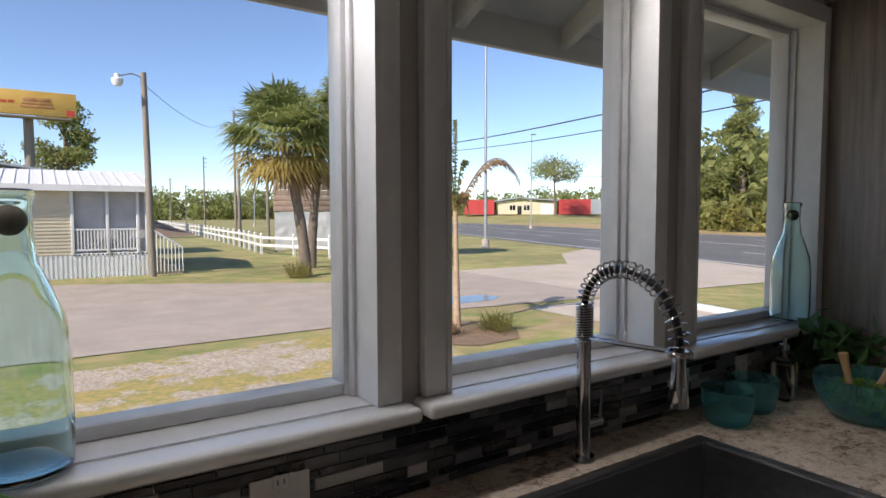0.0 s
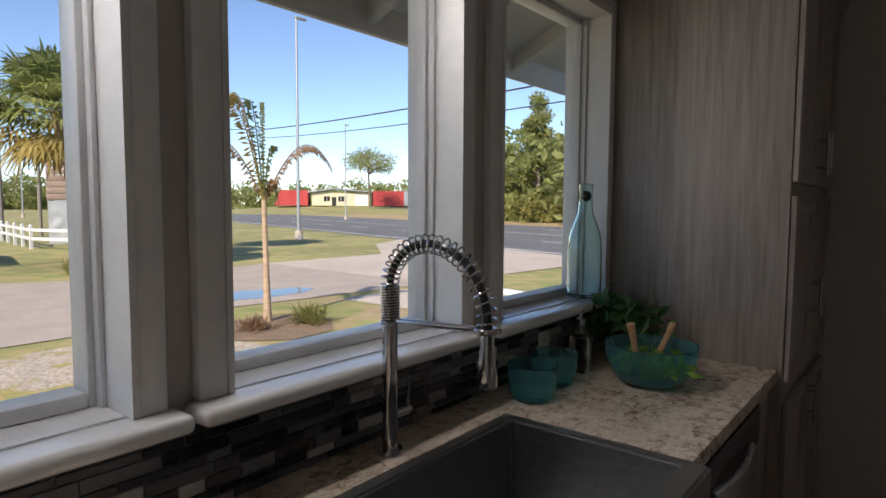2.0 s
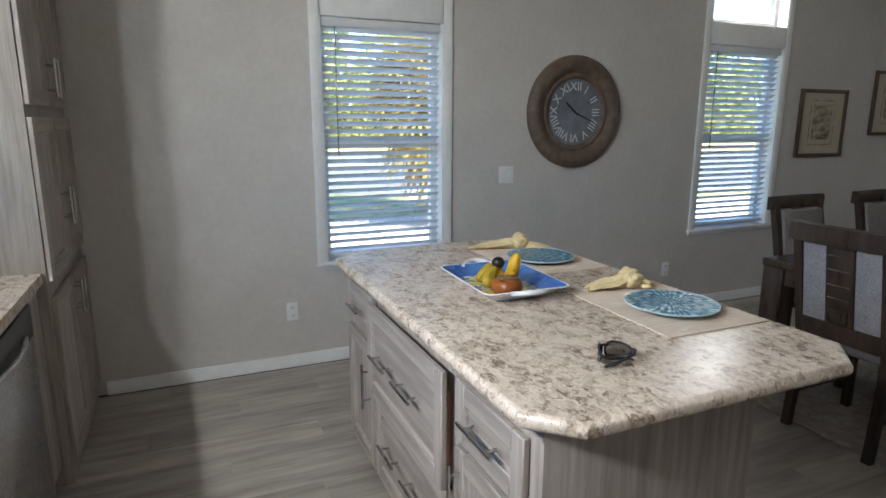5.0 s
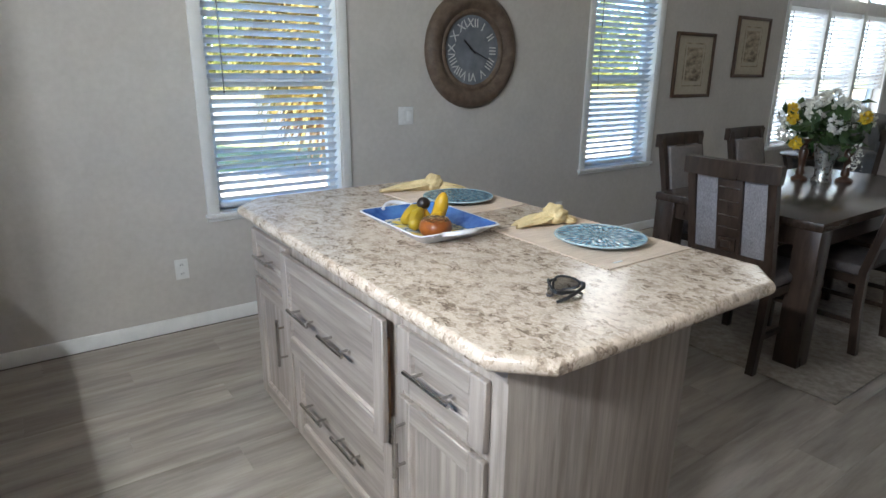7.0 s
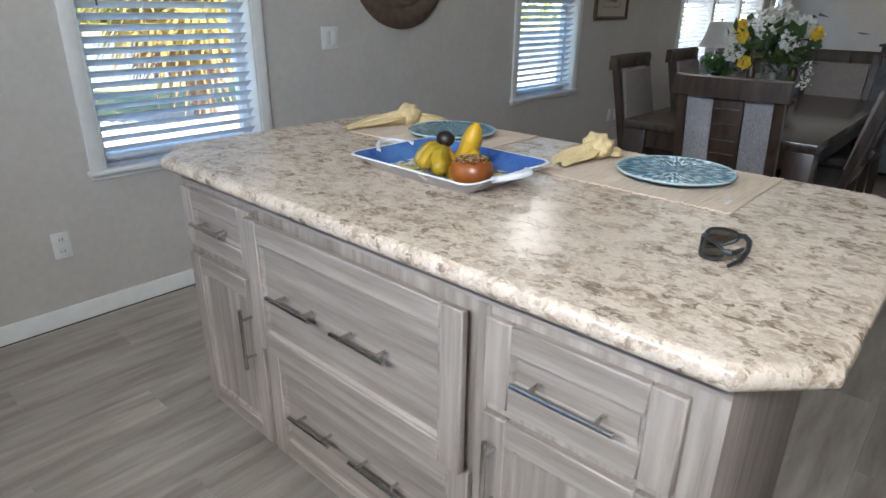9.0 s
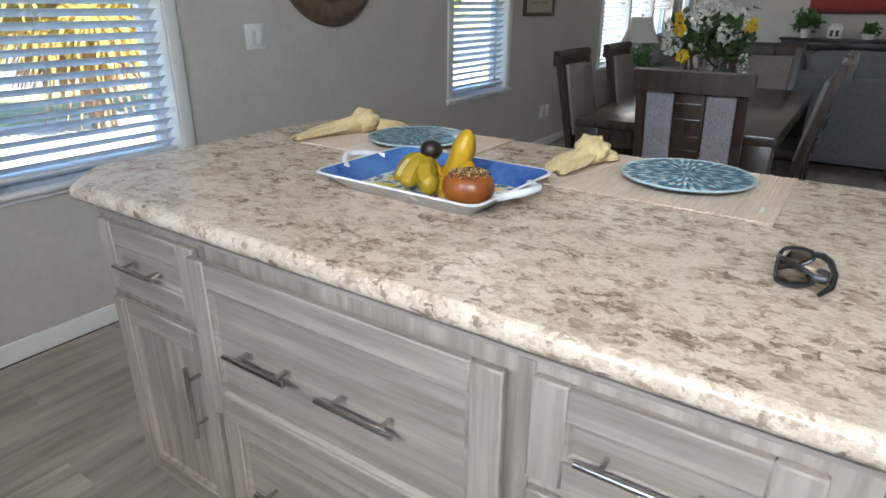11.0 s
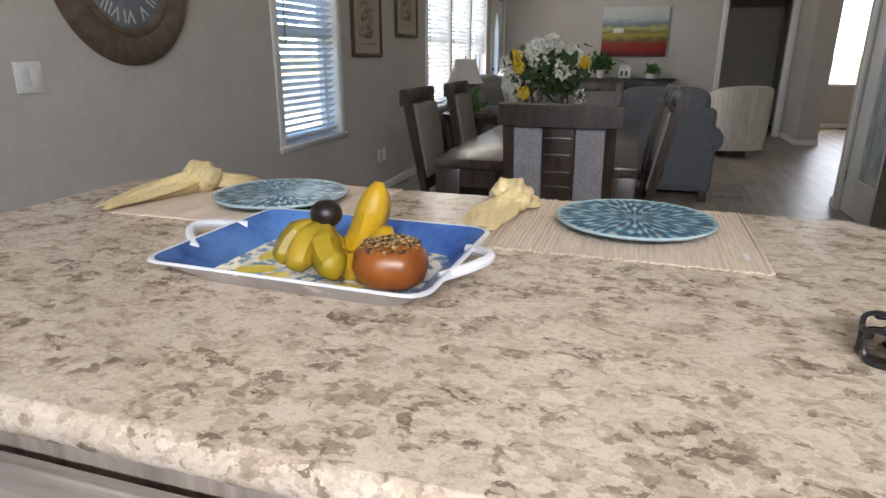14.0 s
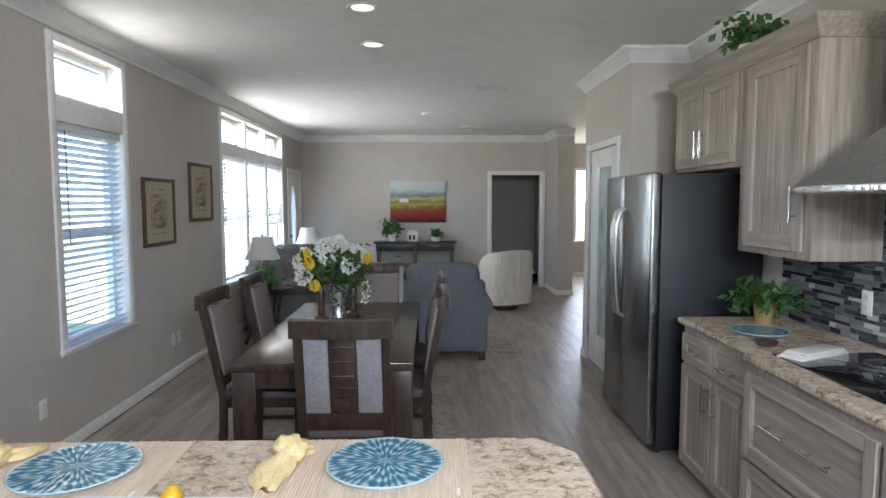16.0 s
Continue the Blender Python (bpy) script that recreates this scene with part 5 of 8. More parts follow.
# eave over the kitchen windows and along the side
bm = bmesh.new()
def slope_box(bm, pts_lo, pts_hi):
    lo = [bm.verts.new(p) for p in pts_lo]
    hi = [bm.verts.new(p) for p in pts_hi]
    bm.faces.new(lo[::-1])
    bm.faces.new(hi)
    for i in range(4):
        bm.faces.new((lo[i], lo[(i + 1) % 4], hi[(i + 1) % 4], hi[i]))
EX1 = 4.75
slope_box(bm, [(-5, 1.31, 2.80), (EX1, 1.31, 2.80), (EX1, 2.2, 2.40), (-5, 2.2, 2.40)], [(-5, 1.31, 2.83), (EX1, 1.31, 2.83), (EX1, 2.2, 2.43), (-5, 2.2, 2.43)])
# white paint darkened so the eave's shade sits in its colour
EAVEP = surf("shaded_white_paint", (0.50, 0.50, 0.49), (0.58, 0.58, 0.57), 5, 0.7, big=0.12, bump=0.1)
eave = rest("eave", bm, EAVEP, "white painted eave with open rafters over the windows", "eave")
bm = bmesh.new()
box(bm, -5, 2.2, 2.255, EX1, 2.235, 2.445, 0.004)
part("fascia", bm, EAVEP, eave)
for k in range(15):
    x = -4.7 + k * 0.62
    bm = bmesh.new()
    slope_box(bm, [(x, 1.31, 2.69), (x + 0.045, 1.31, 2.69), (x + 0.045, 2.2, 2.30), (x, 2.2, 2.30)], [(x, 1.31, 2.797), (x + 0.045, 1.31, 2.797), (x + 0.045, 2.2, 2.397), (x, 2.2, 2.397)])
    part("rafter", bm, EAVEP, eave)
bm = bmesh.new()
box(bm, XE + TH, -13.2, 2.70, XE + TH + 0.42, 1.31, 2.76)
box(bm, XE + TH + 0.42, -13.2, 2.68, XE + TH + 0.45, 1.31, 2.84)
part("side_eave", bm, EAVEP, eave)
bm = bmesh.new()
box(bm, -4.5, -13.2, CZ + 0.141, XE + TH + 0.6, 1.31, CZ + 0.3)
rest("roof", bm, WHITEP, "shallow house roof", "roof")
bm = bmesh.new()
box(bm, -4.32, -13.02, GZ - 0.1, XE + TH, YN + TH, -0.26)
rest("foundation_skirt", bm, WHITEP, "white skirting below the house floor", "foundation")


# ---- plants ----
def leaf_mesh(name, centres, size, mat, flat=0.0):
    """Many small folded leaves as one mesh; centres is an (n, 3) array, size the leaf length."""
    n = len(centres)
    d = rng.normal(size=(n, 3))
    d[:, 2] *= (1 - flat)
    d /= np.linalg.norm(d, axis=1)[:, None]
    s = np.cross(d, rng.normal(size=(n, 3)))
    s /= np.linalg.norm(s, axis=1)[:, None] + 1e-9
    ln = size * rng.uniform(0.6, 1.3, size=(n, 1))
    a, b = centres - d * ln / 2, centres + d * ln / 2
    up = np.cross(d, s) * ln * 0.08
    q = np.stack([a, centres + s * ln * 0.28 + up, b, centres - s * ln * 0.28 + up], axis=1).reshape(-1, 3)
    me = bpy.data.meshes.new(name)
    me.from_pydata([tuple(v) for v in q], [], [(4 * i, 4 * i + 1, 4 * i + 2, 4 * i + 3) for i in range(n)])
    me.materials.append(mat)
    return me


def cloud(n, clumps, spread):
    """Leaf centres gathered in clumps."""
    c = np.array(clumps)
    pick = rng.integers(0, len(c), n)
    off = rng.normal(size=(n, 3))
    off /= np.linalg.norm(off, axis=1)[:, None]
    off *= (rng.uniform(0, 1, size=(n, 1)) ** 0.45) * spread
    off[:, 2] *= 0.7
    return c[pick, :3] + off * (c[pick, 3:4] if c.shape[1] > 3 else 1.0)


def tree(at, h, r, label, mat=LEAF, n=2200, leaf=0.35, base=0.35, conical=False):
    t = thing("tree", at, label, "tree", "trees")
    bm = bmesh.new()
    lx, ly = rng.uniform(-0.05, 0.05, 2) * h
    tube(bm, [(0, 0, -0.1), (lx * 0.3, ly * 0.3, h * 0.3), (lx, ly, h * 0.65), (lx * 1.2, ly * 1.2, h * 0.92)], [h * 0.028, h * 0.02, h * 0.013, h * 0.004], 8)
    clumps = []
    for k in range(30):
        f = rng.uniform(base, 1.0)
        a = rng.uniform(0, 2 * math.pi)
        w = r * ((1.08 - f) / (1.08 - base) if conical else math.sqrt(max(0.05, 1 - (2 * (f - base) / (1 - base) - 0.9) ** 2 * 0.8))) * rng.uniform(0.45, 1.0)
        p = (lx * f + w * math.cos(a), ly * f + w * math.sin(a), h * f)
        tube(bm, [(lx * f * 0.9, ly * f * 0.9, h * (f - 0.10)), ((p[0] + lx * f) / 2, (p[1] + ly * f) / 2, h * (f - 0.03)), p], [h * 0.009, h * 0.006, h * 0.002], 5)
        clumps.append((*p, rng.uniform(0.7, 1.25)))
    part("trunk", bm, BARK, t)
    o = new("crown", leaf_mesh("crown", cloud(n * 3, clumps, r * (0.34 if conical else 0.42)), leaf * 0.75, mat))
    o.parent = t
    return t


def fan_palm(at, h, crown, lean, label, dead=10, live=115, gold=False):
    t = thing("palm_tree", at, label, "palm tree", "palm trees")
    bm = bmesh.new()
    pts, rad = [], []
    for k in range(9):
        f = k / 8
        pts.append((lean[0] * f ** 1.5, lean[1] * f ** 1.5, h * f - 0.05))
        rad.append(0.21 - 0.06 * f + 0.02 * (k % 2))
    tube(bm, pts, rad, 10)
    part("trunk", bm, BARK, t)
    top = Vector((lean[0], lean[1], h))
    for nm, count, lo, hi, mat in (("crown", live, -12, 80, PALMY if gold else PALMG), ("lower_fronds", live // 5, -48, -14, PALMY), ("dead_fronds", dead, -72, -45, PALMD)):
        V, F = [], []
        for k in range(count):
            a, e = rng.uniform(0, 2 * math.pi), radians(rng.uniform(lo, hi))
            d = Vector((math.cos(a) * math.cos(e), math.sin(a) * math.cos(e), math.sin(e)))
            ln = crown * rng.uniform(0.5, 0.62)
            hub = top + d * ln + Vector((0, 0, -0.10 * crown))
            side = d.cross(Vector((0, 0, 1))).normalized()
            nrm = side.cross(d).normalized()
            b = len(V)
            w = side * 0.02
            V += [top - w, top + w, hub + w, hub - w]
            F.append((b, b + 1, b + 2, b + 3))
            for j in range(17):
                q = radians(-105 + 210 * j / 16)
                dd = (d * math.cos(q) + side * math.sin(q) + nrm * 0.12 * math.cos(q)).normalized()
                L = crown * rng.uniform(0.40, 0.56) * (0.75 + 0.25 * math.cos(q))
                mid = hub + dd * L * 0.55
                end = hub + dd * L + Vector((0, 0, -L * rng.uniform(0.12, 0.5)))
                sw = dd.cross(nrm).normalized() * crown * 0.021
                b = len(V)
                V += [hub, mid + sw, end, mid - sw]
                F.append((b, b + 1, b + 2, b + 3))
        me = bpy.data.meshes.new(nm)
        me.from_pydata([tuple(v) for v in V], [], F)
        me.materials.append(mat)
        o = new(nm, me)
        o.parent = t
    return t


fan_palm((8.75, 21.3, GZ), 5.2, 2.3, (-0.75, 0.2), "tall cabbage palm with a shaggy crown by the driveway", dead=4)
fan_palm((12.6, 27.5, GZ), 7.6, 2.3, (0.9, -0.5), "tall cabbage palm leaning behind the first one", dead=4)
fan_palm((10.2, 24.5, GZ), 5.0, 1.9, (0.6, 0.4), "cabbage palm with hanging dead fronds", dead=9)
fan_palm((12.6, -5.6, GZ), 2.9, 2.2, (0.1, 0.1), "low palm with golden fronds beside the house", dead=8, gold=True)
fan_palm((11.5, -9.2, GZ), 3.0, 1.9, (-0.1, 0.1), "low palm with golden fronds beside the house", dead=8, gold=True)

# young feather palm with one dead frond
yp = thing("palm_tree", (7.58, 9.97, GZ), "slim young palm with green spears and dead drooping fronds", "palm tree", "palm trees")
bm = bmesh.new()
tube(bm, [(0, 0, -0.05), (0.01, 0, 0.2), (0.0, 0.01, 1.2), (-0.03, 0.0, 2.35)], [0.11, 0.075, 0.055, 0.045], 10)
TRUNKP = surf("pale_palm_trunk", (0.36, 0.24, 0.15), (0.50, 0.36, 0.24), 9, 0.8, bump=0.3, stretch=(1, 1, 6), big=0.15)
part("trunk", bm, TRUNKP, yp)


def feather(parent, name, a, rise, reach, droop, mat, n=34, leaf=0.42):
    V, F, P = [], [], []
    base = Vector((-0.03, 0, 2.3))
    for k in range(n + 1):
        f = k / n
        P.append(base + Vector((math.cos(a) * reach * f, math.sin(a) * reach * f, rise * math.sin(f * math.pi * 0.6) - droop * f ** 2.2)))
    bm = bmesh.new()
    tube(bm, P, [0.018 * (1 - 0.8 * k / n) for k in range(n + 1)], 6)
    fr_ = part(name, bm, mat, parent)
    for k in range(3, n):
        d = (P[k + 1] - P[k]).normalized()
        s = d.cross(Vector((0, 0, 1))).normalized()
        for sg in (-1, 1):
            L = leaf * (1.1 - 0.7 * abs(k / n - 0.45)) * rng.uniform(0.7, 1.1)
            e = P[k] + (s * sg * 0.8 + d * 0.6 + Vector((0, 0, -rng.uniform(0.3, 1.0)))).normalized() * L
            m = (P[k] + e) / 2 + d * 0.025
            m2 = (P[k] + e) / 2 - d * 0.025
            b = len(V)
            V += [P[k], m, e, m2]
            F.append((b, b + 1, b + 2, b + 3))
    me = bpy.data.meshes.new("leaflets")
    me.from_pydata([tuple(v) for v in V], [], F)
    me.materials.append(mat)
    o = new("leaflets", me)
    o.parent = fr_


feather(yp, "dead_frond", radians(-33), 1.5, 1.3, 0.78, PALMD, leaf=0.32, n=46)
feather(yp, "dead_frond", radians(150), 1.5, 1.15, 0.75, PALMD, leaf=0.26)
feather(yp, "dead_frond", radians(-40), 0.75, 0.28, 0.75, PALMD, leaf=0.34)
for a, r_, e_, lf in ((147, 2.1, 0.62, 0.36), (170, 1.95, 0.80, 0.34), (120, 2.0, 0.32, 0.30), (60, 1.95, 0.06, 0.06), (-50, 1.15, 0.22, 0.22)):
    feather(yp, "frond", radians(a), r_, e_, 0.12, PALMY if lf > 0.3 else PALMG, leaf=lf, n=44)


def shrub(at, r, h, label, mat, n=260, leaf=0.3):
    V, F = [], []
    for k in range(n):
        a, e = rng.uniform(0, 2 * math.pi), rng.uniform(0.25, 1.4)
        L = rng.uniform(0.5, 1.0)
        b0 = Vector((rng.normal() * r * 0.2, rng.normal() * r * 0.2, 0))
        d = Vector((math.cos(a) * math.cos(e) * r, math.sin(a) * math.cos(e) * r, math.sin(e) * h)) * L
        s = Vector((-math.sin(a), math.cos(a), 0)) * 0.012
        m = b0 + d * 0.6
        e2 = b0 + d + Vector((0, 0, -0.12 * h))
        b = len(V)
        V += [b0, m + s, e2, m - s]
        F.append((b, b + 1, b + 2, b + 3))
    me = bpy.data.meshes.new("shrub")
    me.from_pydata([tuple(v) for v in V], [], F)
    me.materials.append(mat)
    o = tagged(new("shrub", me), label, "shrub", "shrubs")
    o.location = at
    return o


shrub((8.0, 9.25, GZ), 0.75, 0.6, "spiky pale green shrub in the mulch bed", LEAFY)
shrub((7.0, 9.5, GZ), 0.5, 0.4, "dry grassy tuft in the mulch bed", PALMD)
shrub((8.3, 20.9, GZ), 1.0, 0.9, "spiky green shrub at the palm's foot", LEAFY)
shrub((10.2, 21.3, GZ), 0.9, 0.8, "spiky green shrub at the palm's foot", PALMG)
for k, p in enumerate(((12.5, -7.5), (12, -11.0))):
    shrub((*p, GZ), 1.0, 0.9, "leafy shrub in the side yard", LEAFY if k % 2 else PALMG, 400)

# single trees, then far woods
tree((2.8, 72, GZ), 13.5, 4.6, "tall dark pine with layered limbs behind the mobile home", LEAF, 2600, 0.5, 0.25, True)
tree((-6, 66, GZ), 9.0, 4.5, "rounded olive-green tree behind the mobile home", LEAFY, 2400, 0.45, 0.2)
tree((-2.5, 70, GZ), 8.5, 4.0, "rounded olive-green tree behind the mobile home", LEAFY, 2000, 0.45, 0.2)
tree((110, 112, 1.0), 14.0, 7.0, "broad spreading oak near the building across the highway", LEAF, 1500, 0.6, 0.66)
tree((74, 42, GZ), 17, 4.5, "tall green pine beside the highway", LEAF, 2400, 0.6, 0.15, True)
tree((78, 36, GZ), 14, 5.5, "tall roadside tree with olive leaves", LEAFY, 2400, 0.6, 0.1)
tree((82, 47, GZ), 15, 5.5, "tall roadside tree with green leaves", LEAF, 2400, 0.6, 0.1)
tree((80, 30, GZ), 15, 5.5, "tall roadside tree with green leaves", LEAF, 2400, 0.6, 0.1)


def woods(name, line, depth, h, n, mat, label):
    """A far belt of trees as one mesh of leaf clumps."""
    pts, cl = [Vector(p) for p in line], []
    for k in range(max(30, n // 45)):
        f = rng.uniform(0, len(pts) - 1)
        i = min(int(f), len(pts) - 2)
        p = pts[i].lerp(pts[i + 1], f - i)
        hh = h * rng.uniform(0.55, 1.1)
        o = rng.normal(size=2) * depth * 0.4
        for j in range(5):
            cl.append((p.x + o[0] + rng.normal() * h * 0.12, p.y + o[1] + rng.normal() * h * 0.12, GZ + hh * rng.uniform(0.0, 0.95), rng.uniform(0.6, 1.2)))
    ob = new(name, leaf_mesh(name, cloud(n, cl, h * 0.2), h * 0.12, mat))
    return tagged(ob, label, "woods", "", "stuff")


woods("roadside_woods", [(86, 60), (80, 20), (72, -30), (70, -90)], 12, 13, 26000, LEAF, "dense green woods beyond the highway")
woods("roadside_scrub", [(72, 42), (70, 20), (64, -20), (60, -80)], 6, 5, 12000, LEAFY, "olive scrub along the woods' edge")
woods("far_woods", [(-120, 240), (40, 260), (130, 240), (230, 150)], 24, 12, 60000, LEAF, "low dark line of distant woods")

# ---- mobile home ----
mh = thing("mobile_home", (0, 25.2, GZ), "cream-sided mobile home with a white covered porch", "mobile home")
H = -GZ
bm = bmesh.new()
for k in range(20):
    z = 0.86 + k * 0.125
    box(bm, -9, 0.02 - 0.012, z, 1.55, 0.2, z + 0.124)
    box(bm, -9, 0.0 - 0.012, z, 1.55, 0.2, z + 0.03)
part("siding", bm, SIDING, mh)
boxpart("wall", SIDING, mh, -9, 0.2, 0.0, 4.0, 7.0, 3.2)
bm = bmesh.new()
for k in range(90):
    x = -9 + k * 0.145
    box(bm, x, 0.0, 0, x + 0.07, 0.05, 0.86)
    box(bm, x + 0.07, 0.03, 0, x + 0.145, 0.05, 0.86)
part("skirting", bm, WHITEP, mh, "ribbed white skirting")
bm = bmesh.new()
slope_box(bm, [(-9.4, -0.35, 3.2), (4.2, -0.35, 3.2), (4.2, 3.6, 3.95), (-9.4, 3.6, 3.95)], [(-9.4, -0.35, 3.32), (4.2, -0.35, 3.32), (4.2, 3.6, 4.07), (-9.4, 3.6, 4.07)])
slope_box(bm, [(-9.4, 3.6, 3.95), (4.2, 3.6, 3.95), (4.2, 7.4, 3.2), (-9.4, 7.4, 3.2)], [(-9.4, 3.6, 4.07), (4.2, 3.6, 4.07), (4.2, 7.4, 3.32), (-9.4, 7.4, 3.32)])
for k in range(34):
    x = -9.3 + k * 0.4
    slope_box(bm, [(x, -0.35, 3.32), (x + .03, -0.35, 3.32), (x + .03, 3.6, 4.07), (x, 3.6, 4.07)], [(x, -0.35, 3.35), (x + .03, -0.35, 3.35), (x + .03, 3.6, 4.10), (x, 3.6, 4.10)])
box(bm, -9.4, -0.38, 3.12, 4.2, -0.33, 3.34)
part("roof", bm, WHITEP, mh, "white ribbed metal roof")
boxpart("porch_floor", WHITEP, mh, 1.5, 0.0, 0.80, 4.0, 0.22, 0.9)
# added grey panel over the wall paints the shade under the porch roof
boxpart("porch_shade_panel", surf("porch_shade", (0.40, 0.39, 0.40), (0.48, 0.47, 0.48), 3, 0.8), mh, 1.6, 0.18, 0.9, 3.95, 0.198, 3.12)
for x in (1.52, 2.62, 3.62, 3.92):
    boxpart("porch_post", WHITEP, mh, x, -0.05, 0.86, x + 0.10, 0.05, 3.16, 0.005)
for z in (0.98, 1.72):
    boxpart("porch_rail", WHITEP, mh, 1.62, -0.03, z, 3.62, 0.03, z + 0.06)
for k in range(19):
    x = 1.70 + k * 0.105
    boxpart("baluster", WHITEP, mh, x, -0.018, 1.04, x + 0.04, 0.018, 1.72)
for k in range(4):
    boxpart("step", POLE, mh, 4.05 + k * 0.28, -0.1, 0.0, 4.33 + k * 0.28, 0.9, 0.76 - k * 0.19)
bm = bmesh.new()
tube(bm, [(4.1, -0.1, 1.75), (5.2, -0.1, 1.0)], 0.04, 6)
part("stair_rail", bm, WHITEP, mh)
for k in range(9):
    rodpart("stair_baluster", WHITEP, mh, (4.15 + k * 0.13, -0.1, 0.1), (4.15 + k * 0.13, -0.1, 1.72 - k * 0.089), 0.02, seg=6)
m2 = thing("mobile_home", (-2, 37, GZ), "second pale mobile home with a low gabled roof", "mobile home")
boxpart("wall", WHITEP, m2, -7, 0, 0, 7, 5, 3.9)
bm = bmesh.new()
slope_box(bm, [(-7.2, -0.3, 3.9), (0, -0.3, 4.9), (0, 5.3, 4.9), (-7.2, 5.3, 3.9)], [(-7.2, -0.3, 4.0), (0, -0.3, 5.0), (0, 5.3, 5.0), (-7.2, 5.3, 4.0)])
slope_box(bm, [(0, -0.3, 4.9), (7.2, -0.3, 3.9), (7.2, 5.3, 3.9), (0, 5.3, 4.9)], [(0, -0.3, 5.0), (7.2, -0.3, 4.0), (7.2, 5.3, 4.0), (0, 5.3, 5.0)])
part("roof", bm, GALV, m2)

# utility pole with yard light, further poles, wires
up_ = thing("utility_pole", (4.02, 24.4, GZ), "weathered grey wooden utility pole with a yard light", "utility pole", "utility poles")
rodpart("pole", POLE, up_, (0, 0, -0.1), (-0.12, 0, 7.4), 0.13, 0.10)
bm = bmesh.new()
tube(bm, [(-0.12, 0, 7.2), (-0.5, -0.1, 7.3), (-0.95, -0.2, 7.15)], 0.025, 8)
part("arm", bm, GALV, up_)
bm = bmesh.new()
lathe(bm, [(0.0, 0.05), (0.09, 0.02), (0.10, -0.1), (0.2, -0.16), (0.19, -0.28), (0.12, -0.40), (0, -0.42)], 16, (-0.98, -0.2, 7.2))
part("lamp_head", bm, WHITEP, up_)
for p, h in (((17.0, 62), 12.5), ((24, 108), 12), ((12.5, 44), 5.5), ((15.5, 47), 5.5), ((24, 140), 10), ((29, 150), 9)):
    o = thing("utility_pole", (*p, GZ), "distant wooden utility pole beside the road", "utility pole", "utility poles")
    rodpart("pole", POLE, o, (0, 0, -0.1), (0, 0, h), 0.14, 0.10, 8)
    if h > 8:
        for k in range(3):
            boxpart("insulator", POLE, o, 0, -0.05, h - 0.4 - k * 0.7, 0.6, 0.05, h - 0.3 - k * 0.7)
for p, h in (((25.1, 31.6), 13.9), ((62, 68), 14.0), ((33, 110), 12)):
    o = thing("street_lamp", (*p, GZ), "tall galvanised street lamp on a concrete base", "street lamp", "street lamps")
    rodpart("base", CONC, o, (0, 0, -0.1), (0, 0, 0.6), 0.28, 0.24)
    rodpart("pole", GALV, o, (0, 0, 0.6), (0, 0, h), 0.11, 0.07)
    boxpart("lamp_head", GALV, o, -0.1, -0.12, h - 0.02, 0.75, 0.12, h + 0.14, 0.04)
CABLE = surf("black_cable", (0.02, 0.02, 0.022), (0.03, 0.03, 0.032), 5, 0.6)


def wire(p, q, sag, r):
    bm = bmesh.new()
    p, q = Vector(p), Vector(q)
    tube(bm, [p.lerp(q, k / 16) - Vector((0, 0, sag * 4 * (k / 16) * (1 - k / 16))) for k in range(17)], r, 5)
    tagged(part("overhead_wire", bm, CABLE, None), "black overhead wire strung between poles", "wire", "overhead wires")


wire((17.0, 62, 11.2), (28.1, 40, 7.1), 0.9, 0.03)
wire((28.1, 40, 7.1), (18.0, 0, 5.9), 0.3, 0.035)
wire((28.3, 40, 6.5), (18.2, 0, 5.2), 0.35, 0.025)
wire((3.9, 24.4, 6.2), (17.0, 62, 11.0), 1.2, 0.012)
wire((75, 34, 5.0), (74, 60, 5.4), 0.2, 0.03)
wire((75, 20, 7.0), (74, 70, 7.4), 0.3, 0.03)

# white rail fence
fn = thing("fence", (13.8, 30.5, GZ), "white two-rail vinyl fence along the lawn", "fence")
line = [(2.4, -1.9), (-0.7, -1.2), (-2.7, 3.9), (-1.6, 12.5), (0.55, 36), (4.2, 86)]
def along(line, step):
    out = []
    for a, b in zip(line, line[1:]):
        a, b = Vector(a), Vector(b)
        n = max(1, round((b - a).length / step))
        out += [a.lerp(b, k / n) for k in range(n)]
    return out + [Vector(line[-1])]
posts = along(line, 2.4)
bm = bmesh.new()
box(bm, -0.065, -0.065, 0, 0.065, 0.065, 1.15)
rod(bm, (0, 0, 1.15), (0, 0, 1.24), 0.105, 0.0, 4)
me = mesh_of("post", bm, WHITEP)
for p in posts:
    o = new("post", me)
    o.parent = fn
    o.location = (p.x, p.y, 0)
for a, b in zip(posts, posts[1:]):
    for z in (0.45, 0.88):
        bm = bmesh.new()
        slope_box(bm, [(a.x - .02, a.y, z), (a.x + .02, a.y, z), (b.x + .02, b.y, z), (b.x - .02, b.y, z)], [(a.x - .02, a.y, z + .14), (a.x + .02, a.y, z + .14), (b.x + .02, b.y, z + .14), (b.x - .02, b.y, z + .14)])
        part("rail", bm, WHITEP, fn)

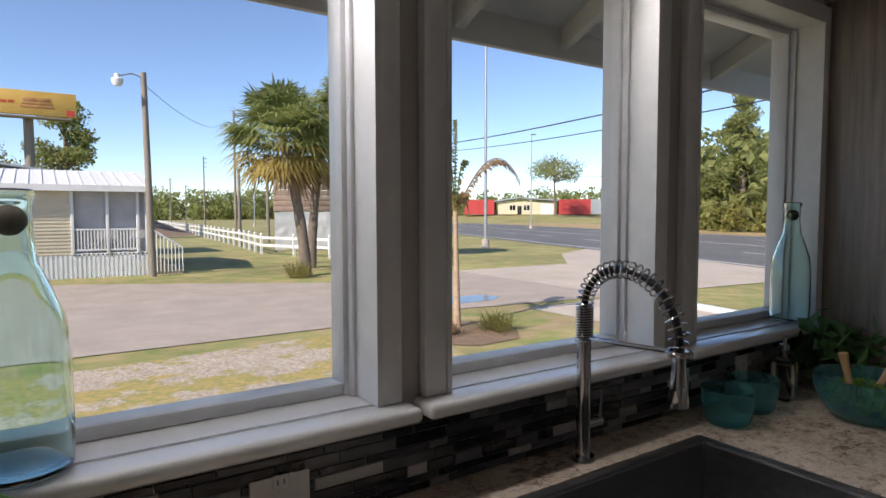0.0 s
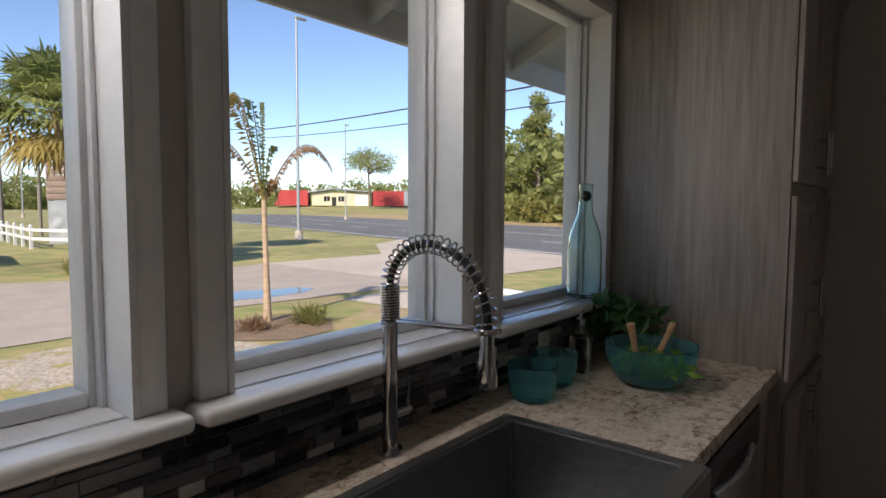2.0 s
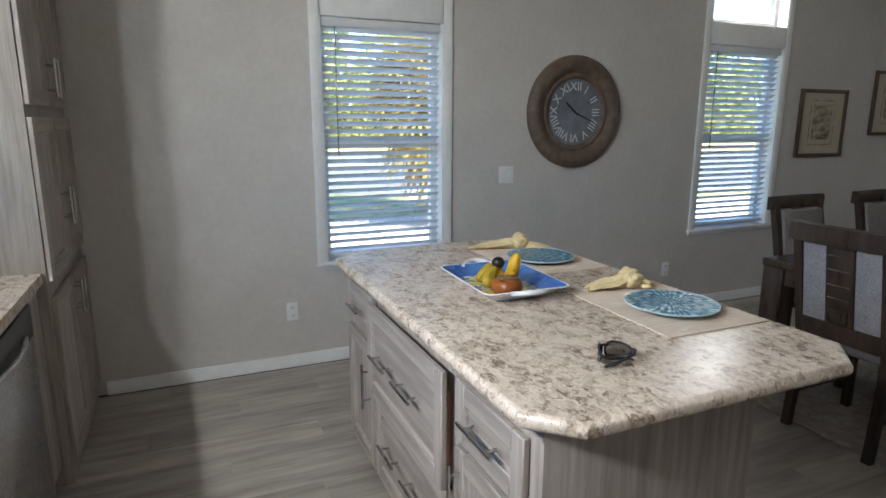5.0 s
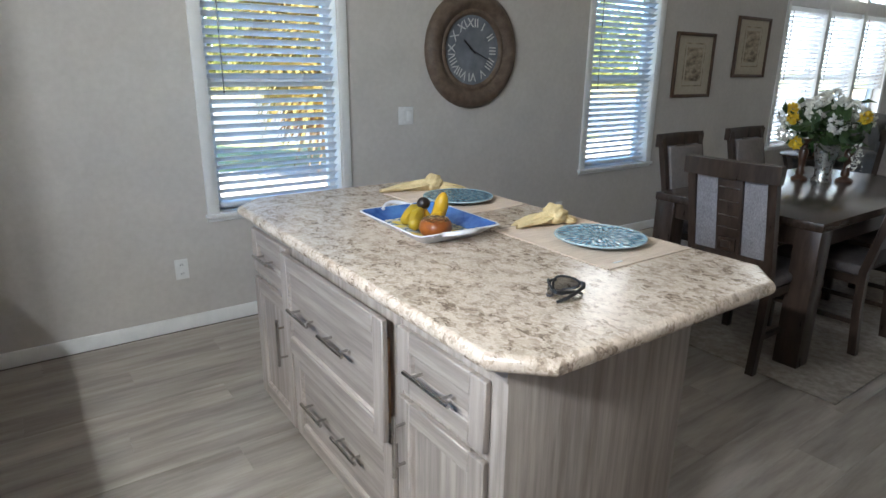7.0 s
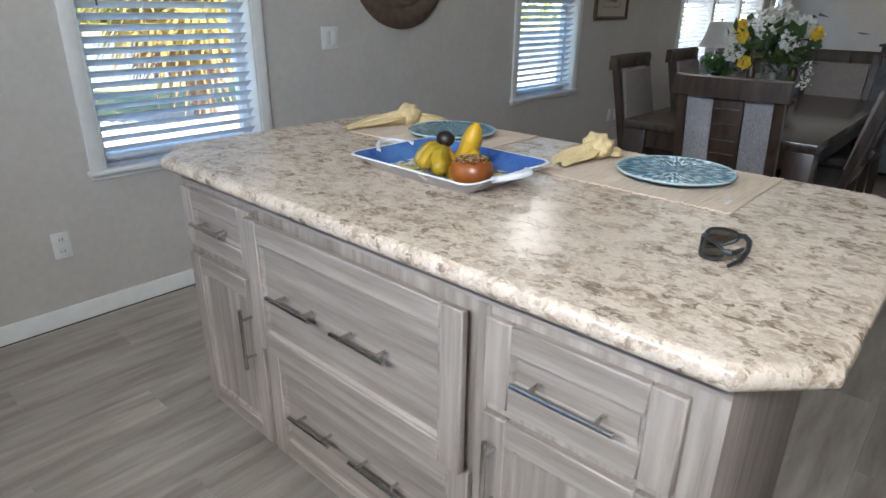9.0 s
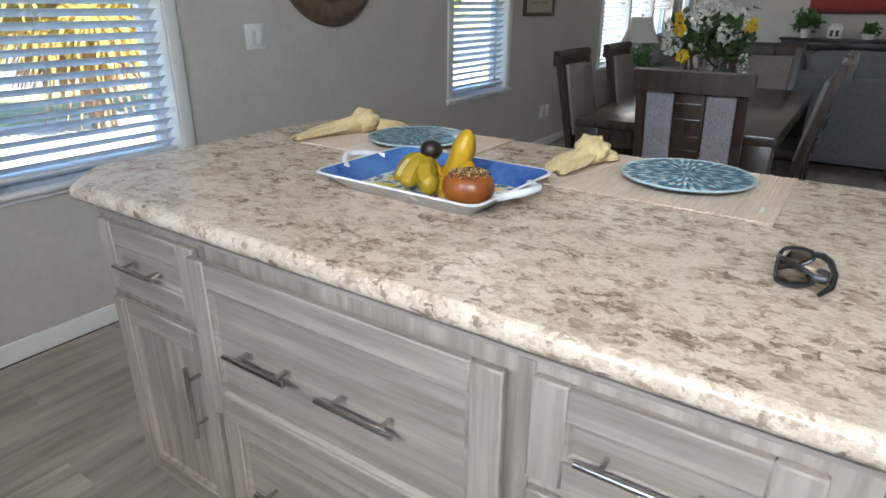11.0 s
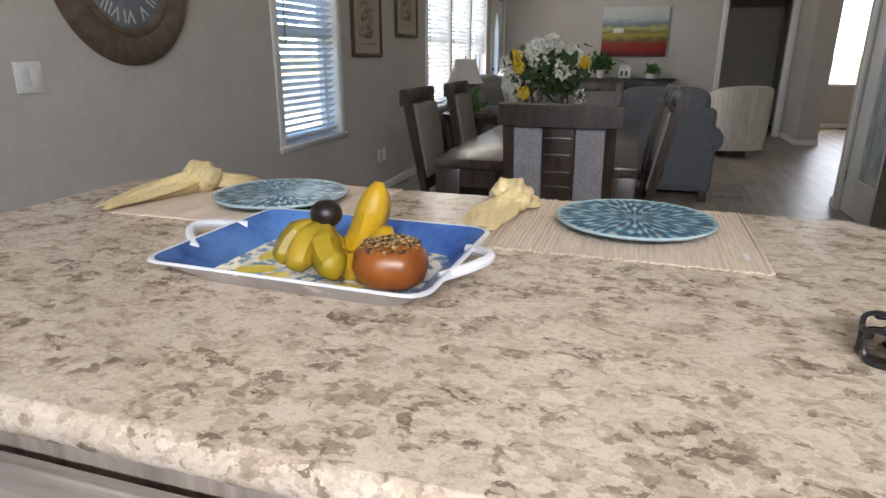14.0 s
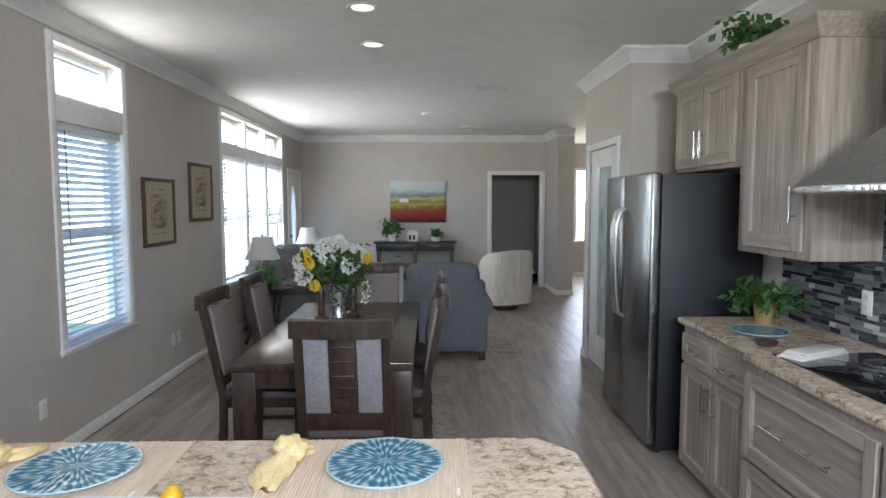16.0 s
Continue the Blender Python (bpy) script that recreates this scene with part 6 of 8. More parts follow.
# board sign wall with white sheeting
bw = thing("sign_wall", (14.3, 36, GZ), "old wooden board wall hung with white sheeting", "sign")
BOARD = surf("weathered_board", (0.40, 0.27, 0.20), (0.54, 0.39, 0.31), 4, 0.9, bump=0.3, stretch=(0.5, 1, 5), big=0.2)
for k in range(8):
    boxpart("board", BOARD, bw, -1.95, -0.04, 2.45 + k * 0.335, 1.95, 0.0, 2.45 + k * 0.335 + 0.31, 0.01)
for x in (-1.8, -0.6, 0.6, 1.8):
    boxpart("post", POLE, bw, x - 0.07, 0.0, -0.1, x + 0.07, 0.12, 5.1)
bm = bmesh.new()
G = 24
grid = [[bm.verts.new((-1.9 + 3.8 * i / G, -0.05 - 0.06 * noise.noise(Vector((i * 0.4, j * 0.5, 3))), 0.12 + 2.3 * j / 12 + 0.06 * noise.noise(Vector((i * 0.5, 9, j * 0.1))))) for i in range(G + 1)] for j in range(13)]
for j in range(12):
    for i in range(G):
        bm.faces.new((grid[j][i], grid[j][i + 1], grid[j + 1][i + 1], grid[j + 1][i]))
part("sheeting", bm, WHITEP, bw, "loose white sheeting", smooth=80)

# billboard on a steel post
bb = thing("billboard", (0.4, 60, GZ), "yellow roadside billboard on a tall steel post", "billboard")
YEL = surf("billboard_yellow", (0.62, 0.36, 0.07), (0.70, 0.43, 0.11), 0.6, 0.6, big=0.1)
REDP = surf("billboard_red", (0.50, 0.04, 0.03), (0.58, 0.07, 0.04), 2, 0.6)
BUN = surf("billboard_brown", (0.30, 0.12, 0.04), (0.55, 0.28, 0.10), 1.5, 0.6)
rodpart("post", POLE, bb, (-0.3, 0.6, -0.1), (-0.3, 0.6, 10.3), 0.38, 0.36)
boxpart("panel", YEL, bb, -5.2, 0, 10.4, 3.1, 0.35, 12.35, 0.02)
boxpart("catwalk", POLE, bb, -5.2, -0.9, 10.08, 2.75, 0.3, 10.2)
for k, (x0, z0, x1, z1) in enumerate(((-0.8, 11.0, 1.5, 11.2), (-0.7, 11.26, 1.4, 11.45), (-0.6, 11.51, 1.3, 11.8))):
    boxpart("picture_bar", BUN, bb, x0, -0.03, z0, x1, 0.0, z1, 0.01)
for k in range(7):
    x = -4.6 + k * 0.5
    boxpart("lettering_bar", REDP, bb, x, -0.02, 11.1 + 0.03 * k, x + 0.4, 0.0, 11.3 + 0.03 * k)
boxpart("emblem", REDP, bb, 2.4, -0.02, 10.5, 2.95, 0.0, 10.95)
boxpart("lettering_bar", WHITEP, bb, -4.8, -0.02, 11.85, -3.2, 0.0, 12.1)

# low red and cream building across the highway
rb2 = thing("roadside_building", (116, 130, 1.2), "low cream building with slanted red metal sides", "building", rz=-42)
REDM = surf("red_metal", (0.42, 0.035, 0.035), (0.50, 0.06, 0.05), 0.6, 0.5, stretch=(4, 4, 0.2), big=0.1)
CREAMW = surf("cream_wall", (0.62, 0.52, 0.36), (0.70, 0.60, 0.43), 0.8, 0.8, big=0.08)
boxpart("wall", CREAMW, rb2, -8, 0, 0, 8, 10, 3.6)
bm = bmesh.new()
prof = [(-9, 3.5), (0, 4.9), (9, 3.5)]
slope_box(bm, [(-9, -1, 3.6), (-2, -1, 4.6), (-2, 11, 4.6), (-9, 11, 3.6)], [(-9, -1, 3.9), (-2, -1, 4.9), (-2, 11, 4.9), (-9, 11, 3.9)])
slope_box(bm, [(-2, -1, 4.6), (9, -1, 3.8), (9, 11, 3.8), (-2, 11, 4.6)], [(-2, -1, 4.9), (9, -1, 4.1), (9, 11, 4.1), (-2, 11, 4.9)])
part("roof", bm, GALV, rb2)
for x in (-4.6, -0.6):
    w_ = boxpart("window", BLACKG, rb2, x, -0.06, 1.2, x + 1.6, 0.0, 2.6)
    boxpart("frame", WHITEP, w_, x + 0.75, -0.1, 1.2, x + 0.85, -0.06, 2.6)
boxpart("door", BLACKG, rb2, -2.4, -0.06, 0, -1.2, 0.0, 2.4)
boxpart("door", WHITEP, rb2, 4.2, -0.06, 0, 7.6, 0.0, 3.0)
for x0, x1, sl in ((-16.5, -9, 1), (9.2, 18, -1)):
    bm = bmesh.new()
    a0, a1 = (x0 - 1.5, x1) if sl > 0 else (x0, x1 + 1.5)
    slope_box(bm, [(a0, -0.5, 0), (a1, -0.5, 0), (x1, -0.5, 4.2), (x0, -0.5, 4.2)], [(a0, 9, 0), (a1, 9, 0), (x1, 9, 4.2), (x0, 9, 4.2)])
    part("red_wing", bm, REDM, rb2)
bm = bmesh.new()
slope_box(bm, [(18, -0.55, 0), (26, -0.55, 0), (24, -0.55, 4.2), (18, -0.55, 4.2)], [(18, 9, 0), (26, 9, 0), (24, 9, 4.2), (18, 9, 4.2)])
part("grey_wing", bm, GALV, rb2)
# white parking bumper
bm = bmesh.new()
box(bm, -0.95, -0.09, 0, 0.95, 0.09, 0.14, 0.03)
o = part("parking_bumper", bm, WHITEP, None)
o.matrix_world = pose(13.6, 8.2, GZ, 0, 0, 78)
tagged(o, "white concrete parking bumper on the grass", "parking bumper")

# ---- kitchen things ----
TEAL = glassy("teal_glass", (0.80, 0.95, 0.93))
TEALB = glassy("aqua_glass", (0.30, 0.76, 0.82), 0.08, 1.3)
TEALB.node_tree.nodes["Principled BSDF"].inputs["Transmission Weight"].default_value = 0.90
CLEAR = glassy("clear_glass", (0.90, 0.95, 0.92))
SERVER = surf("beech_wood", (0.46, 0.25, 0.11), (0.60, 0.36, 0.18), 10, 0.5, stretch=(1, 1, 5), big=0.1)
HERB = leafy("houseplant_leaf", (0.05, 0.14, 0.04), (0.15, 0.32, 0.10), 14, 0.45)
LETT = leafy("salad_leaf", (0.14, 0.34, 0.04), (0.36, 0.56, 0.10), 20, 0.5)
CORK = surf("cork", (0.10, 0.07, 0.05), (0.18, 0.13, 0.09), 60, 0.9, bump=0.4)


def bottle(at, k=1.0):
    b = thing("glass_bottle", at, "tall pale teal glass bottle standing on the window sill", "bottle", "sill bottles")
    bm = bmesh.new()
    prof = [(0, 0), (0.062, 0.0), (0.072, 0.01), (0.074, 0.06), (0.073, 0.19), (0.068, 0.25), (0.05, 0.305), (0.034, 0.345), (0.029, 0.40), (0.030, 0.445), (0.034, 0.452), (0.034, 0.462), (0.028, 0.465)]
    inner = [(0.026, 0.462), (0.0245, 0.40), (0.029, 0.346), (0.045, 0.303), (0.0635, 0.248), (0.0690, 0.19), (0.0695, 0.06), (0.066, 0.016), (0, 0.012)]
    lathe(bm, [(r * k, z * 0.92) for r, z in prof + inner], 32)
    part("glass", bm, TEAL, b, smooth=60)
    bm = bmesh.new()
    bmesh.ops.create_uvsphere(bm, u_segments=14, v_segments=10, radius=0.0235 * k, matrix=pose(0, 0, 0.382))
    part("stopper", bm, CORK, b, "dark round stopper")
    return b


bottle((0.582, 1.147, KZ0 + 0.0335))
bottle((2.865, 1.157, KZ0 + 0.0335), 0.88)

fc = thing("kitchen_faucet", (1.70, 1.06, 0.91), "chrome spring-neck kitchen faucet behind the sink", "faucet")
rodpart("base", CHROME, fc, (0, 0, 0), (0, 0, 0.012), 0.03, 0.028, 20)
rodpart("riser", CHROME, fc, (0, 0, 0.012), (0, 0, 0.375), 0.0175, 0.0165, 16)
arc = []
for k in range(41):
    f = k / 40
    a = math.pi * f
    arc.append(Vector((0.0, -0.13 + 0.13 * math.cos(a), 0.375 + 0.125 * math.sin(a) - 0.055 * f)))
arc += [Vector((0, -0.26, 0.32 - 0.012 * k)) for k in range(1, 4)]
bm = bmesh.new()
tube(bm, arc, 0.0085, 8)
part("hose", bm, BLACKP, fc)
bm = bmesh.new()
pts = []
TURNS, seg = 25, 14
for k in range(TURNS * seg + 1):
    f = k / (TURNS * seg) * (len(arc) - 2)
    i = int(f)
    p = arc[i].lerp(arc[i + 1], f - i)
    d = (arc[i + 1] - arc[i]).normalized()
    nx = Vector((1, 0, 0))
    ny = d.cross(nx)
    a = 2 * math.pi * k / seg
    pts.append(p + (nx * math.cos(a) + ny * math.sin(a)) * 0.0195)
tube(bm, pts, 0.0023, 5)
part("spring", bm, CHROME, fc)
bm = bmesh.new()
tube(bm, [(0.0195 * math.cos(k * math.pi / 8), 0.0195 * math.sin(k * math.pi / 8), 0.29 + k * 0.0062 / 16) for k in range(14 * 16 + 1)], 0.0028, 5)
part("coil_collar", bm, CHROME, fc)
rodpart("arm", CHROME, fc, (0, 0, 0.30), (0, -0.245, 0.312), 0.006, seg=10)
bm = bmesh.new()
tube(bm, [(0.022 * math.cos(a * math.pi / 8), -0.26 + 0.022 * math.sin(a * math.pi / 8), 0.312) for a in range(17)], 0.006, 8)
part("holder", bm, CHROME, fc)
bm = bmesh.new()
lathe(bm, [(0, 0), (0.019, 0.0), (0.021, 0.006), (0.0185, 0.045), (0.015, 0.075), (0.014, 0.10), (0.012, 0.115), (0, 0.116)], 18, (0, -0.26, 0.20))
part("spray_head", bm, CHROME, fc)
bm = bmesh.new()
rod(bm, (0.012, 0, 0.085), (0.062, 0, 0.085), 0.011, seg=12)
rod(bm, (0.056, 0, 0.088), (0.05, -0.012, 0.165), 0.0055, 0.0045, 8)
part("lever", bm, NICKEL, fc)


def bowl(at, r, h, mat, label, name="bowl", foot=0.45):
    b = thing(name, at, label, "bowl", "aqua bowls")
    bm = bmesh.new()
    out = [(0, 0), (r * foot, 0.0)] + [(r * (foot + (1 - foot) * math.sin(a * math.pi / 16)), h * (1 - math.cos(a * math.pi / 16))) for a in range(1, 9)]
    inn = [(rr - 0.003, zz) for rr, zz in out[:1:-1]] + [(r * foot * 0.9, 0.006), (0, 0.005)]
    lathe(bm, out + [(r, h + 0.002)] + inn, 32)
    part("glass", bm, mat, b, smooth=60)
    return b


bowl((2.235, 1.01, 0.91), 0.072, 0.10, TEALB, "translucent aqua serving bowl on the worktop", foot=0.7)
bowl((2.405, 1.03, 0.91), 0.07, 0.10, TEALB, "translucent aqua serving bowl on the worktop", foot=0.7)
sbw = bowl((2.60, 0.80, 0.91), 0.14, 0.125, TEALB, "large aqua bowl of salad with wooden servers", "salad_bowl", 0.4)
clumps = [(rng.normal() * 0.035, rng.normal() * 0.035, 0.055 + 0.02 * rng.uniform(), 1.0) for k in range(14)]
o = new("salad", leaf_mesh("salad", np.array([c[:3] for c in clumps])[rng.integers(0, 14, 260)] + rng.normal(size=(260, 3)) * (0.022, 0.022, 0.012), 0.042, LETT))
o.parent = sbw
for p, q in (((-0.02, 0.03, 0.05), (-0.045, 0.05, 0.19)), ((0.03, 0.0, 0.06), (0.115, -0.03, 0.175))):
    bm = bmesh.new()
    tube(bm, [Vector(p), Vector(p).lerp(Vector(q), 0.5), Vector(q)], [0.012, 0.009, 0.013], 8)
    part("server", bm, SERVER, sbw, "beech wood salad server")
ds = thing("soap_dispenser", (2.585, 1.03, 0.91), "square glass dispenser bottle with a chrome pump", "dispenser")
bm = bmesh.new()
box(bm, -0.03, -0.03, 0, 0.03, 0.03, 0.125, 0.008, 3)
lathe(bm, [(0.03, 0.12), (0.02, 0.145), (0.013, 0.155), (0.013, 0.165)], 16)
part("bottle", bm, CLEAR, ds)
bm = bmesh.new()
lathe(bm, [(0.0, 0.162), (0.016, 0.162), (0.016, 0.18), (0.006, 0.184), (0.006, 0.205), (0, 0.206)], 14)
rod(bm, (0, 0, 0.205), (-0.03, -0.02, 0.212), 0.006, 0.004, 8)
part("pump", bm, CHROME, ds)


def pot_plant(at, r, h, n, leaf, potr, poth, label, potmat, mat=HERB, spread=1.0, group="potted plants"):
    p = thing("potted_plant", at, label, "plant", group)
    bm = bmesh.new()
    lathe(bm, [(0, 0), (potr * 0.8, 0.0), (potr, poth), (potr * 1.02, poth), (potr * 0.9, poth - 0.004), (potr * 0.85, poth * 0.8), (0, poth * 0.8)], 20)
    part("pot", bm, potmat, p)
    pts = []
    bm = bmesh.new()
    for k in range(max(8, n // 12)):
        a, e = rng.uniform(0, 2 * math.pi), rng.uniform(0.1, 1.3)
        d = Vector((math.cos(a) * math.cos(e) * r * spread, math.sin(a) * math.cos(e) * r * spread, math.sin(e) * h))
        s = Vector((0, 0, poth * 0.8))
        tube(bm, [s, s + d * 0.5 + Vector((0, 0, h * 0.1)), s + d], 0.0015, 4)
        for j in range(12):
            f = rng.uniform(0.4, 1.05)
            q = s + d * f + Vector(rng.normal(size=3)) * leaf * 0.45
            pts.append((q.x, q.y, max(q.z, 0.01 if at[2] < 2 else -0.04)))
    part("stem", bm, mat, p)
    o = new("leaves", leaf_mesh("leaves", np.array(pts), leaf, mat))
    o.parent = p
    return p


POTW = surf("white_ceramic", (0.66, 0.65, 0.62), (0.74, 0.73, 0.70), 20, 0.3)
POTG = surf("gold_pot", (0.55, 0.42, 0.20), (0.65, 0.52, 0.28), 20, 0.3, metal=0.8)
pot_plant((2.84, 0.985, 0.91), 0.14, 0.18, 230, 0.068, 0.055, 0.06, "leafy green houseplant in a small pot on the worktop", POTW)
pot_plant((0.44, 0.90, 0.91), 0.16, 0.15, 110, 0.10, 0.06, 0.07, "large-leaved green plant on the worktop below the window", POTW)
pot_plant((-0.20, -3.14, 0.91), 0.20, 0.13, 240, 0.055, 0.06, 0.11, "trailing green houseplant in a gold pot on the worktop", POTG, spread=1.0)
pot_plant((-0.15, -3.30, 2.375), 0.20, 0.14, 260, 0.06, 0.06, 0.05, "bushy green plant on top of the wall cabinets", POTW)
pot_plant((2.30, -10.66, 0.865), 0.20, 0.26, 150, 0.10, 0.07, 0.12, "spiky green plant in a pale pot on the console table", POTW)
pot_plant((1.52, -10.66, 0.865), 0.15, 0.14, 160, 0.06, 0.09, 0.07, "low dark green plant in a white bowl on the console table", POTW)
pot_plant((3.36, -6.42, 0.63), 0.17, 0.20, 160, 0.06, 0.05, 0.07, "leafy green plant on the side table", BLK)


# outlets and switches
def plate(at, rz, label, w=0.07, h=0.115, rocker=False, two=False):
    p = thing("light_switch" if rocker else "wall_outlet", at, label, "switch" if rocker else "outlet", "" if rocker else "wall outlets", rz)
    boxpart("cover", PLASTIC, p, -w / 2, -0.006, -h / 2, w / 2, 0.0, h / 2, 0.003)
    if rocker:
        for x in ((-0.023, 0.023) if two else (0.0,)):
            boxpart("rocker", PLASTIC, p, x - 0.017, -0.010, -0.033, x + 0.017, -0.006, 0.033, 0.002)
    else:
        for z in (-0.026, 0.026):
            boxpart("socket", PLASTIC, p, -0.016, -0.009, z - 0.014, 0.016, -0.006, z + 0.014, 0.003)
            for x in (-0.006, 0.006):
                boxpart("slot", BLACKP, p, x - 0.0012, -0.0095, z - 0.004, x + 0.0012, -0.0088, z + 0.006)
    return p


# local -y faces the room: turned to face west on the east wall
plate((XE, -0.563, 0.355), -90, "white duplex outlet low on the grey wall")
plate((XE, -2.027, 1.138), -90, "white double rocker switch plate on the grey wall", 0.115, 0.115, True, True)
plate((XE, -3.50, 0.34), -90, "white duplex outlet low on the grey wall")
plate((XE, -5.33, 0.34), -90, "white outlet plate low on the grey wall")
plate((XE, -5.45, 0.34), -90, "white outlet plate low on the grey wall")
plate((0.975, YN - 0.012, 0.985), 0, "white horizontal outlet plate in the tiled backsplash", 0.115, 0.075)
plate((2.20, YN - 0.012, 0.985), 0, "white outlet plate in the tiled backsplash")
plate((2.52, YN - 0.012, 0.985), 0, "white outlet plate in the tiled backsplash")
plate((XW + 0.012, -2.66, 1.10), 90, "white outlet plate in the tiled backsplash beside the cooktop")

# ---- wall clock ----
CLKW = surf("brown_clock_frame", (0.085, 0.055, 0.038), (0.15, 0.105, 0.075), 18, 0.55, bump=0.3, big=0.2)
CLKF = surf("slate_clock_face", (0.12, 0.13, 0.15), (0.19, 0.20, 0.225), 10, 0.7, big=0.25)
CLKN = surf("clock_numeral", (0.48, 0.48, 0.47), (0.60, 0.60, 0.585), 30, 0.7)
ck2 = thing("wall_clock", (XE, -2.555, 1.555), "large round brown wall clock with pale roman numerals", "clock", rz=-90)


def facing(bm, spin=0.0):
    """Turns what was made round z so that its top faces the room (local -y)."""
    bmesh.ops.rotate(bm, verts=bm.verts, matrix=Matrix.Rotation(radians(90), 3, "X"))


bm = bmesh.new()
lathe(bm, [(0.225, 0.012), (0.235, 0.03), (0.25, 0.034), (0.262, 0.026), (0.275, 0.034), (0.30, 0.052), (0.33, 0.058), (0.352, 0.05), (0.366, 0.04), (0.38, 0.026), (0.383, 0.0), (0.225, 0.0), (0.225, 0.012)], 64, cap=False)
facing(bm)
part("frame", bm, CLKW, ck2, smooth=50)
bm = bmesh.new()
lathe(bm, [(0, 0.002), (0.232, 0.002), (0.232, 0.012), (0, 0.012)], 48)
facing(bm)
part("face", bm, CLKF, ck2)


def text_mesh(body, size):
    cu = bpy.data.curves.new("text", "FONT")
    cu.body, cu.size, cu.extrude, cu.align_x, cu.align_y = body, size, 0.0012, "CENTER", "CENTER"
    ob = bpy.data.objects.new("text", cu)
    scene.collection.objects.link(ob)
    me = bpy.data.meshes.new_from_object(ob.evaluated_get(bpy.context.evaluated_depsgraph_get()))
    bpy.data.objects.remove(ob)
    return me


for k, s in enumerate(("XII", "I", "II", "III", "IIII", "V", "VI", "VII", "VIII", "IX", "X", "XI")):
    me = text_mesh(s, 0.082)
    me.materials.append(CLKN)
    o = new("numeral", me)
    o.parent = ck2
    a = math.radians(30 * k)
    o.matrix_local = pose(math.sin(a) * 0.172, -0.0135, math.cos(a) * 0.172, 90, 0, 0) @ pose(0, 0, 0, 0, 0, -30 * k)
for ln, ang, w in ((0.10, 310, 0.013), (0.17, 114, 0.008)):
    bm = bmesh.new()
    box(bm, -w / 2, -0.02, -0.03, w / 2, -0.017, ln, 0.001)
    bmesh.ops.rotate(bm, verts=bm.verts, matrix=Matrix.Rotation(radians(ang), 3, "Y"))
    part("pointer", bm, BLACKP, ck2)


# ---- pictures ----
FRAMEW = surf("picture_frame_wood", (0.055, 0.030, 0.018), (0.10, 0.058, 0.035), 12, 0.4, bump=0.1)
MATB = surf("picture_mount", (0.40, 0.35, 0.27), (0.46, 0.40, 0.31), 40, 0.9)
SEPIA = surf("sepia_print", (0.10, 0.075, 0.05), (0.50, 0.42, 0.31), 9, 0.9, detail=5, stretch=(1, 1, 2.2))
for y, z in ((-5.125, 1.485), (-6.07, 1.665)):
    p = thing("framed_picture", (XE, y, z), "small sepia print in a wide mount and dark wooden frame", "picture", "framed pictures", -90)
    w, h, f = 0.295, 0.285, 0.03
    for x0, z0, x1, z1 in ((-w, -h, -w + f, h), (w - f, -h, w, h), (-w + f, -h, w - f, -h + f), (-w + f, h - f, w - f, h)):
        boxpart("frame", FRAMEW, p, x0, -0.028, z0, x1, 0, z1, 0.006)
    boxpart("mount", MATB, p, -w + f, -0.012, -h + f, w - f, -0.002, h - f)
    boxpart("inner_border", SEPIA, p, -0.155, -0.0135, -0.185, 0.155, -0.012, 0.195)
    boxpart("print", MATB, p, -0.145, -0.0145, -0.175, 0.145, -0.0135, 0.185)
    boxpart("print", SEPIA, p, -0.12, -0.0155, -0.14, 0.12, -0.0145, 0.155)


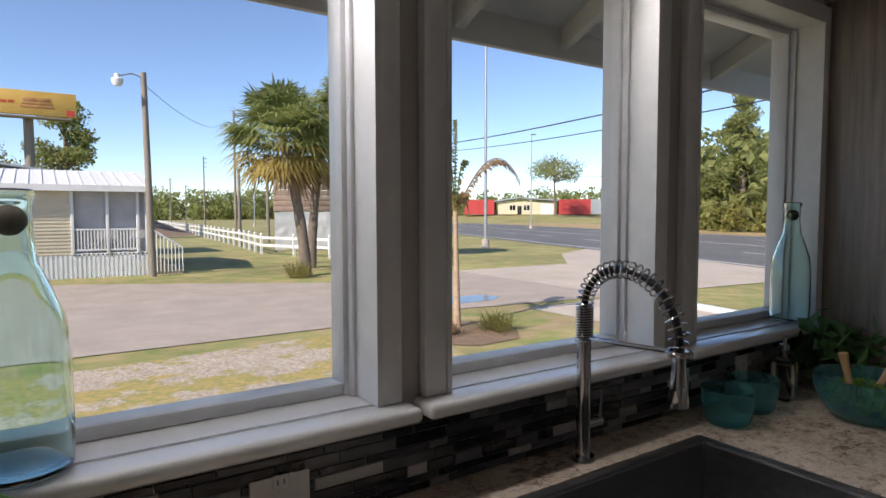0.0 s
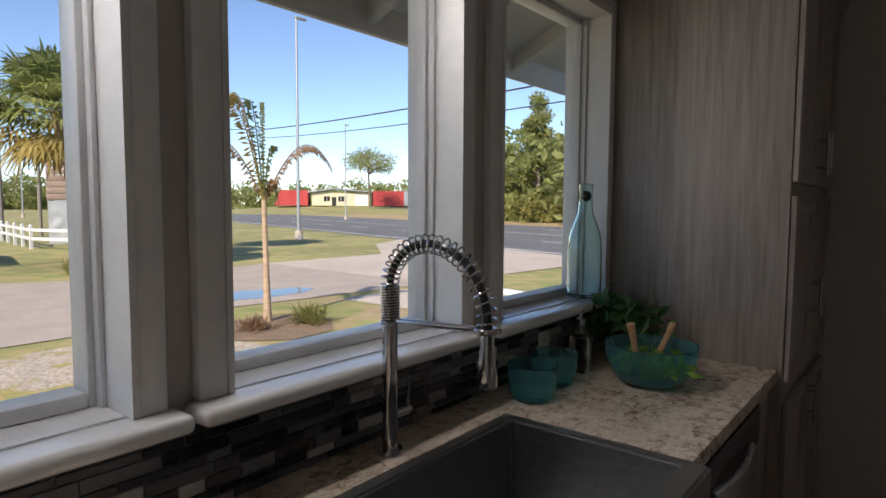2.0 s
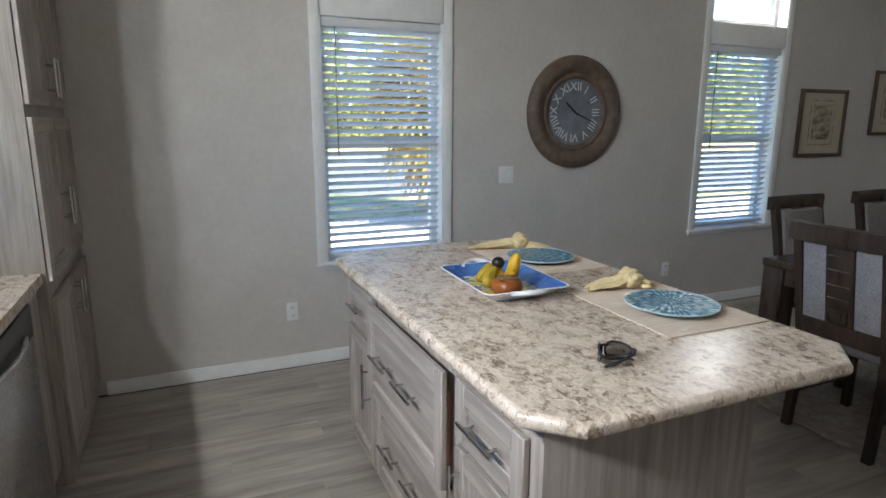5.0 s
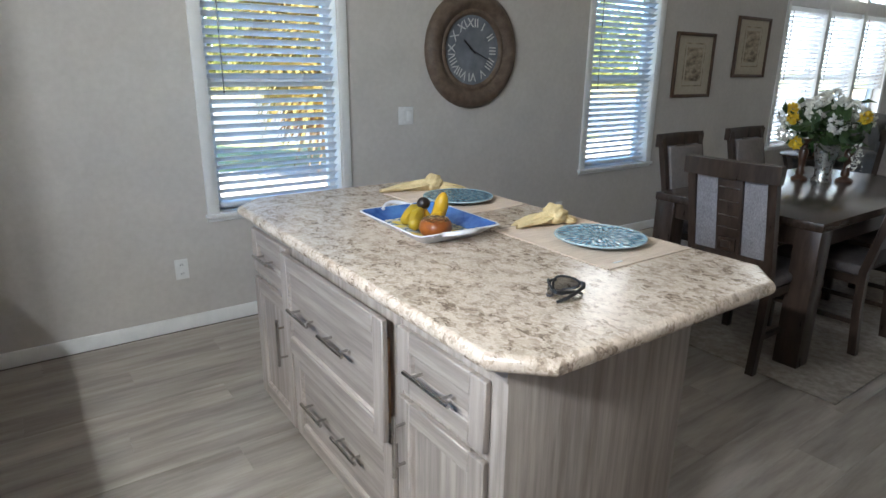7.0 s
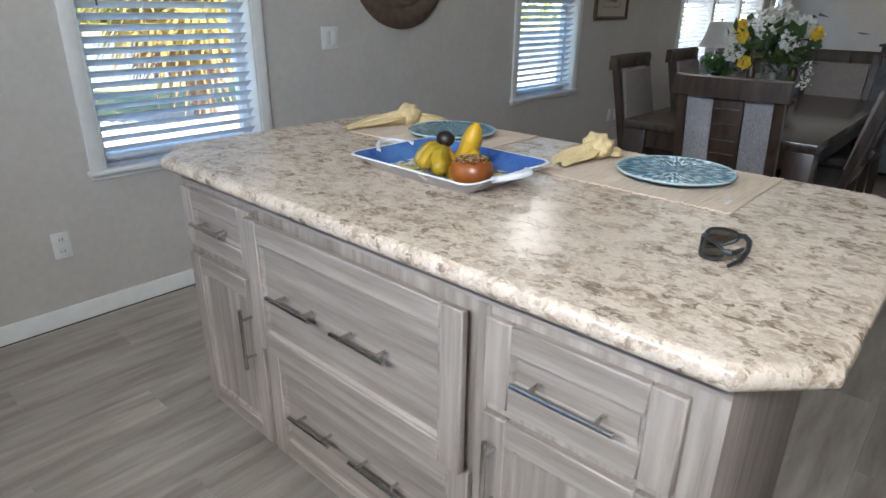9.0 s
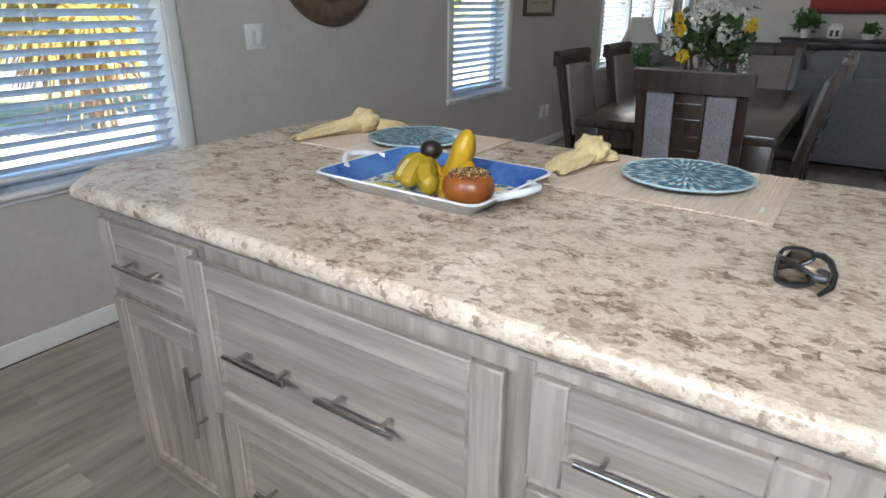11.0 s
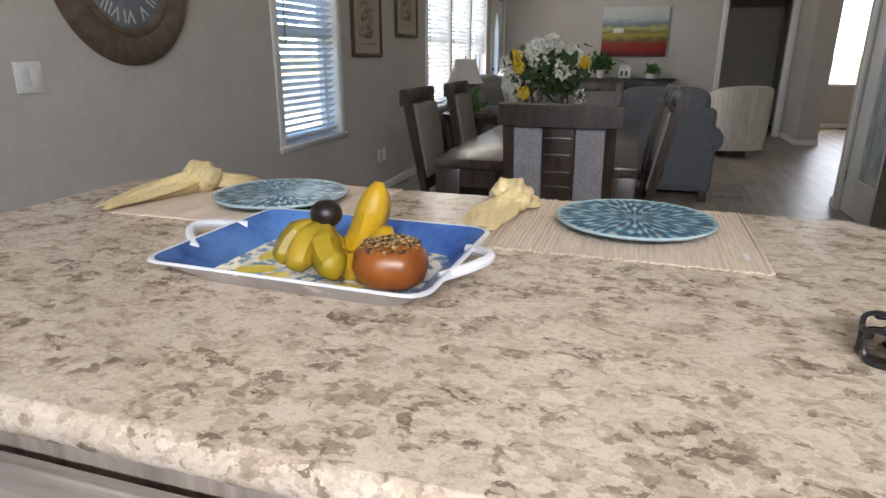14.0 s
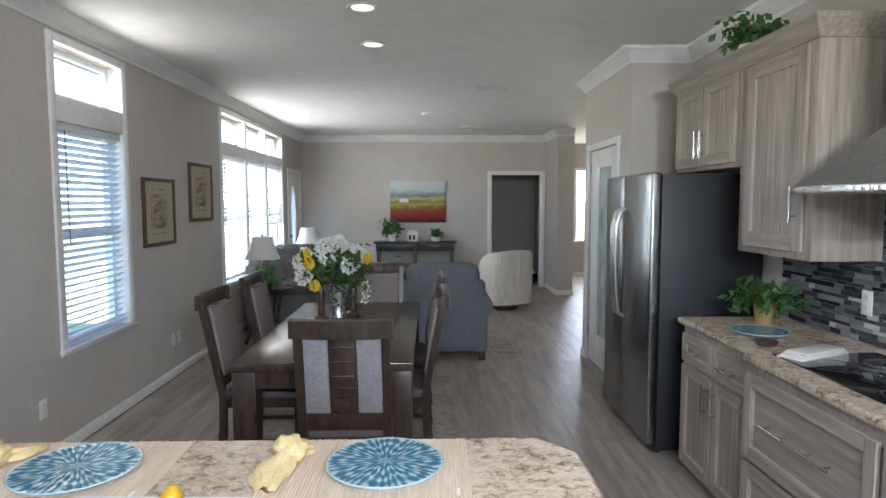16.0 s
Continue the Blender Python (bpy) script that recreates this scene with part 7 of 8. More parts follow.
def canvas_mat():
    """Painted landscape: sky, hills, green and gold fields, red poppies below."""
    m = bpy.data.materials.new("landscape_paint")
    m.use_nodes = True
    n, l = m.node_tree.nodes, m.node_tree.links
    b = n["Principled BSDF"]
    tc, sp, nz, ad = n.new("ShaderNodeTexCoord"), n.new("ShaderNodeSeparateXYZ"), n.new("ShaderNodeTexNoise"), n.new("ShaderNodeMath")
    mp = n.new("ShaderNodeMapping")
    mp.inputs["Scale"].default_value = (3.5, 1, 9)
    l.new(tc.outputs["Object"], mp.inputs["Vector"])
    l.new(mp.outputs[0], nz.inputs["Vector"])
    nz.inputs["Scale"].default_value, nz.inputs["Detail"].default_value = 1.6, 8.0
    l.new(tc.outputs["Object"], sp.inputs[0])
    sc = n.new("ShaderNodeMath")
    sc.operation = "MULTIPLY_ADD"
    sc.inputs[1].default_value, sc.inputs[2].default_value = 1 / 0.75, 0.5
    l.new(sp.outputs["Z"], sc.inputs[0])
    ad.operation = "MULTIPLY_ADD"
    ad.inputs[1].default_value = 0.22
    l.new(nz.outputs["Fac"], ad.inputs[0])
    l.new(sc.outputs[0], ad.inputs[2])
    r = n.new("ShaderNodeValToRGB")
    r.color_ramp.interpolation = "LINEAR"
    e = r.color_ramp.elements
    e[0].position, e[0].color = 0.10, (0.05, 0.015, 0.012, 1)
    e[1].position, e[1].color = 1.0, (0.55, 0.58, 0.56, 1)
    for p, c in ((0.22, (0.26, 0.018, 0.015)), (0.36, (0.30, 0.03, 0.018)), (0.45, (0.16, 0.13, 0.03)), (0.55, (0.42, 0.33, 0.06)), (0.62, (0.20, 0.20, 0.05)),
                 (0.69, (0.50, 0.44, 0.20)), (0.74, (0.16, 0.21, 0.22)), (0.83, (0.30, 0.38, 0.42)), (0.89, (0.50, 0.54, 0.52))):
        k = e.new(p)
        k.color = (*c, 1)
    l.new(ad.outputs[0], r.inputs["Fac"])
    l.new(r.outputs["Color"], b.inputs["Base Color"])
    b.inputs["Roughness"].default_value = 0.55
    bp = n.new("ShaderNodeBump")
    bp.inputs["Strength"].default_value, bp.inputs["Distance"].default_value = 0.4, 0.004
    l.new(nz.outputs["Fac"], bp.inputs["Height"])
    l.new(bp.outputs["Normal"], b.inputs["Normal"])
    return m


pt = thing("landscape_painting", (1.835, YS, 1.565), "unframed canvas of red poppy fields, hills and pale sky", "painting", rz=180)
boxpart("canvas", canvas_mat(), pt, -0.5, -0.04, -0.375, 0.5, -0.001, 0.375, 0.003)
boxpart("painted_house", POTW, pt, -0.33, -0.0415, -0.01, -0.17, -0.039, 0.055)
wb = thing("white_lantern", (1.93, -10.66, 0.865), "small white box ornament on the console table", "ornament")
boxpart("body", POTW, wb, -0.09, -0.05, 0, 0.09, 0.05, 0.16, 0.01)
boxpart("roof", POTW, wb, -0.07, -0.04, 0.16, 0.07, 0.04, 0.20, 0.015)
boxpart("panel", BLK, wb, -0.05, 0.05, 0.03, -0.01, 0.052, 0.11)
boxpart("panel", BLK, wb, 0.02, 0.05, 0.03, 0.06, 0.052, 0.11)

# ---- on the island ----
MAT = surf("woven_placemat", (0.60, 0.475, 0.37), (0.73, 0.61, 0.50), 30, 0.9, bump=0.5, stretch=(6, 0.4, 1), detail=4, big=0.08)
NAP = surf("yellow_napkin", (0.62, 0.47, 0.23), (0.72, 0.58, 0.33), 160, 0.9, bump=0.3, big=0.1)
TZ = 0.9105
for x0, x1 in ((1.525, 2.005), (2.265, 2.775)):
    pm = thing("placemat", ((x0 + x1) / 2, -1.385, TZ), "pleated pale beige woven placemat on the island", "placemat", "placemats", rng.uniform(-1.5, 1.5))
    bm = bmesh.new()
    w, h, nx = (x1 - x0) / 2, 0.19, 120
    top, bot = [], []
    for i in range(nx + 1):
        x = -w + 2 * w * i / nx
        z = 0.0022 + 0.0011 * (i % 2) + 0.0006 * rng.uniform()
        e0, e1 = -h + 0.003 * rng.normal(), h + 0.003 * rng.normal()
        top.append([bm.verts.new((x, y, z)) for y in (e0, -h * 0.33, h * 0.33, e1)])
        bot.append([bm.verts.new((x, y, 0.0)) for y in (e0, -h * 0.33, h * 0.33, e1)])
    for i in range(nx):
        for j in range(3):
            bm.faces.new((top[i][j], top[i + 1][j], top[i + 1][j + 1], top[i][j + 1]))
        for j in (0, 3):
            bm.faces.new((top[i][j], top[i + 1][j], bot[i + 1][j], bot[i][j]))
    part("weave", bm, MAT, pm, smooth=None)
    for sx in (-1, 1):
        boxpart("hem", MAT, pm, sx * (w + 0.006), -h, 0.0, sx * w, h, 0.0045, 0.001)
    boxpart("tag", PLASTIC, pm, -w + 0.02, h - 0.09, 0.0036, -w + 0.028, h - 0.055, 0.0046, 0, "small white stitched tag")


def plate_mat():
    """Teal glazed relief: petals round a rosette, pale between."""
    m = bpy.data.materials.new("teal_glazed_relief")
    m.use_nodes = True
    n, l = m.node_tree.nodes, m.node_tree.links
    b = n["Principled BSDF"]
    tc, sp = n.new("ShaderNodeTexCoord"), n.new("ShaderNodeSeparateXYZ")
    l.new(tc.outputs["Object"], sp.inputs[0])

    def mth(op, a, b2=None, c=None):
        k = n.new("ShaderNodeMath")
        k.operation = op
        for i, v in enumerate((a, b2, c)):
            if v is None:
                continue
            if isinstance(v, (int, float)):
                k.inputs[i].default_value = v
            else:
                l.new(v, k.inputs[i])
        return k.outputs[0]
    x, y = sp.outputs["X"], sp.outputs["Y"]
    ang = mth("ARCTAN2", y, x)
    rad = mth("SQRT", mth("ADD", mth("MULTIPLY", x, x), mth("MULTIPLY", y, y)))
    # inner rosette and outer fans
    ros = mth("SINE", mth("MULTIPLY", ang, 28.0))
    fans = mth("SINE", mth("ADD", mth("MULTIPLY", ang, 40.0), mth("MULTIPLY", mth("SINE", mth("MULTIPLY", ang, 8.0)), 2.0)))
    rings = mth("SINE", mth("MULTIPLY", rad, 190.0))
    outer = mth("GREATER_THAN", rad, 0.085)
    mix = mth("ADD", mth("MULTIPLY", fans, outer), mth("MULTIPLY", ros, mth("SUBTRACT", 1.0, outer)))
    scal = mth("SINE", mth("ADD", mth("MULTIPLY", rad, 150.0), mth("MULTIPLY", mth("SINE", mth("MULTIPLY", ang, 8.0)), 1.6)))
    pat = mth("ADD", mth("MULTIPLY", mix, 0.34), mth("ADD", mth("MULTIPLY", scal, 0.3), mth("MULTIPLY", rings, 0.1)))
    fac = mth("ADD", pat, 0.5)
    r = n.new("ShaderNodeValToRGB")
    e = r.color_ramp.elements
    e[0].position, e[0].color = 0.30, (0.025, 0.12, 0.21, 1)
    e[1].position, e[1].color = 0.95, (0.36, 0.50, 0.52, 1)
    k = e.new(0.55)
    k.color = (0.07, 0.24, 0.35, 1)
    l.new(fac, r.inputs["Fac"])
    l.new(r.outputs["Color"], b.inputs["Base Color"])
    b.inputs["Roughness"].default_value = 0.16
    bp = n.new("ShaderNodeBump")
    bp.inputs["Strength"].default_value, bp.inputs["Distance"].default_value = 0.5, 0.003
    l.new(fac, bp.inputs["Height"])
    l.new(bp.outputs["Normal"], b.inputs["Normal"])
    return m


PLM = plate_mat()
PLB = surf("pale_blue_glaze", (0.34, 0.47, 0.52), (0.42, 0.55, 0.60), 30, 0.2)


def dinner_plate(at, r, rz, label):
    p = thing("dinner_plate", at, label, "plate", "dinner plates", rz)
    bm = bmesh.new()
    k = r / 0.143
    lathe(bm, [(0, 0.006), (0.08 * k, 0.006), (0.09 * k, 0.009), (0.10 * k, 0.014), (0.14 * k, 0.021)], 56)
    part("glazed_top", bm, PLM, p, "teal petal-patterned glaze", smooth=60)
    bm = bmesh.new()
    prof = [(0.14 * k, 0.0208), (0.143 * k, 0.0215)]
    K = 112
    lathe(bm, [(0.055 * k, 0.0), (0.085 * k, 0.0), (0.105 * k, 0.009), (0.1425 * k, 0.0165), (0.1445 * k, 0.0195), (0.1425 * k, 0.0222), (0.1395 * k, 0.0212), (0.10 * k, 0.0125), (0.085 * k, 0.004), (0.055 * k, 0.004), (0.055 * k, 0.0)], K, cap=False)
    for v in bm.verts:
        rr = math.hypot(v.co.x, v.co.y)
        if rr > 0.135 * k:
            a = math.atan2(v.co.y, v.co.x)
            f = 1 + 0.006 * math.cos(56 * a)
            v.co.x *= f
            v.co.y *= f
    part("rim", bm, PLB, p, "pale blue beaded rim", smooth=60)
    return p


dinner_plate((1.725, -1.39, TZ + 0.0035), 0.143, 10, "round teal patterned plate with a beaded rim on its placemat")
dinner_plate((2.47, -1.38, TZ + 0.0035), 0.143, 40, "round teal patterned plate with a beaded rim on its placemat")
dinner_plate((-0.02, -2.86, 0.911), 0.13, 0, "teal patterned plate on the worktop beside the cooktop")


def napkin(at, rz, label, flare, tail):
    """A cloth drawn through a knot: a long folded end tapering to a point, the knot, a shorter tail."""
    nk = thing("napkin", at, label, "napkin", "napkins", rz)
    for nm, ln, wide, sg, hgt in (("flare", flare, 0.026, 1, 0.042), ("tail", tail, 0.018, -1, 0.034)):
        bm = bmesh.new()
        R, C = 22, 40
        rings = []
        for i in range(R + 1):
            f = i / R
            w = 0.012 + wide * math.sin(math.pi * min(1, f * 0.86 + 0.06)) ** 0.8
            th = (hgt * (1 - f) ** 0.8 + 0.006) * 0.5
            bend = 0.02 * math.sin(f * 2.6) * sg
            ring_ = []
            for j in range(C):
                a = 2 * math.pi * j / C
                fold = 1 + 0.20 * math.sin(4 * a + 2 * f + sg) + 0.11 * math.sin(9 * a - 4 * f) + 0.05 * math.sin(15 * a + 7 * f)
                z = 0.004 + th + math.sin(a) * th * fold
                ring_.append(bm.verts.new((math.cos(a) * w * fold + bend, sg * (0.018 + ln * f + 0.010 * math.sin(3 * a + 1) * f), max(0.0, z))))
            rings.append(ring_)
        for u, v in zip(rings, rings[1:]):
            for j in range(C):
                bm.faces.new((u[j], u[(j + 1) % C], v[(j + 1) % C], v[j]))
        bm.faces.new(rings[0])
        bm.faces.new(rings[-1])
        part(nm, bm, NAP, nk, smooth=60)
    bm = bmesh.new()
    bmesh.ops.create_uvsphere(bm, u_segments=40, v_segments=24, radius=1.0)
    for v in bm.verts:
        q = v.co.copy()
        s = 1 + 0.09 * math.sin(7 * q.x + 5 * q.z + 2 * q.y) + 0.05 * math.sin(14 * q.x - 6 * q.z) + 0.14 * noise.noise(q * 1.9)
        v.co = Vector((q.x * 0.043 * s, q.y * 0.036 * s, 0.036 + q.z * 0.036 * s))
    part("knot", bm, NAP, nk, smooth=75)
    return nk


napkin((1.965, -1.43, TZ + 0.003), -4, "pale yellow cloth napkin tied in a knot on its placemat", 0.14, 0.06)
napkin((2.70, -1.415, TZ + 0.003), -15, "pale yellow cloth napkin tied in a knot on its placemat", 0.22, 0.12)

# serving tray
TRAYW = surf("white_melamine", (0.66, 0.67, 0.72), (0.74, 0.75, 0.79), 20, 0.25)
TRAYB = surf("cobalt_glaze", (0.015, 0.055, 0.24), (0.09, 0.21, 0.50), 9, 0.22, detail=5, big=0.3)
TRAYF = surf("lemon_pattern", (0.10, 0.17, 0.28), (0.68, 0.66, 0.55), 42, 0.25, detail=4, spread=(0.44, 0.52))
LEMON = surf("painted_lemon", (0.62, 0.46, 0.03), (0.72, 0.60, 0.08), 20, 0.3)
ty = thing("serving_tray", (2.165, -1.022, TZ), "blue rectangular serving tray with white handles and a lemon pattern", "tray", rz=-2)
def frame_ring(bm, steps):
    rings = []
    for hx, hy, z in steps:
        ring_ = []
        rr = 0.03
        for cx, cy, a0 in ((hx - rr, hy - rr, 0), (-hx + rr, hy - rr, 90), (-hx + rr, -hy + rr, 180), (hx - rr, -hy + rr, 270)):
            for k in range(5):
                a = radians(a0 + 90 * k / 4)
                ring_.append(bm.verts.new((cx + rr * math.cos(a), cy + rr * math.sin(a), z)))
        rings.append(ring_)
    for u, v in zip(rings, rings[1:]):
        for i in range(len(u)):
            bm.faces.new((u[i], u[(i + 1) % len(u)], v[(i + 1) % len(u)], v[i]))
    return rings
bm = bmesh.new()
rg = frame_ring(bm, [(0.160, 0.105, 0.0), (0.208, 0.155, 0.040), (0.213, 0.160, 0.041), (0.213, 0.160, 0.038), (0.165, 0.11, 0.0)][:2] + [(0.2135, 0.1605, 0.0405), (0.2105, 0.1575, 0.0435), (0.2065, 0.1535, 0.0425)])
bm.faces.new(rg[0][::-1])
part("shell", bm, TRAYW, ty, smooth=50)
bm = bmesh.new()
frame_ring(bm, [(0.2065, 0.1535, 0.0425), (0.162, 0.107, 0.0055)])
part("glazed_side", bm, TRAYB, ty, "cobalt blue glaze", smooth=50)
bm = bmesh.new()
rg = frame_ring(bm, [(0.162, 0.107, 0.0055), (0.161, 0.106, 0.005)])
bm.faces.new(rg[1])
part("patterned_base", bm, TRAYF, ty)
for x, y, a in ((0.10, 0.05, 20), (0.06, 0.075, 60), (-0.06, 0.08, 10), (0.115, -0.02, 80), (-0.10, -0.06, 30)):
    bm = bmesh.new()
    bmesh.ops.create_uvsphere(bm, u_segments=16, v_segments=8, radius=1.0)
    bmesh.ops.scale(bm, verts=bm.verts, vec=(0.032, 0.018, 0.0012))
    bmesh.ops.transform(bm, verts=bm.verts, matrix=pose(x, y, 0.0056, 0, 0, a))
    part("painted_lemon", bm, LEMON, ty)
for sg in (-1, 1):
    bm = bmesh.new()
    tube(bm, [(sg * (0.198 + 0.05 * math.sin(math.pi * k / 12)), -0.065 + 0.13 * k / 12, 0.034 + 0.012 * math.sin(math.pi * k / 12)) for k in range(13)], 0.0075, 8)
    part("handle", bm, TRAYW, ty, "white loop handle")

# bananas
BAN = surf("banana_skin", (0.50, 0.28, 0.010), (0.64, 0.39, 0.018), 9, 0.45, detail=3, big=0.15)
BANG = surf("banana_green", (0.32, 0.23, 0.015), (0.48, 0.31, 0.018), 9, 0.45, detail=3, big=0.2)
STEM = surf("banana_stem", (0.010, 0.006, 0.005), (0.02, 0.012, 0.010), 30, 0.4)
bn = thing("banana_bunch", (2.160, -1.005, TZ + 0.006), "bunch of yellow bananas with a dark stem on the tray", "bananas")


def banana(ctrl, mat, rmax=0.0185):
    a, b, c, d = [Vector(p) for p in ctrl]
    pts, rad = [], []
    for k in range(23):
        f = k / 22
        p = a * (1 - f) ** 3 + b * 3 * f * (1 - f) ** 2 + c * 3 * f * f * (1 - f) + d * f ** 3
        pts.append(p)
        rad.append(rmax * max(0.16, min(1.0, 0.30 + 1.9 * f ** 1.2, (9.0 * (1 - f)) ** 0.5 * 0.72 + 0.26)))
    bm = bmesh.new()
    tube(bm, pts, rad, 6)
    bmesh.ops.subdivide_edges(bm, edges=[e for e in bm.edges], cuts=1, smooth=0.6)
    o = part("banana", bm, mat, bn, smooth=60)
    return o


S = (0.0, 0.0, 0.072)
banana((S, (-0.012, -0.03, -0.012), (-0.052, -0.02, 0.02), (-0.070, -0.035, 0.130)), BAN, 0.0255)
banana((S, (-0.012, 0.02, -0.004), (-0.075, 0.03, 0.0), (-0.095, -0.01, 0.072)), BAN, 0.0225)
banana((S, (0.03, 0.012, 0.07), (0.052, 0.03, 0.05), (0.050, 0.04, 0.016)), BANG, 0.0205)
banana((S, (0.008, 0.02, 0.07), (0.018, 0.055, 0.05), (0.016, 0.064, 0.016)), BANG, 0.0205)
banana((S, (-0.008, 0.02, 0.066), (-0.015, 0.055, 0.03), (-0.052, 0.064, 0.026)), BANG, 0.0235)
bm = bmesh.new()
bmesh.ops.create_uvsphere(bm, u_segments=14, v_segments=10, radius=1.0)
for v in bm.verts:
    v.co = Vector((v.co.x * 0.024, v.co.y * 0.023, 0.086 + v.co.z * 0.021))
part("stem", bm, STEM, bn, "dark wrapped stem end")
# seeded bun
BUNM = surf("baked_crust", (0.24, 0.06, 0.010), (0.40, 0.125, 0.022), 10, 0.35, detail=4, big=0.2)
SEED = surf("seeds", (0.035, 0.02, 0.012), (0.50, 0.34, 0.15), 160, 0.7, spread=(0.46, 0.54))
bg = thing("seeded_bun", (2.050, -0.980, TZ + 0.006), "glossy brown seeded bun on the tray", "bread")
bm = bmesh.new()
lathe(bm, [(0, 0.0), (0.035, 0.0), (0.048, 0.010), (0.054, 0.028), (0.050, 0.047), (0.036, 0.060), (0.018, 0.064), (0, 0.063)], 28)
for v in bm.verts:
    a = math.atan2(v.co.y, v.co.x)
    f = 1 - 0.09 * max(0, math.cos((a - 1.9) * 1.0)) ** 30 + 0.02 * math.sin(3 * a)
    v.co.x *= f
    v.co.y *= f
part("crust", bm, BUNM, bg, smooth=70)
pts = []
for k in range(620):
    a, q = rng.uniform(0, 2 * math.pi), rng.uniform(0, 1) ** 0.6
    r_ = 0.044 * q
    pts.append((r_ * math.cos(a), r_ * math.sin(a), 0.0660 - 2.5 * r_ * r_ - 1200 * r_ ** 4))
o = tagged(new("seed_topping", leaf_mesh("seed_topping", np.array(pts), 0.0062, SEED, 0.6)), "", "", "", "stuff")
o.parent = bg

# sunglasses
LENS = glassy("dark_lens", (0.07, 0.07, 0.065), 0.02, 1.3)
sg_ = thing("sunglasses", (1.462, -0.94, TZ), "black wraparound sunglasses lying folded on the island", "sunglasses", rz=-86)


def wrap(a, z):
    """A point on the curved front: a in degrees from the nose, z the height."""
    t = radians(a)
    return Vector((0.066 * math.sin(t), 0.03 - 0.062 * (1 - math.cos(t)) * 1.5, z))


for sx in (-1, 1):
    outline = []
    for k in range(29):
        q = 2 * math.pi * k / 28
        u = math.copysign(abs(math.cos(q)) ** 0.75, math.cos(q))
        v = math.copysign(abs(math.sin(q)) ** 0.8, math.sin(q))
        outline.append((sx * (36 + 30 * u), 0.0265 + (0.0205 - 0.006 * u) * v + 0.003 * u))
    bm = bmesh.new()
    tube(bm, [wrap(a, z) for a, z in outline], 0.0036, 8)
    part("rim", bm, BLACKP, sg_)
    bm = bmesh.new()
    mid = bm.verts.new(wrap(sx * 36, 0.0265) + Vector((0, 0.002, 0)))
    vs = [bm.verts.new(wrap(a, z)) for a, z in outline[:-1]]
    for k in range(28):
        bm.faces.new((mid, vs[k], vs[(k + 1) % 28]))
    part("lens", bm, LENS, sg_, smooth=80)
    bm = bmesh.new()
    e = wrap(sx * 66, 0.034)
    tube(bm, [e, e + Vector((sx * 0.001, -0.012, 0)), Vector((sx * 0.045, e.y - 0.021 - 0.004 * sx, 0.030)), Vector((sx * 0.0, e.y - 0.026 - 0.006 * sx, 0.024)),
              Vector((-sx * 0.036, e.y - 0.022 - 0.006 * sx, 0.014)), Vector((-sx * 0.058, e.y - 0.012, 0.005))], [0.0055, 0.0065, 0.006, 0.005, 0.0055, 0.004], 8)
    part("temple", bm, BLACKP, sg_)
bm = bmesh.new()
tube(bm, [wrap(a, 0.036 + 0.003 * math.cos(radians(a * 6))) for a in (-14, -7, 0, 7, 14)], 0.0042, 8)
part("bridge", bm, BLACKP, sg_)
sg_.scale = (0.8, 0.85, 0.85)

# ---- on the dining table ----
SILV = surf("silver_vase", (0.42, 0.42, 0.41), (0.62, 0.62, 0.60), 40, 0.28, metal=0.9, bump=0.4)
PETW = surf("white_petal", (0.66, 0.66, 0.60), (0.78, 0.78, 0.73), 20, 0.7)
PETY = surf("yellow_petal", (0.70, 0.45, 0.02), (0.82, 0.60, 0.05), 20, 0.6)
FLEAF = surf("bouquet_leaf", (0.022, 0.05, 0.018), (0.06, 0.105, 0.03), 12, 0.55, detail=3, big=0.2)
vz = thing("flower_vase", (2.26, -4.16, 0.76), "silver vase of white hydrangeas, yellow flowers and dark leaves", "vase")
bm = bmesh.new()
lathe(bm, [(0, 0), (0.06, 0), (0.062, 0.01), (0.05, 0.03), (0.05, 0.09), (0.066, 0.18), (0.078, 0.235), (0.074, 0.235), (0.06, 0.18), (0.045, 0.09), (0, 0.06)], 24)
part("vase", bm, SILV, vz, smooth=50)
bm = bmesh.new()
heads = [(-0.02, 0.10, 0.52), (0.16, 0.05, 0.44), (-0.14, 0.06, 0.45), (0.22, 0.10, 0.30), (0.05, 0.12, 0.44), (-0.06, 0.0, 0.47), (0.24, 0.08, 0.40), (-0.10, 0.14, 0.38), (0.10, -0.06, 0.50), (-0.17, -0.02, 0.40)]
for p in heads:
    tube(bm, [(0, 0, 0.2), (p[0] * 0.4, p[1] * 0.4, 0.32), p], 0.0035, 5)
part("stem", bm, FLEAF, vz)
for p in heads:
    c = np.array(p)
    d = rng.normal(size=(150, 3))
    d /= np.linalg.norm(d, axis=1)[:, None]
    o = new("hydrangea", leaf_mesh("hydrangea", c + d * (0.062 * rng.uniform(0.75, 1.05, size=(150, 1))), 0.032, PETW))
    o.parent = vz
for p in ((0.20, 0.12, 0.45), (0.17, 0.14, 0.39), (-0.21, 0.08, 0.42), (0.14, 0.13, 0.24)):
    c = np.array(p)
    d = rng.normal(size=(70, 3))
    d /= np.linalg.norm(d, axis=1)[:, None]
    o = new("yellow_flower", leaf_mesh("yellow_flower", c + d * 0.032, 0.036, PETY))
    o.parent = vz
d = rng.normal(size=(190, 3)) * (0.11, 0.09, 0.075) + (0, 0.03, 0.36)
o = new("leaves", leaf_mesh("leaves", d, 0.10, FLEAF))
o.parent = vz
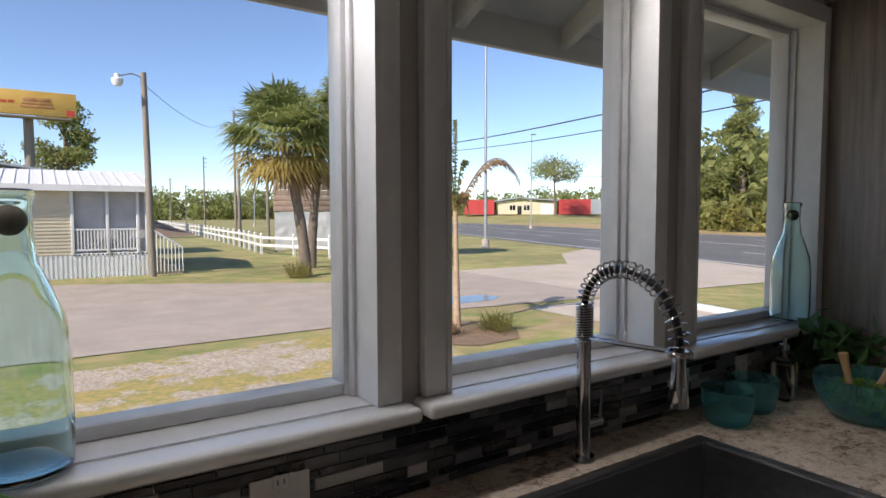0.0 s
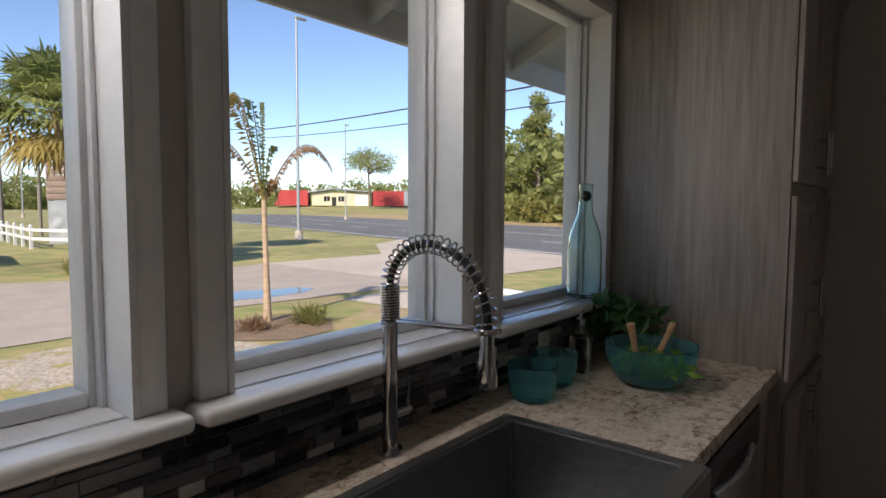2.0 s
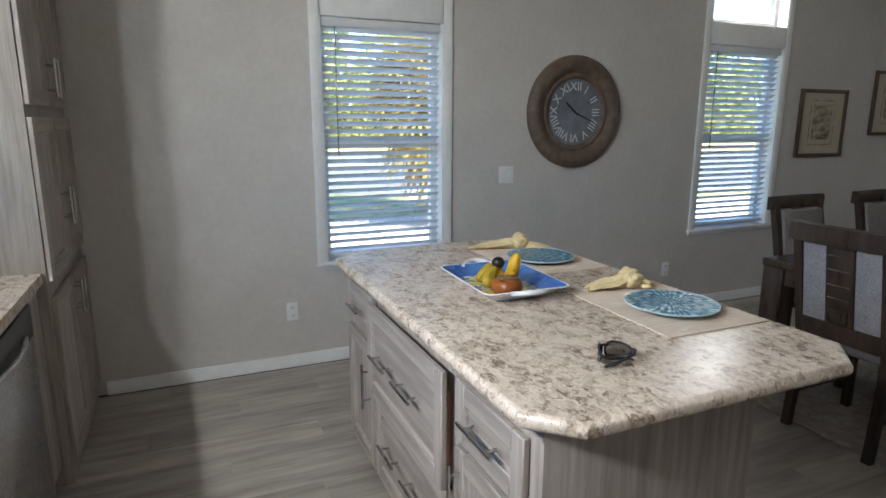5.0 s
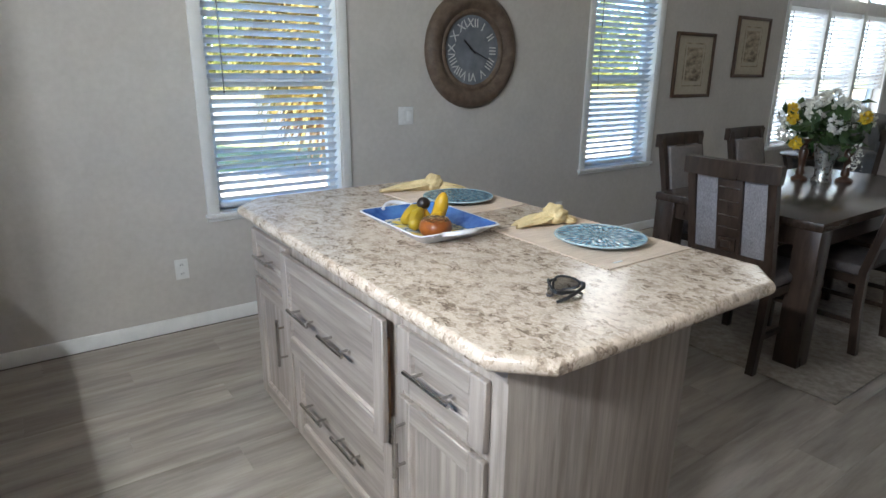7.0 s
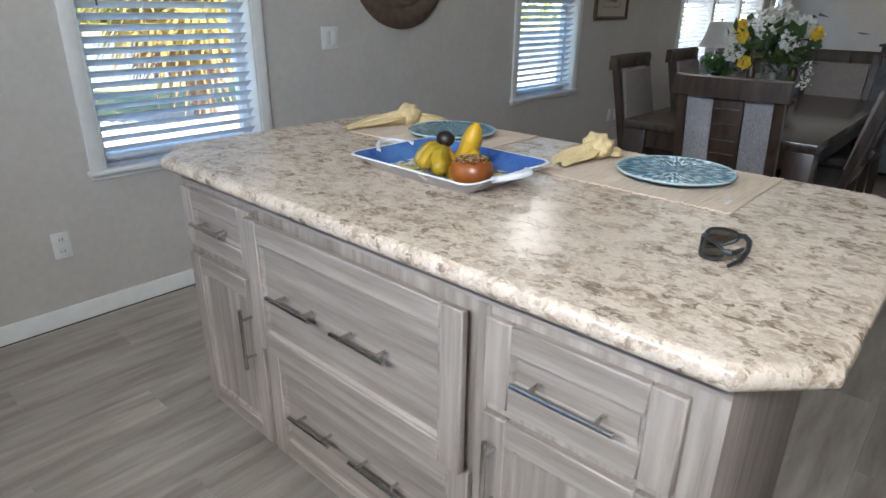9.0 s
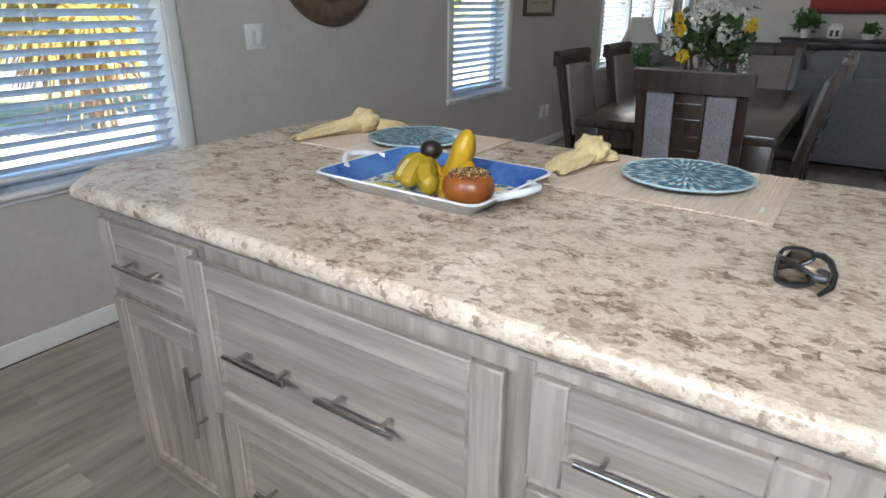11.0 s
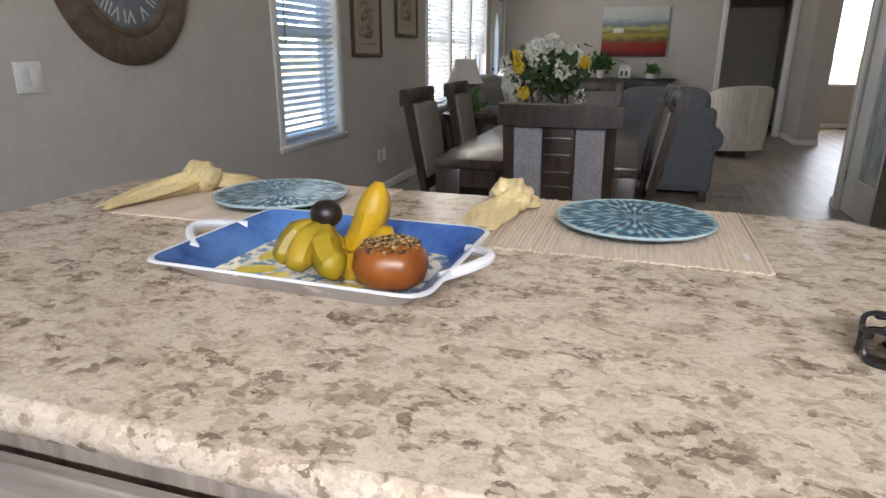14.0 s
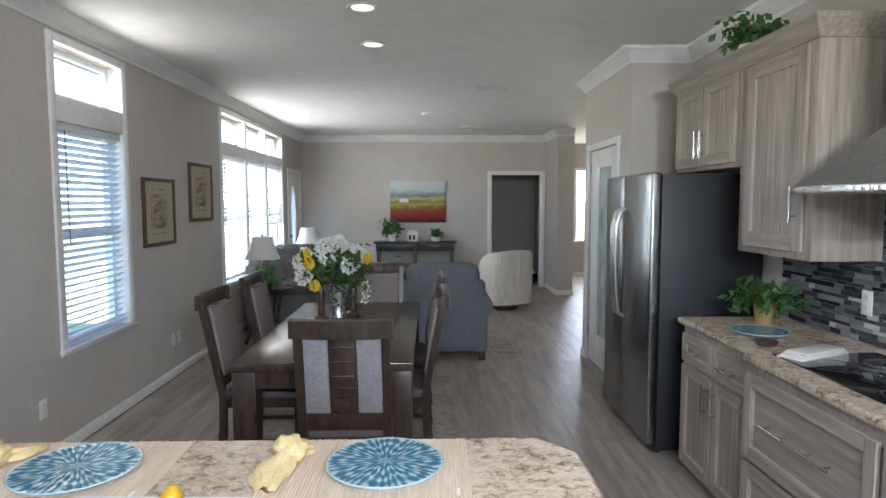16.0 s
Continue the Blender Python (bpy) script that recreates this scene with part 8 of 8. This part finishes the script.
sp_ = new("white_spray", leaf_mesh("white_spray", np.stack([-0.20 + rng.normal(size=60) * 0.015, rng.normal(size=60) * 0.015 + 0.08, rng.uniform(0.10, 0.26, 60)], axis=1), 0.026, PETW))
sp_.parent = vz
CANDW = surf("turned_dark_wood", (0.05, 0.022, 0.012), (0.10, 0.05, 0.028), 12, 0.3, big=0.2)
for x, y in ((2.37, -4.10), (2.17, -4.27)):
    c = thing("candle_holder", (x, y, 0.76), "turned dark wooden candle holder on the table", "candle holder", "candle holders")
    bm = bmesh.new()
    lathe(bm, [(0, 0), (0.05, 0), (0.05, 0.012), (0.022, 0.03), (0.028, 0.05), (0.018, 0.075), (0.024, 0.13), (0.03, 0.18), (0.018, 0.21), (0.02, 0.235), (0.05, 0.255), (0.052, 0.27), (0.0, 0.265)], 20)
    part("stand", bm, CANDW, c, smooth=50)
# towel and spoon rest by the cooktop
tw = thing("dish_towel", (-0.02, -2.44, 0.911), "folded white striped dish towel beside the cooktop", "towel", rz=25)
bm = bmesh.new()
for k in range(4):
    vs = box(bm, -0.16 + 0.012 * k, -0.055 + 0.006 * k, 0.008 * k, 0.16 - 0.01 * k, 0.055, 0.008 * k + 0.0075, 0.003)
for v in bm.verts:
    v.co.z += 0.004 * noise.noise(v.co * 22) + 0.003
part("cloth", bm, POTW, tw, smooth=60)
sr = thing("spoon_rest", (0.06, -2.66, 0.911), "dark patterned spoon rest on the worktop", "spoon rest", rz=60)
bm = bmesh.new()
lathe(bm, [(0, 0.003), (0.035, 0.003), (0.05, 0.012), (0.053, 0.012), (0.04, 0.0), (0, 0)], 24)
bmesh.ops.scale(bm, verts=bm.verts, vec=(1.7, 1, 1))
part("dish", bm, CANDW, sr)

# ---- ceiling fittings ----
EMIT = bpy.data.materials.new("lit_lens")
EMIT.use_nodes = True
EMIT.node_tree.nodes["Principled BSDF"].inputs["Emission Color"].default_value = (1.0, 0.93, 0.82, 1)
EMIT.node_tree.nodes["Principled BSDF"].inputs["Emission Strength"].default_value = 0.12
for x, y in CANS:
    c = thing("ceiling_light", (x, y, CZ), "round recessed ceiling light with a white trim ring", "ceiling light", "recessed lights")
    bm = bmesh.new()
    lathe(bm, [(0.07, -0.001), (0.095, -0.001), (0.096, -0.006), (0.09, -0.010), (0.074, -0.008), (0.07, -0.004), (0.07, -0.001)], 32, cap=False)
    part("trim_ring", bm, PLASTIC, c)
    bm = bmesh.new()
    lathe(bm, [(0, -0.003), (0.07, -0.003), (0.07, -0.0015), (0, -0.0015)], 28)
    part("lens", bm, EMIT, c)
for x, y, rz in ((0.956, -6.28, 0), (0.977, -9.59, 0)):
    v = thing("ceiling_vent", (x, y, CZ), "white slatted ceiling air vent", "vent", "ceiling vents", rz)
    for x0, y0, x1, y1 in ((-0.17, -0.10, 0.17, -0.08), (-0.17, 0.08, 0.17, 0.10), (-0.17, -0.08, -0.15, 0.08), (0.15, -0.08, 0.17, 0.08)):
        boxpart("frame", PLASTIC, v, x0, y0, -0.012, x1, y1, -0.0005, 0.003)
    boxpart("backing", BLACKP, v, -0.15, -0.08, -0.003, 0.15, 0.08, -0.001)
    for k in range(7):
        boxpart("slat", PLASTIC, v, -0.15, -0.072 + k * 0.022, -0.008, 0.15, -0.067 + k * 0.022, -0.004)
sd = thing("smoke_detector", (1.657, -8.125, CZ), "round white smoke detector on the ceiling", "smoke detector")
bm = bmesh.new()
lathe(bm, [(0, -0.035), (0.05, -0.035), (0.065, -0.02), (0.068, 0), (0, -0.0005)][:4] + [(0, 0)], 24)
part("body", bm, PLASTIC, sd)

# ---- backsplash mosaic ----
GROUT = surf("grey_grout", (0.28, 0.275, 0.27), (0.36, 0.355, 0.35), 60, 0.9, bump=0.2)
TILES = [surf("tile_black_glass", (0.010, 0.010, 0.012), (0.022, 0.022, 0.025), 20, 0.12, piece=0.3),
         surf("tile_charcoal", (0.035, 0.037, 0.042), (0.06, 0.062, 0.068), 16, 0.25, piece=0.3),
         surf("tile_slate", (0.085, 0.09, 0.10), (0.125, 0.13, 0.14), 16, 0.35, piece=0.25),
         surf("tile_grey_stone", (0.16, 0.16, 0.165), (0.22, 0.22, 0.22), 24, 0.4, piece=0.2),
         surf("tile_pale_stone", (0.40, 0.40, 0.385), (0.52, 0.52, 0.50), 24, 0.4, piece=0.12)]
WEIGHT = (0.30, 0.27, 0.22, 0.13, 0.08)
tile_cache = {}


def tile_mesh(w, h, m, axis):
    key = (w, h, m, axis)
    if key not in tile_cache:
        bm = bmesh.new()
        if axis == "x":
            box(bm, -w / 2, -0.005, -h / 2, w / 2, 0.0, h / 2, 0.0012, 1)
        else:
            box(bm, 0.0, -w / 2, -h / 2, 0.005, w / 2, h / 2, 0.0012, 1)
        tile_cache[key] = mesh_of("tile", bm, TILES[m])
    return tile_cache[key]


def mosaic(parent, axis, face, a0, a1, z0, z1, seed, limit, near):
    """Rows of mixed-length strips; those past the limit are joined."""
    rnd = random.Random(seed)
    z, made, late = z0 + 0.0015, 0, [bmesh.new() for _ in TILES]
    used = [False] * len(TILES)
    while z < z1 - 0.012:
        h = rnd.choice((0.0145, 0.0235, 0.0235))
        h = min(h, z1 - z - 0.001)
        a = a0 - rnd.uniform(0, 0.08)
        while a < a1:
            w = rnd.choice((0.048, 0.072, 0.098, 0.125, 0.148))
            u0, u1 = max(a, a0), min(a + w, a1)
            m = rnd.choices(range(5), WEIGHT)[0]
            if u1 - u0 > 0.008:
                c = (u0 + u1) / 2
                if made < limit and near(c, z):
                    o = new("tile", tile_mesh(round(u1 - u0, 4), round(h, 4), m, axis))
                    o.parent = parent
                    o.location = (c, face, z + h / 2) if axis == "x" else (face, c, z + h / 2)
                    made += 1
                else:
                    used[m] = True
                    if axis == "x":
                        box(late[m], u0, face - 0.005, z, u1, face, z + h)
                    else:
                        box(late[m], face, u0, z, face + 0.005, u1, z + h)
            a += w + 0.0025
        z += h + 0.0025
    for m, bm in enumerate(late):
        if used[m]:
            tagged(part("far_tiles", bm, TILES[m], parent, smooth=None), "", "", "", "stuff")
        else:
            bm.free()


bm = bmesh.new()
box(bm, -0.1, YN - 0.0075, 0.9105, 3.03, YN, KZ0 + 0.001)
bs1 = rest("backsplash_north", bm, GROUT, "dark grey and black glass mosaic backsplash below the windows", "backsplash")
mosaic(bs1, "x", YN - 0.0075, -0.1, 3.03, 0.912, KZ0 - 0.001, 3, 300, lambda c, z: c > 0.4)
bm = bmesh.new()
box(bm, XW, -3.34, 0.9105, XW + 0.0075, -0.93, 1.30)
box(bm, XW, -2.588, 1.30, XW + 0.0075, -1.252, CZ - 0.116)
bs2 = rest("backsplash_west", bm, GROUT, "grey, black and white mosaic backsplash behind the cooktop", "backsplash")
mosaic(bs2, "y", XW + 0.0075, -3.34, -0.93, 0.912, 1.298, 5, 300, lambda c, z: c > -3.0 and c < -1.6)
mosaic(bs2, "y", XW + 0.0075, -2.586, -1.254, 1.302, CZ - 0.118, 6, 0, lambda c, z: False)

# ---- floor planks ----
bm = bmesh.new()
box(bm, -0.0897, -0.6102, -0.005, 0.0897, 0.6102, 0.0, 0.0006, 1)
me = mesh_of("floor_plank", bm, PLANK)
k = 0
for col in range(25):
    x = XW + 0.09 + col * 0.18
    if x > XE:
        break
    y = YN - 0.1 - (col * 0.437) % 1.22
    while y > YS - 0.5:
        o = new("floor_plank", me)
        o.parent = floor
        o.location = (x, y, 0)
        y -= 1.221
bm = bmesh.new()
for col in range(21):
    x = XW - 0.09 - col * 0.18
    y = -6.1 - (col * 0.437) % 1.22
    while y > -12.4:
        box(bm, x - 0.0885, y - 0.609, -0.005, x + 0.0885, y + 0.609, 0.0)
        y -= 1.221
for col in range(14):
    box(bm, -0.6 + col * 0.18, -12.9, -0.005, -0.4225 + col * 0.18, -11.42, 0.0)
o = part("hall_planks", bm, PLANK, floor)
tagged(o, "", "", "", "stuff")
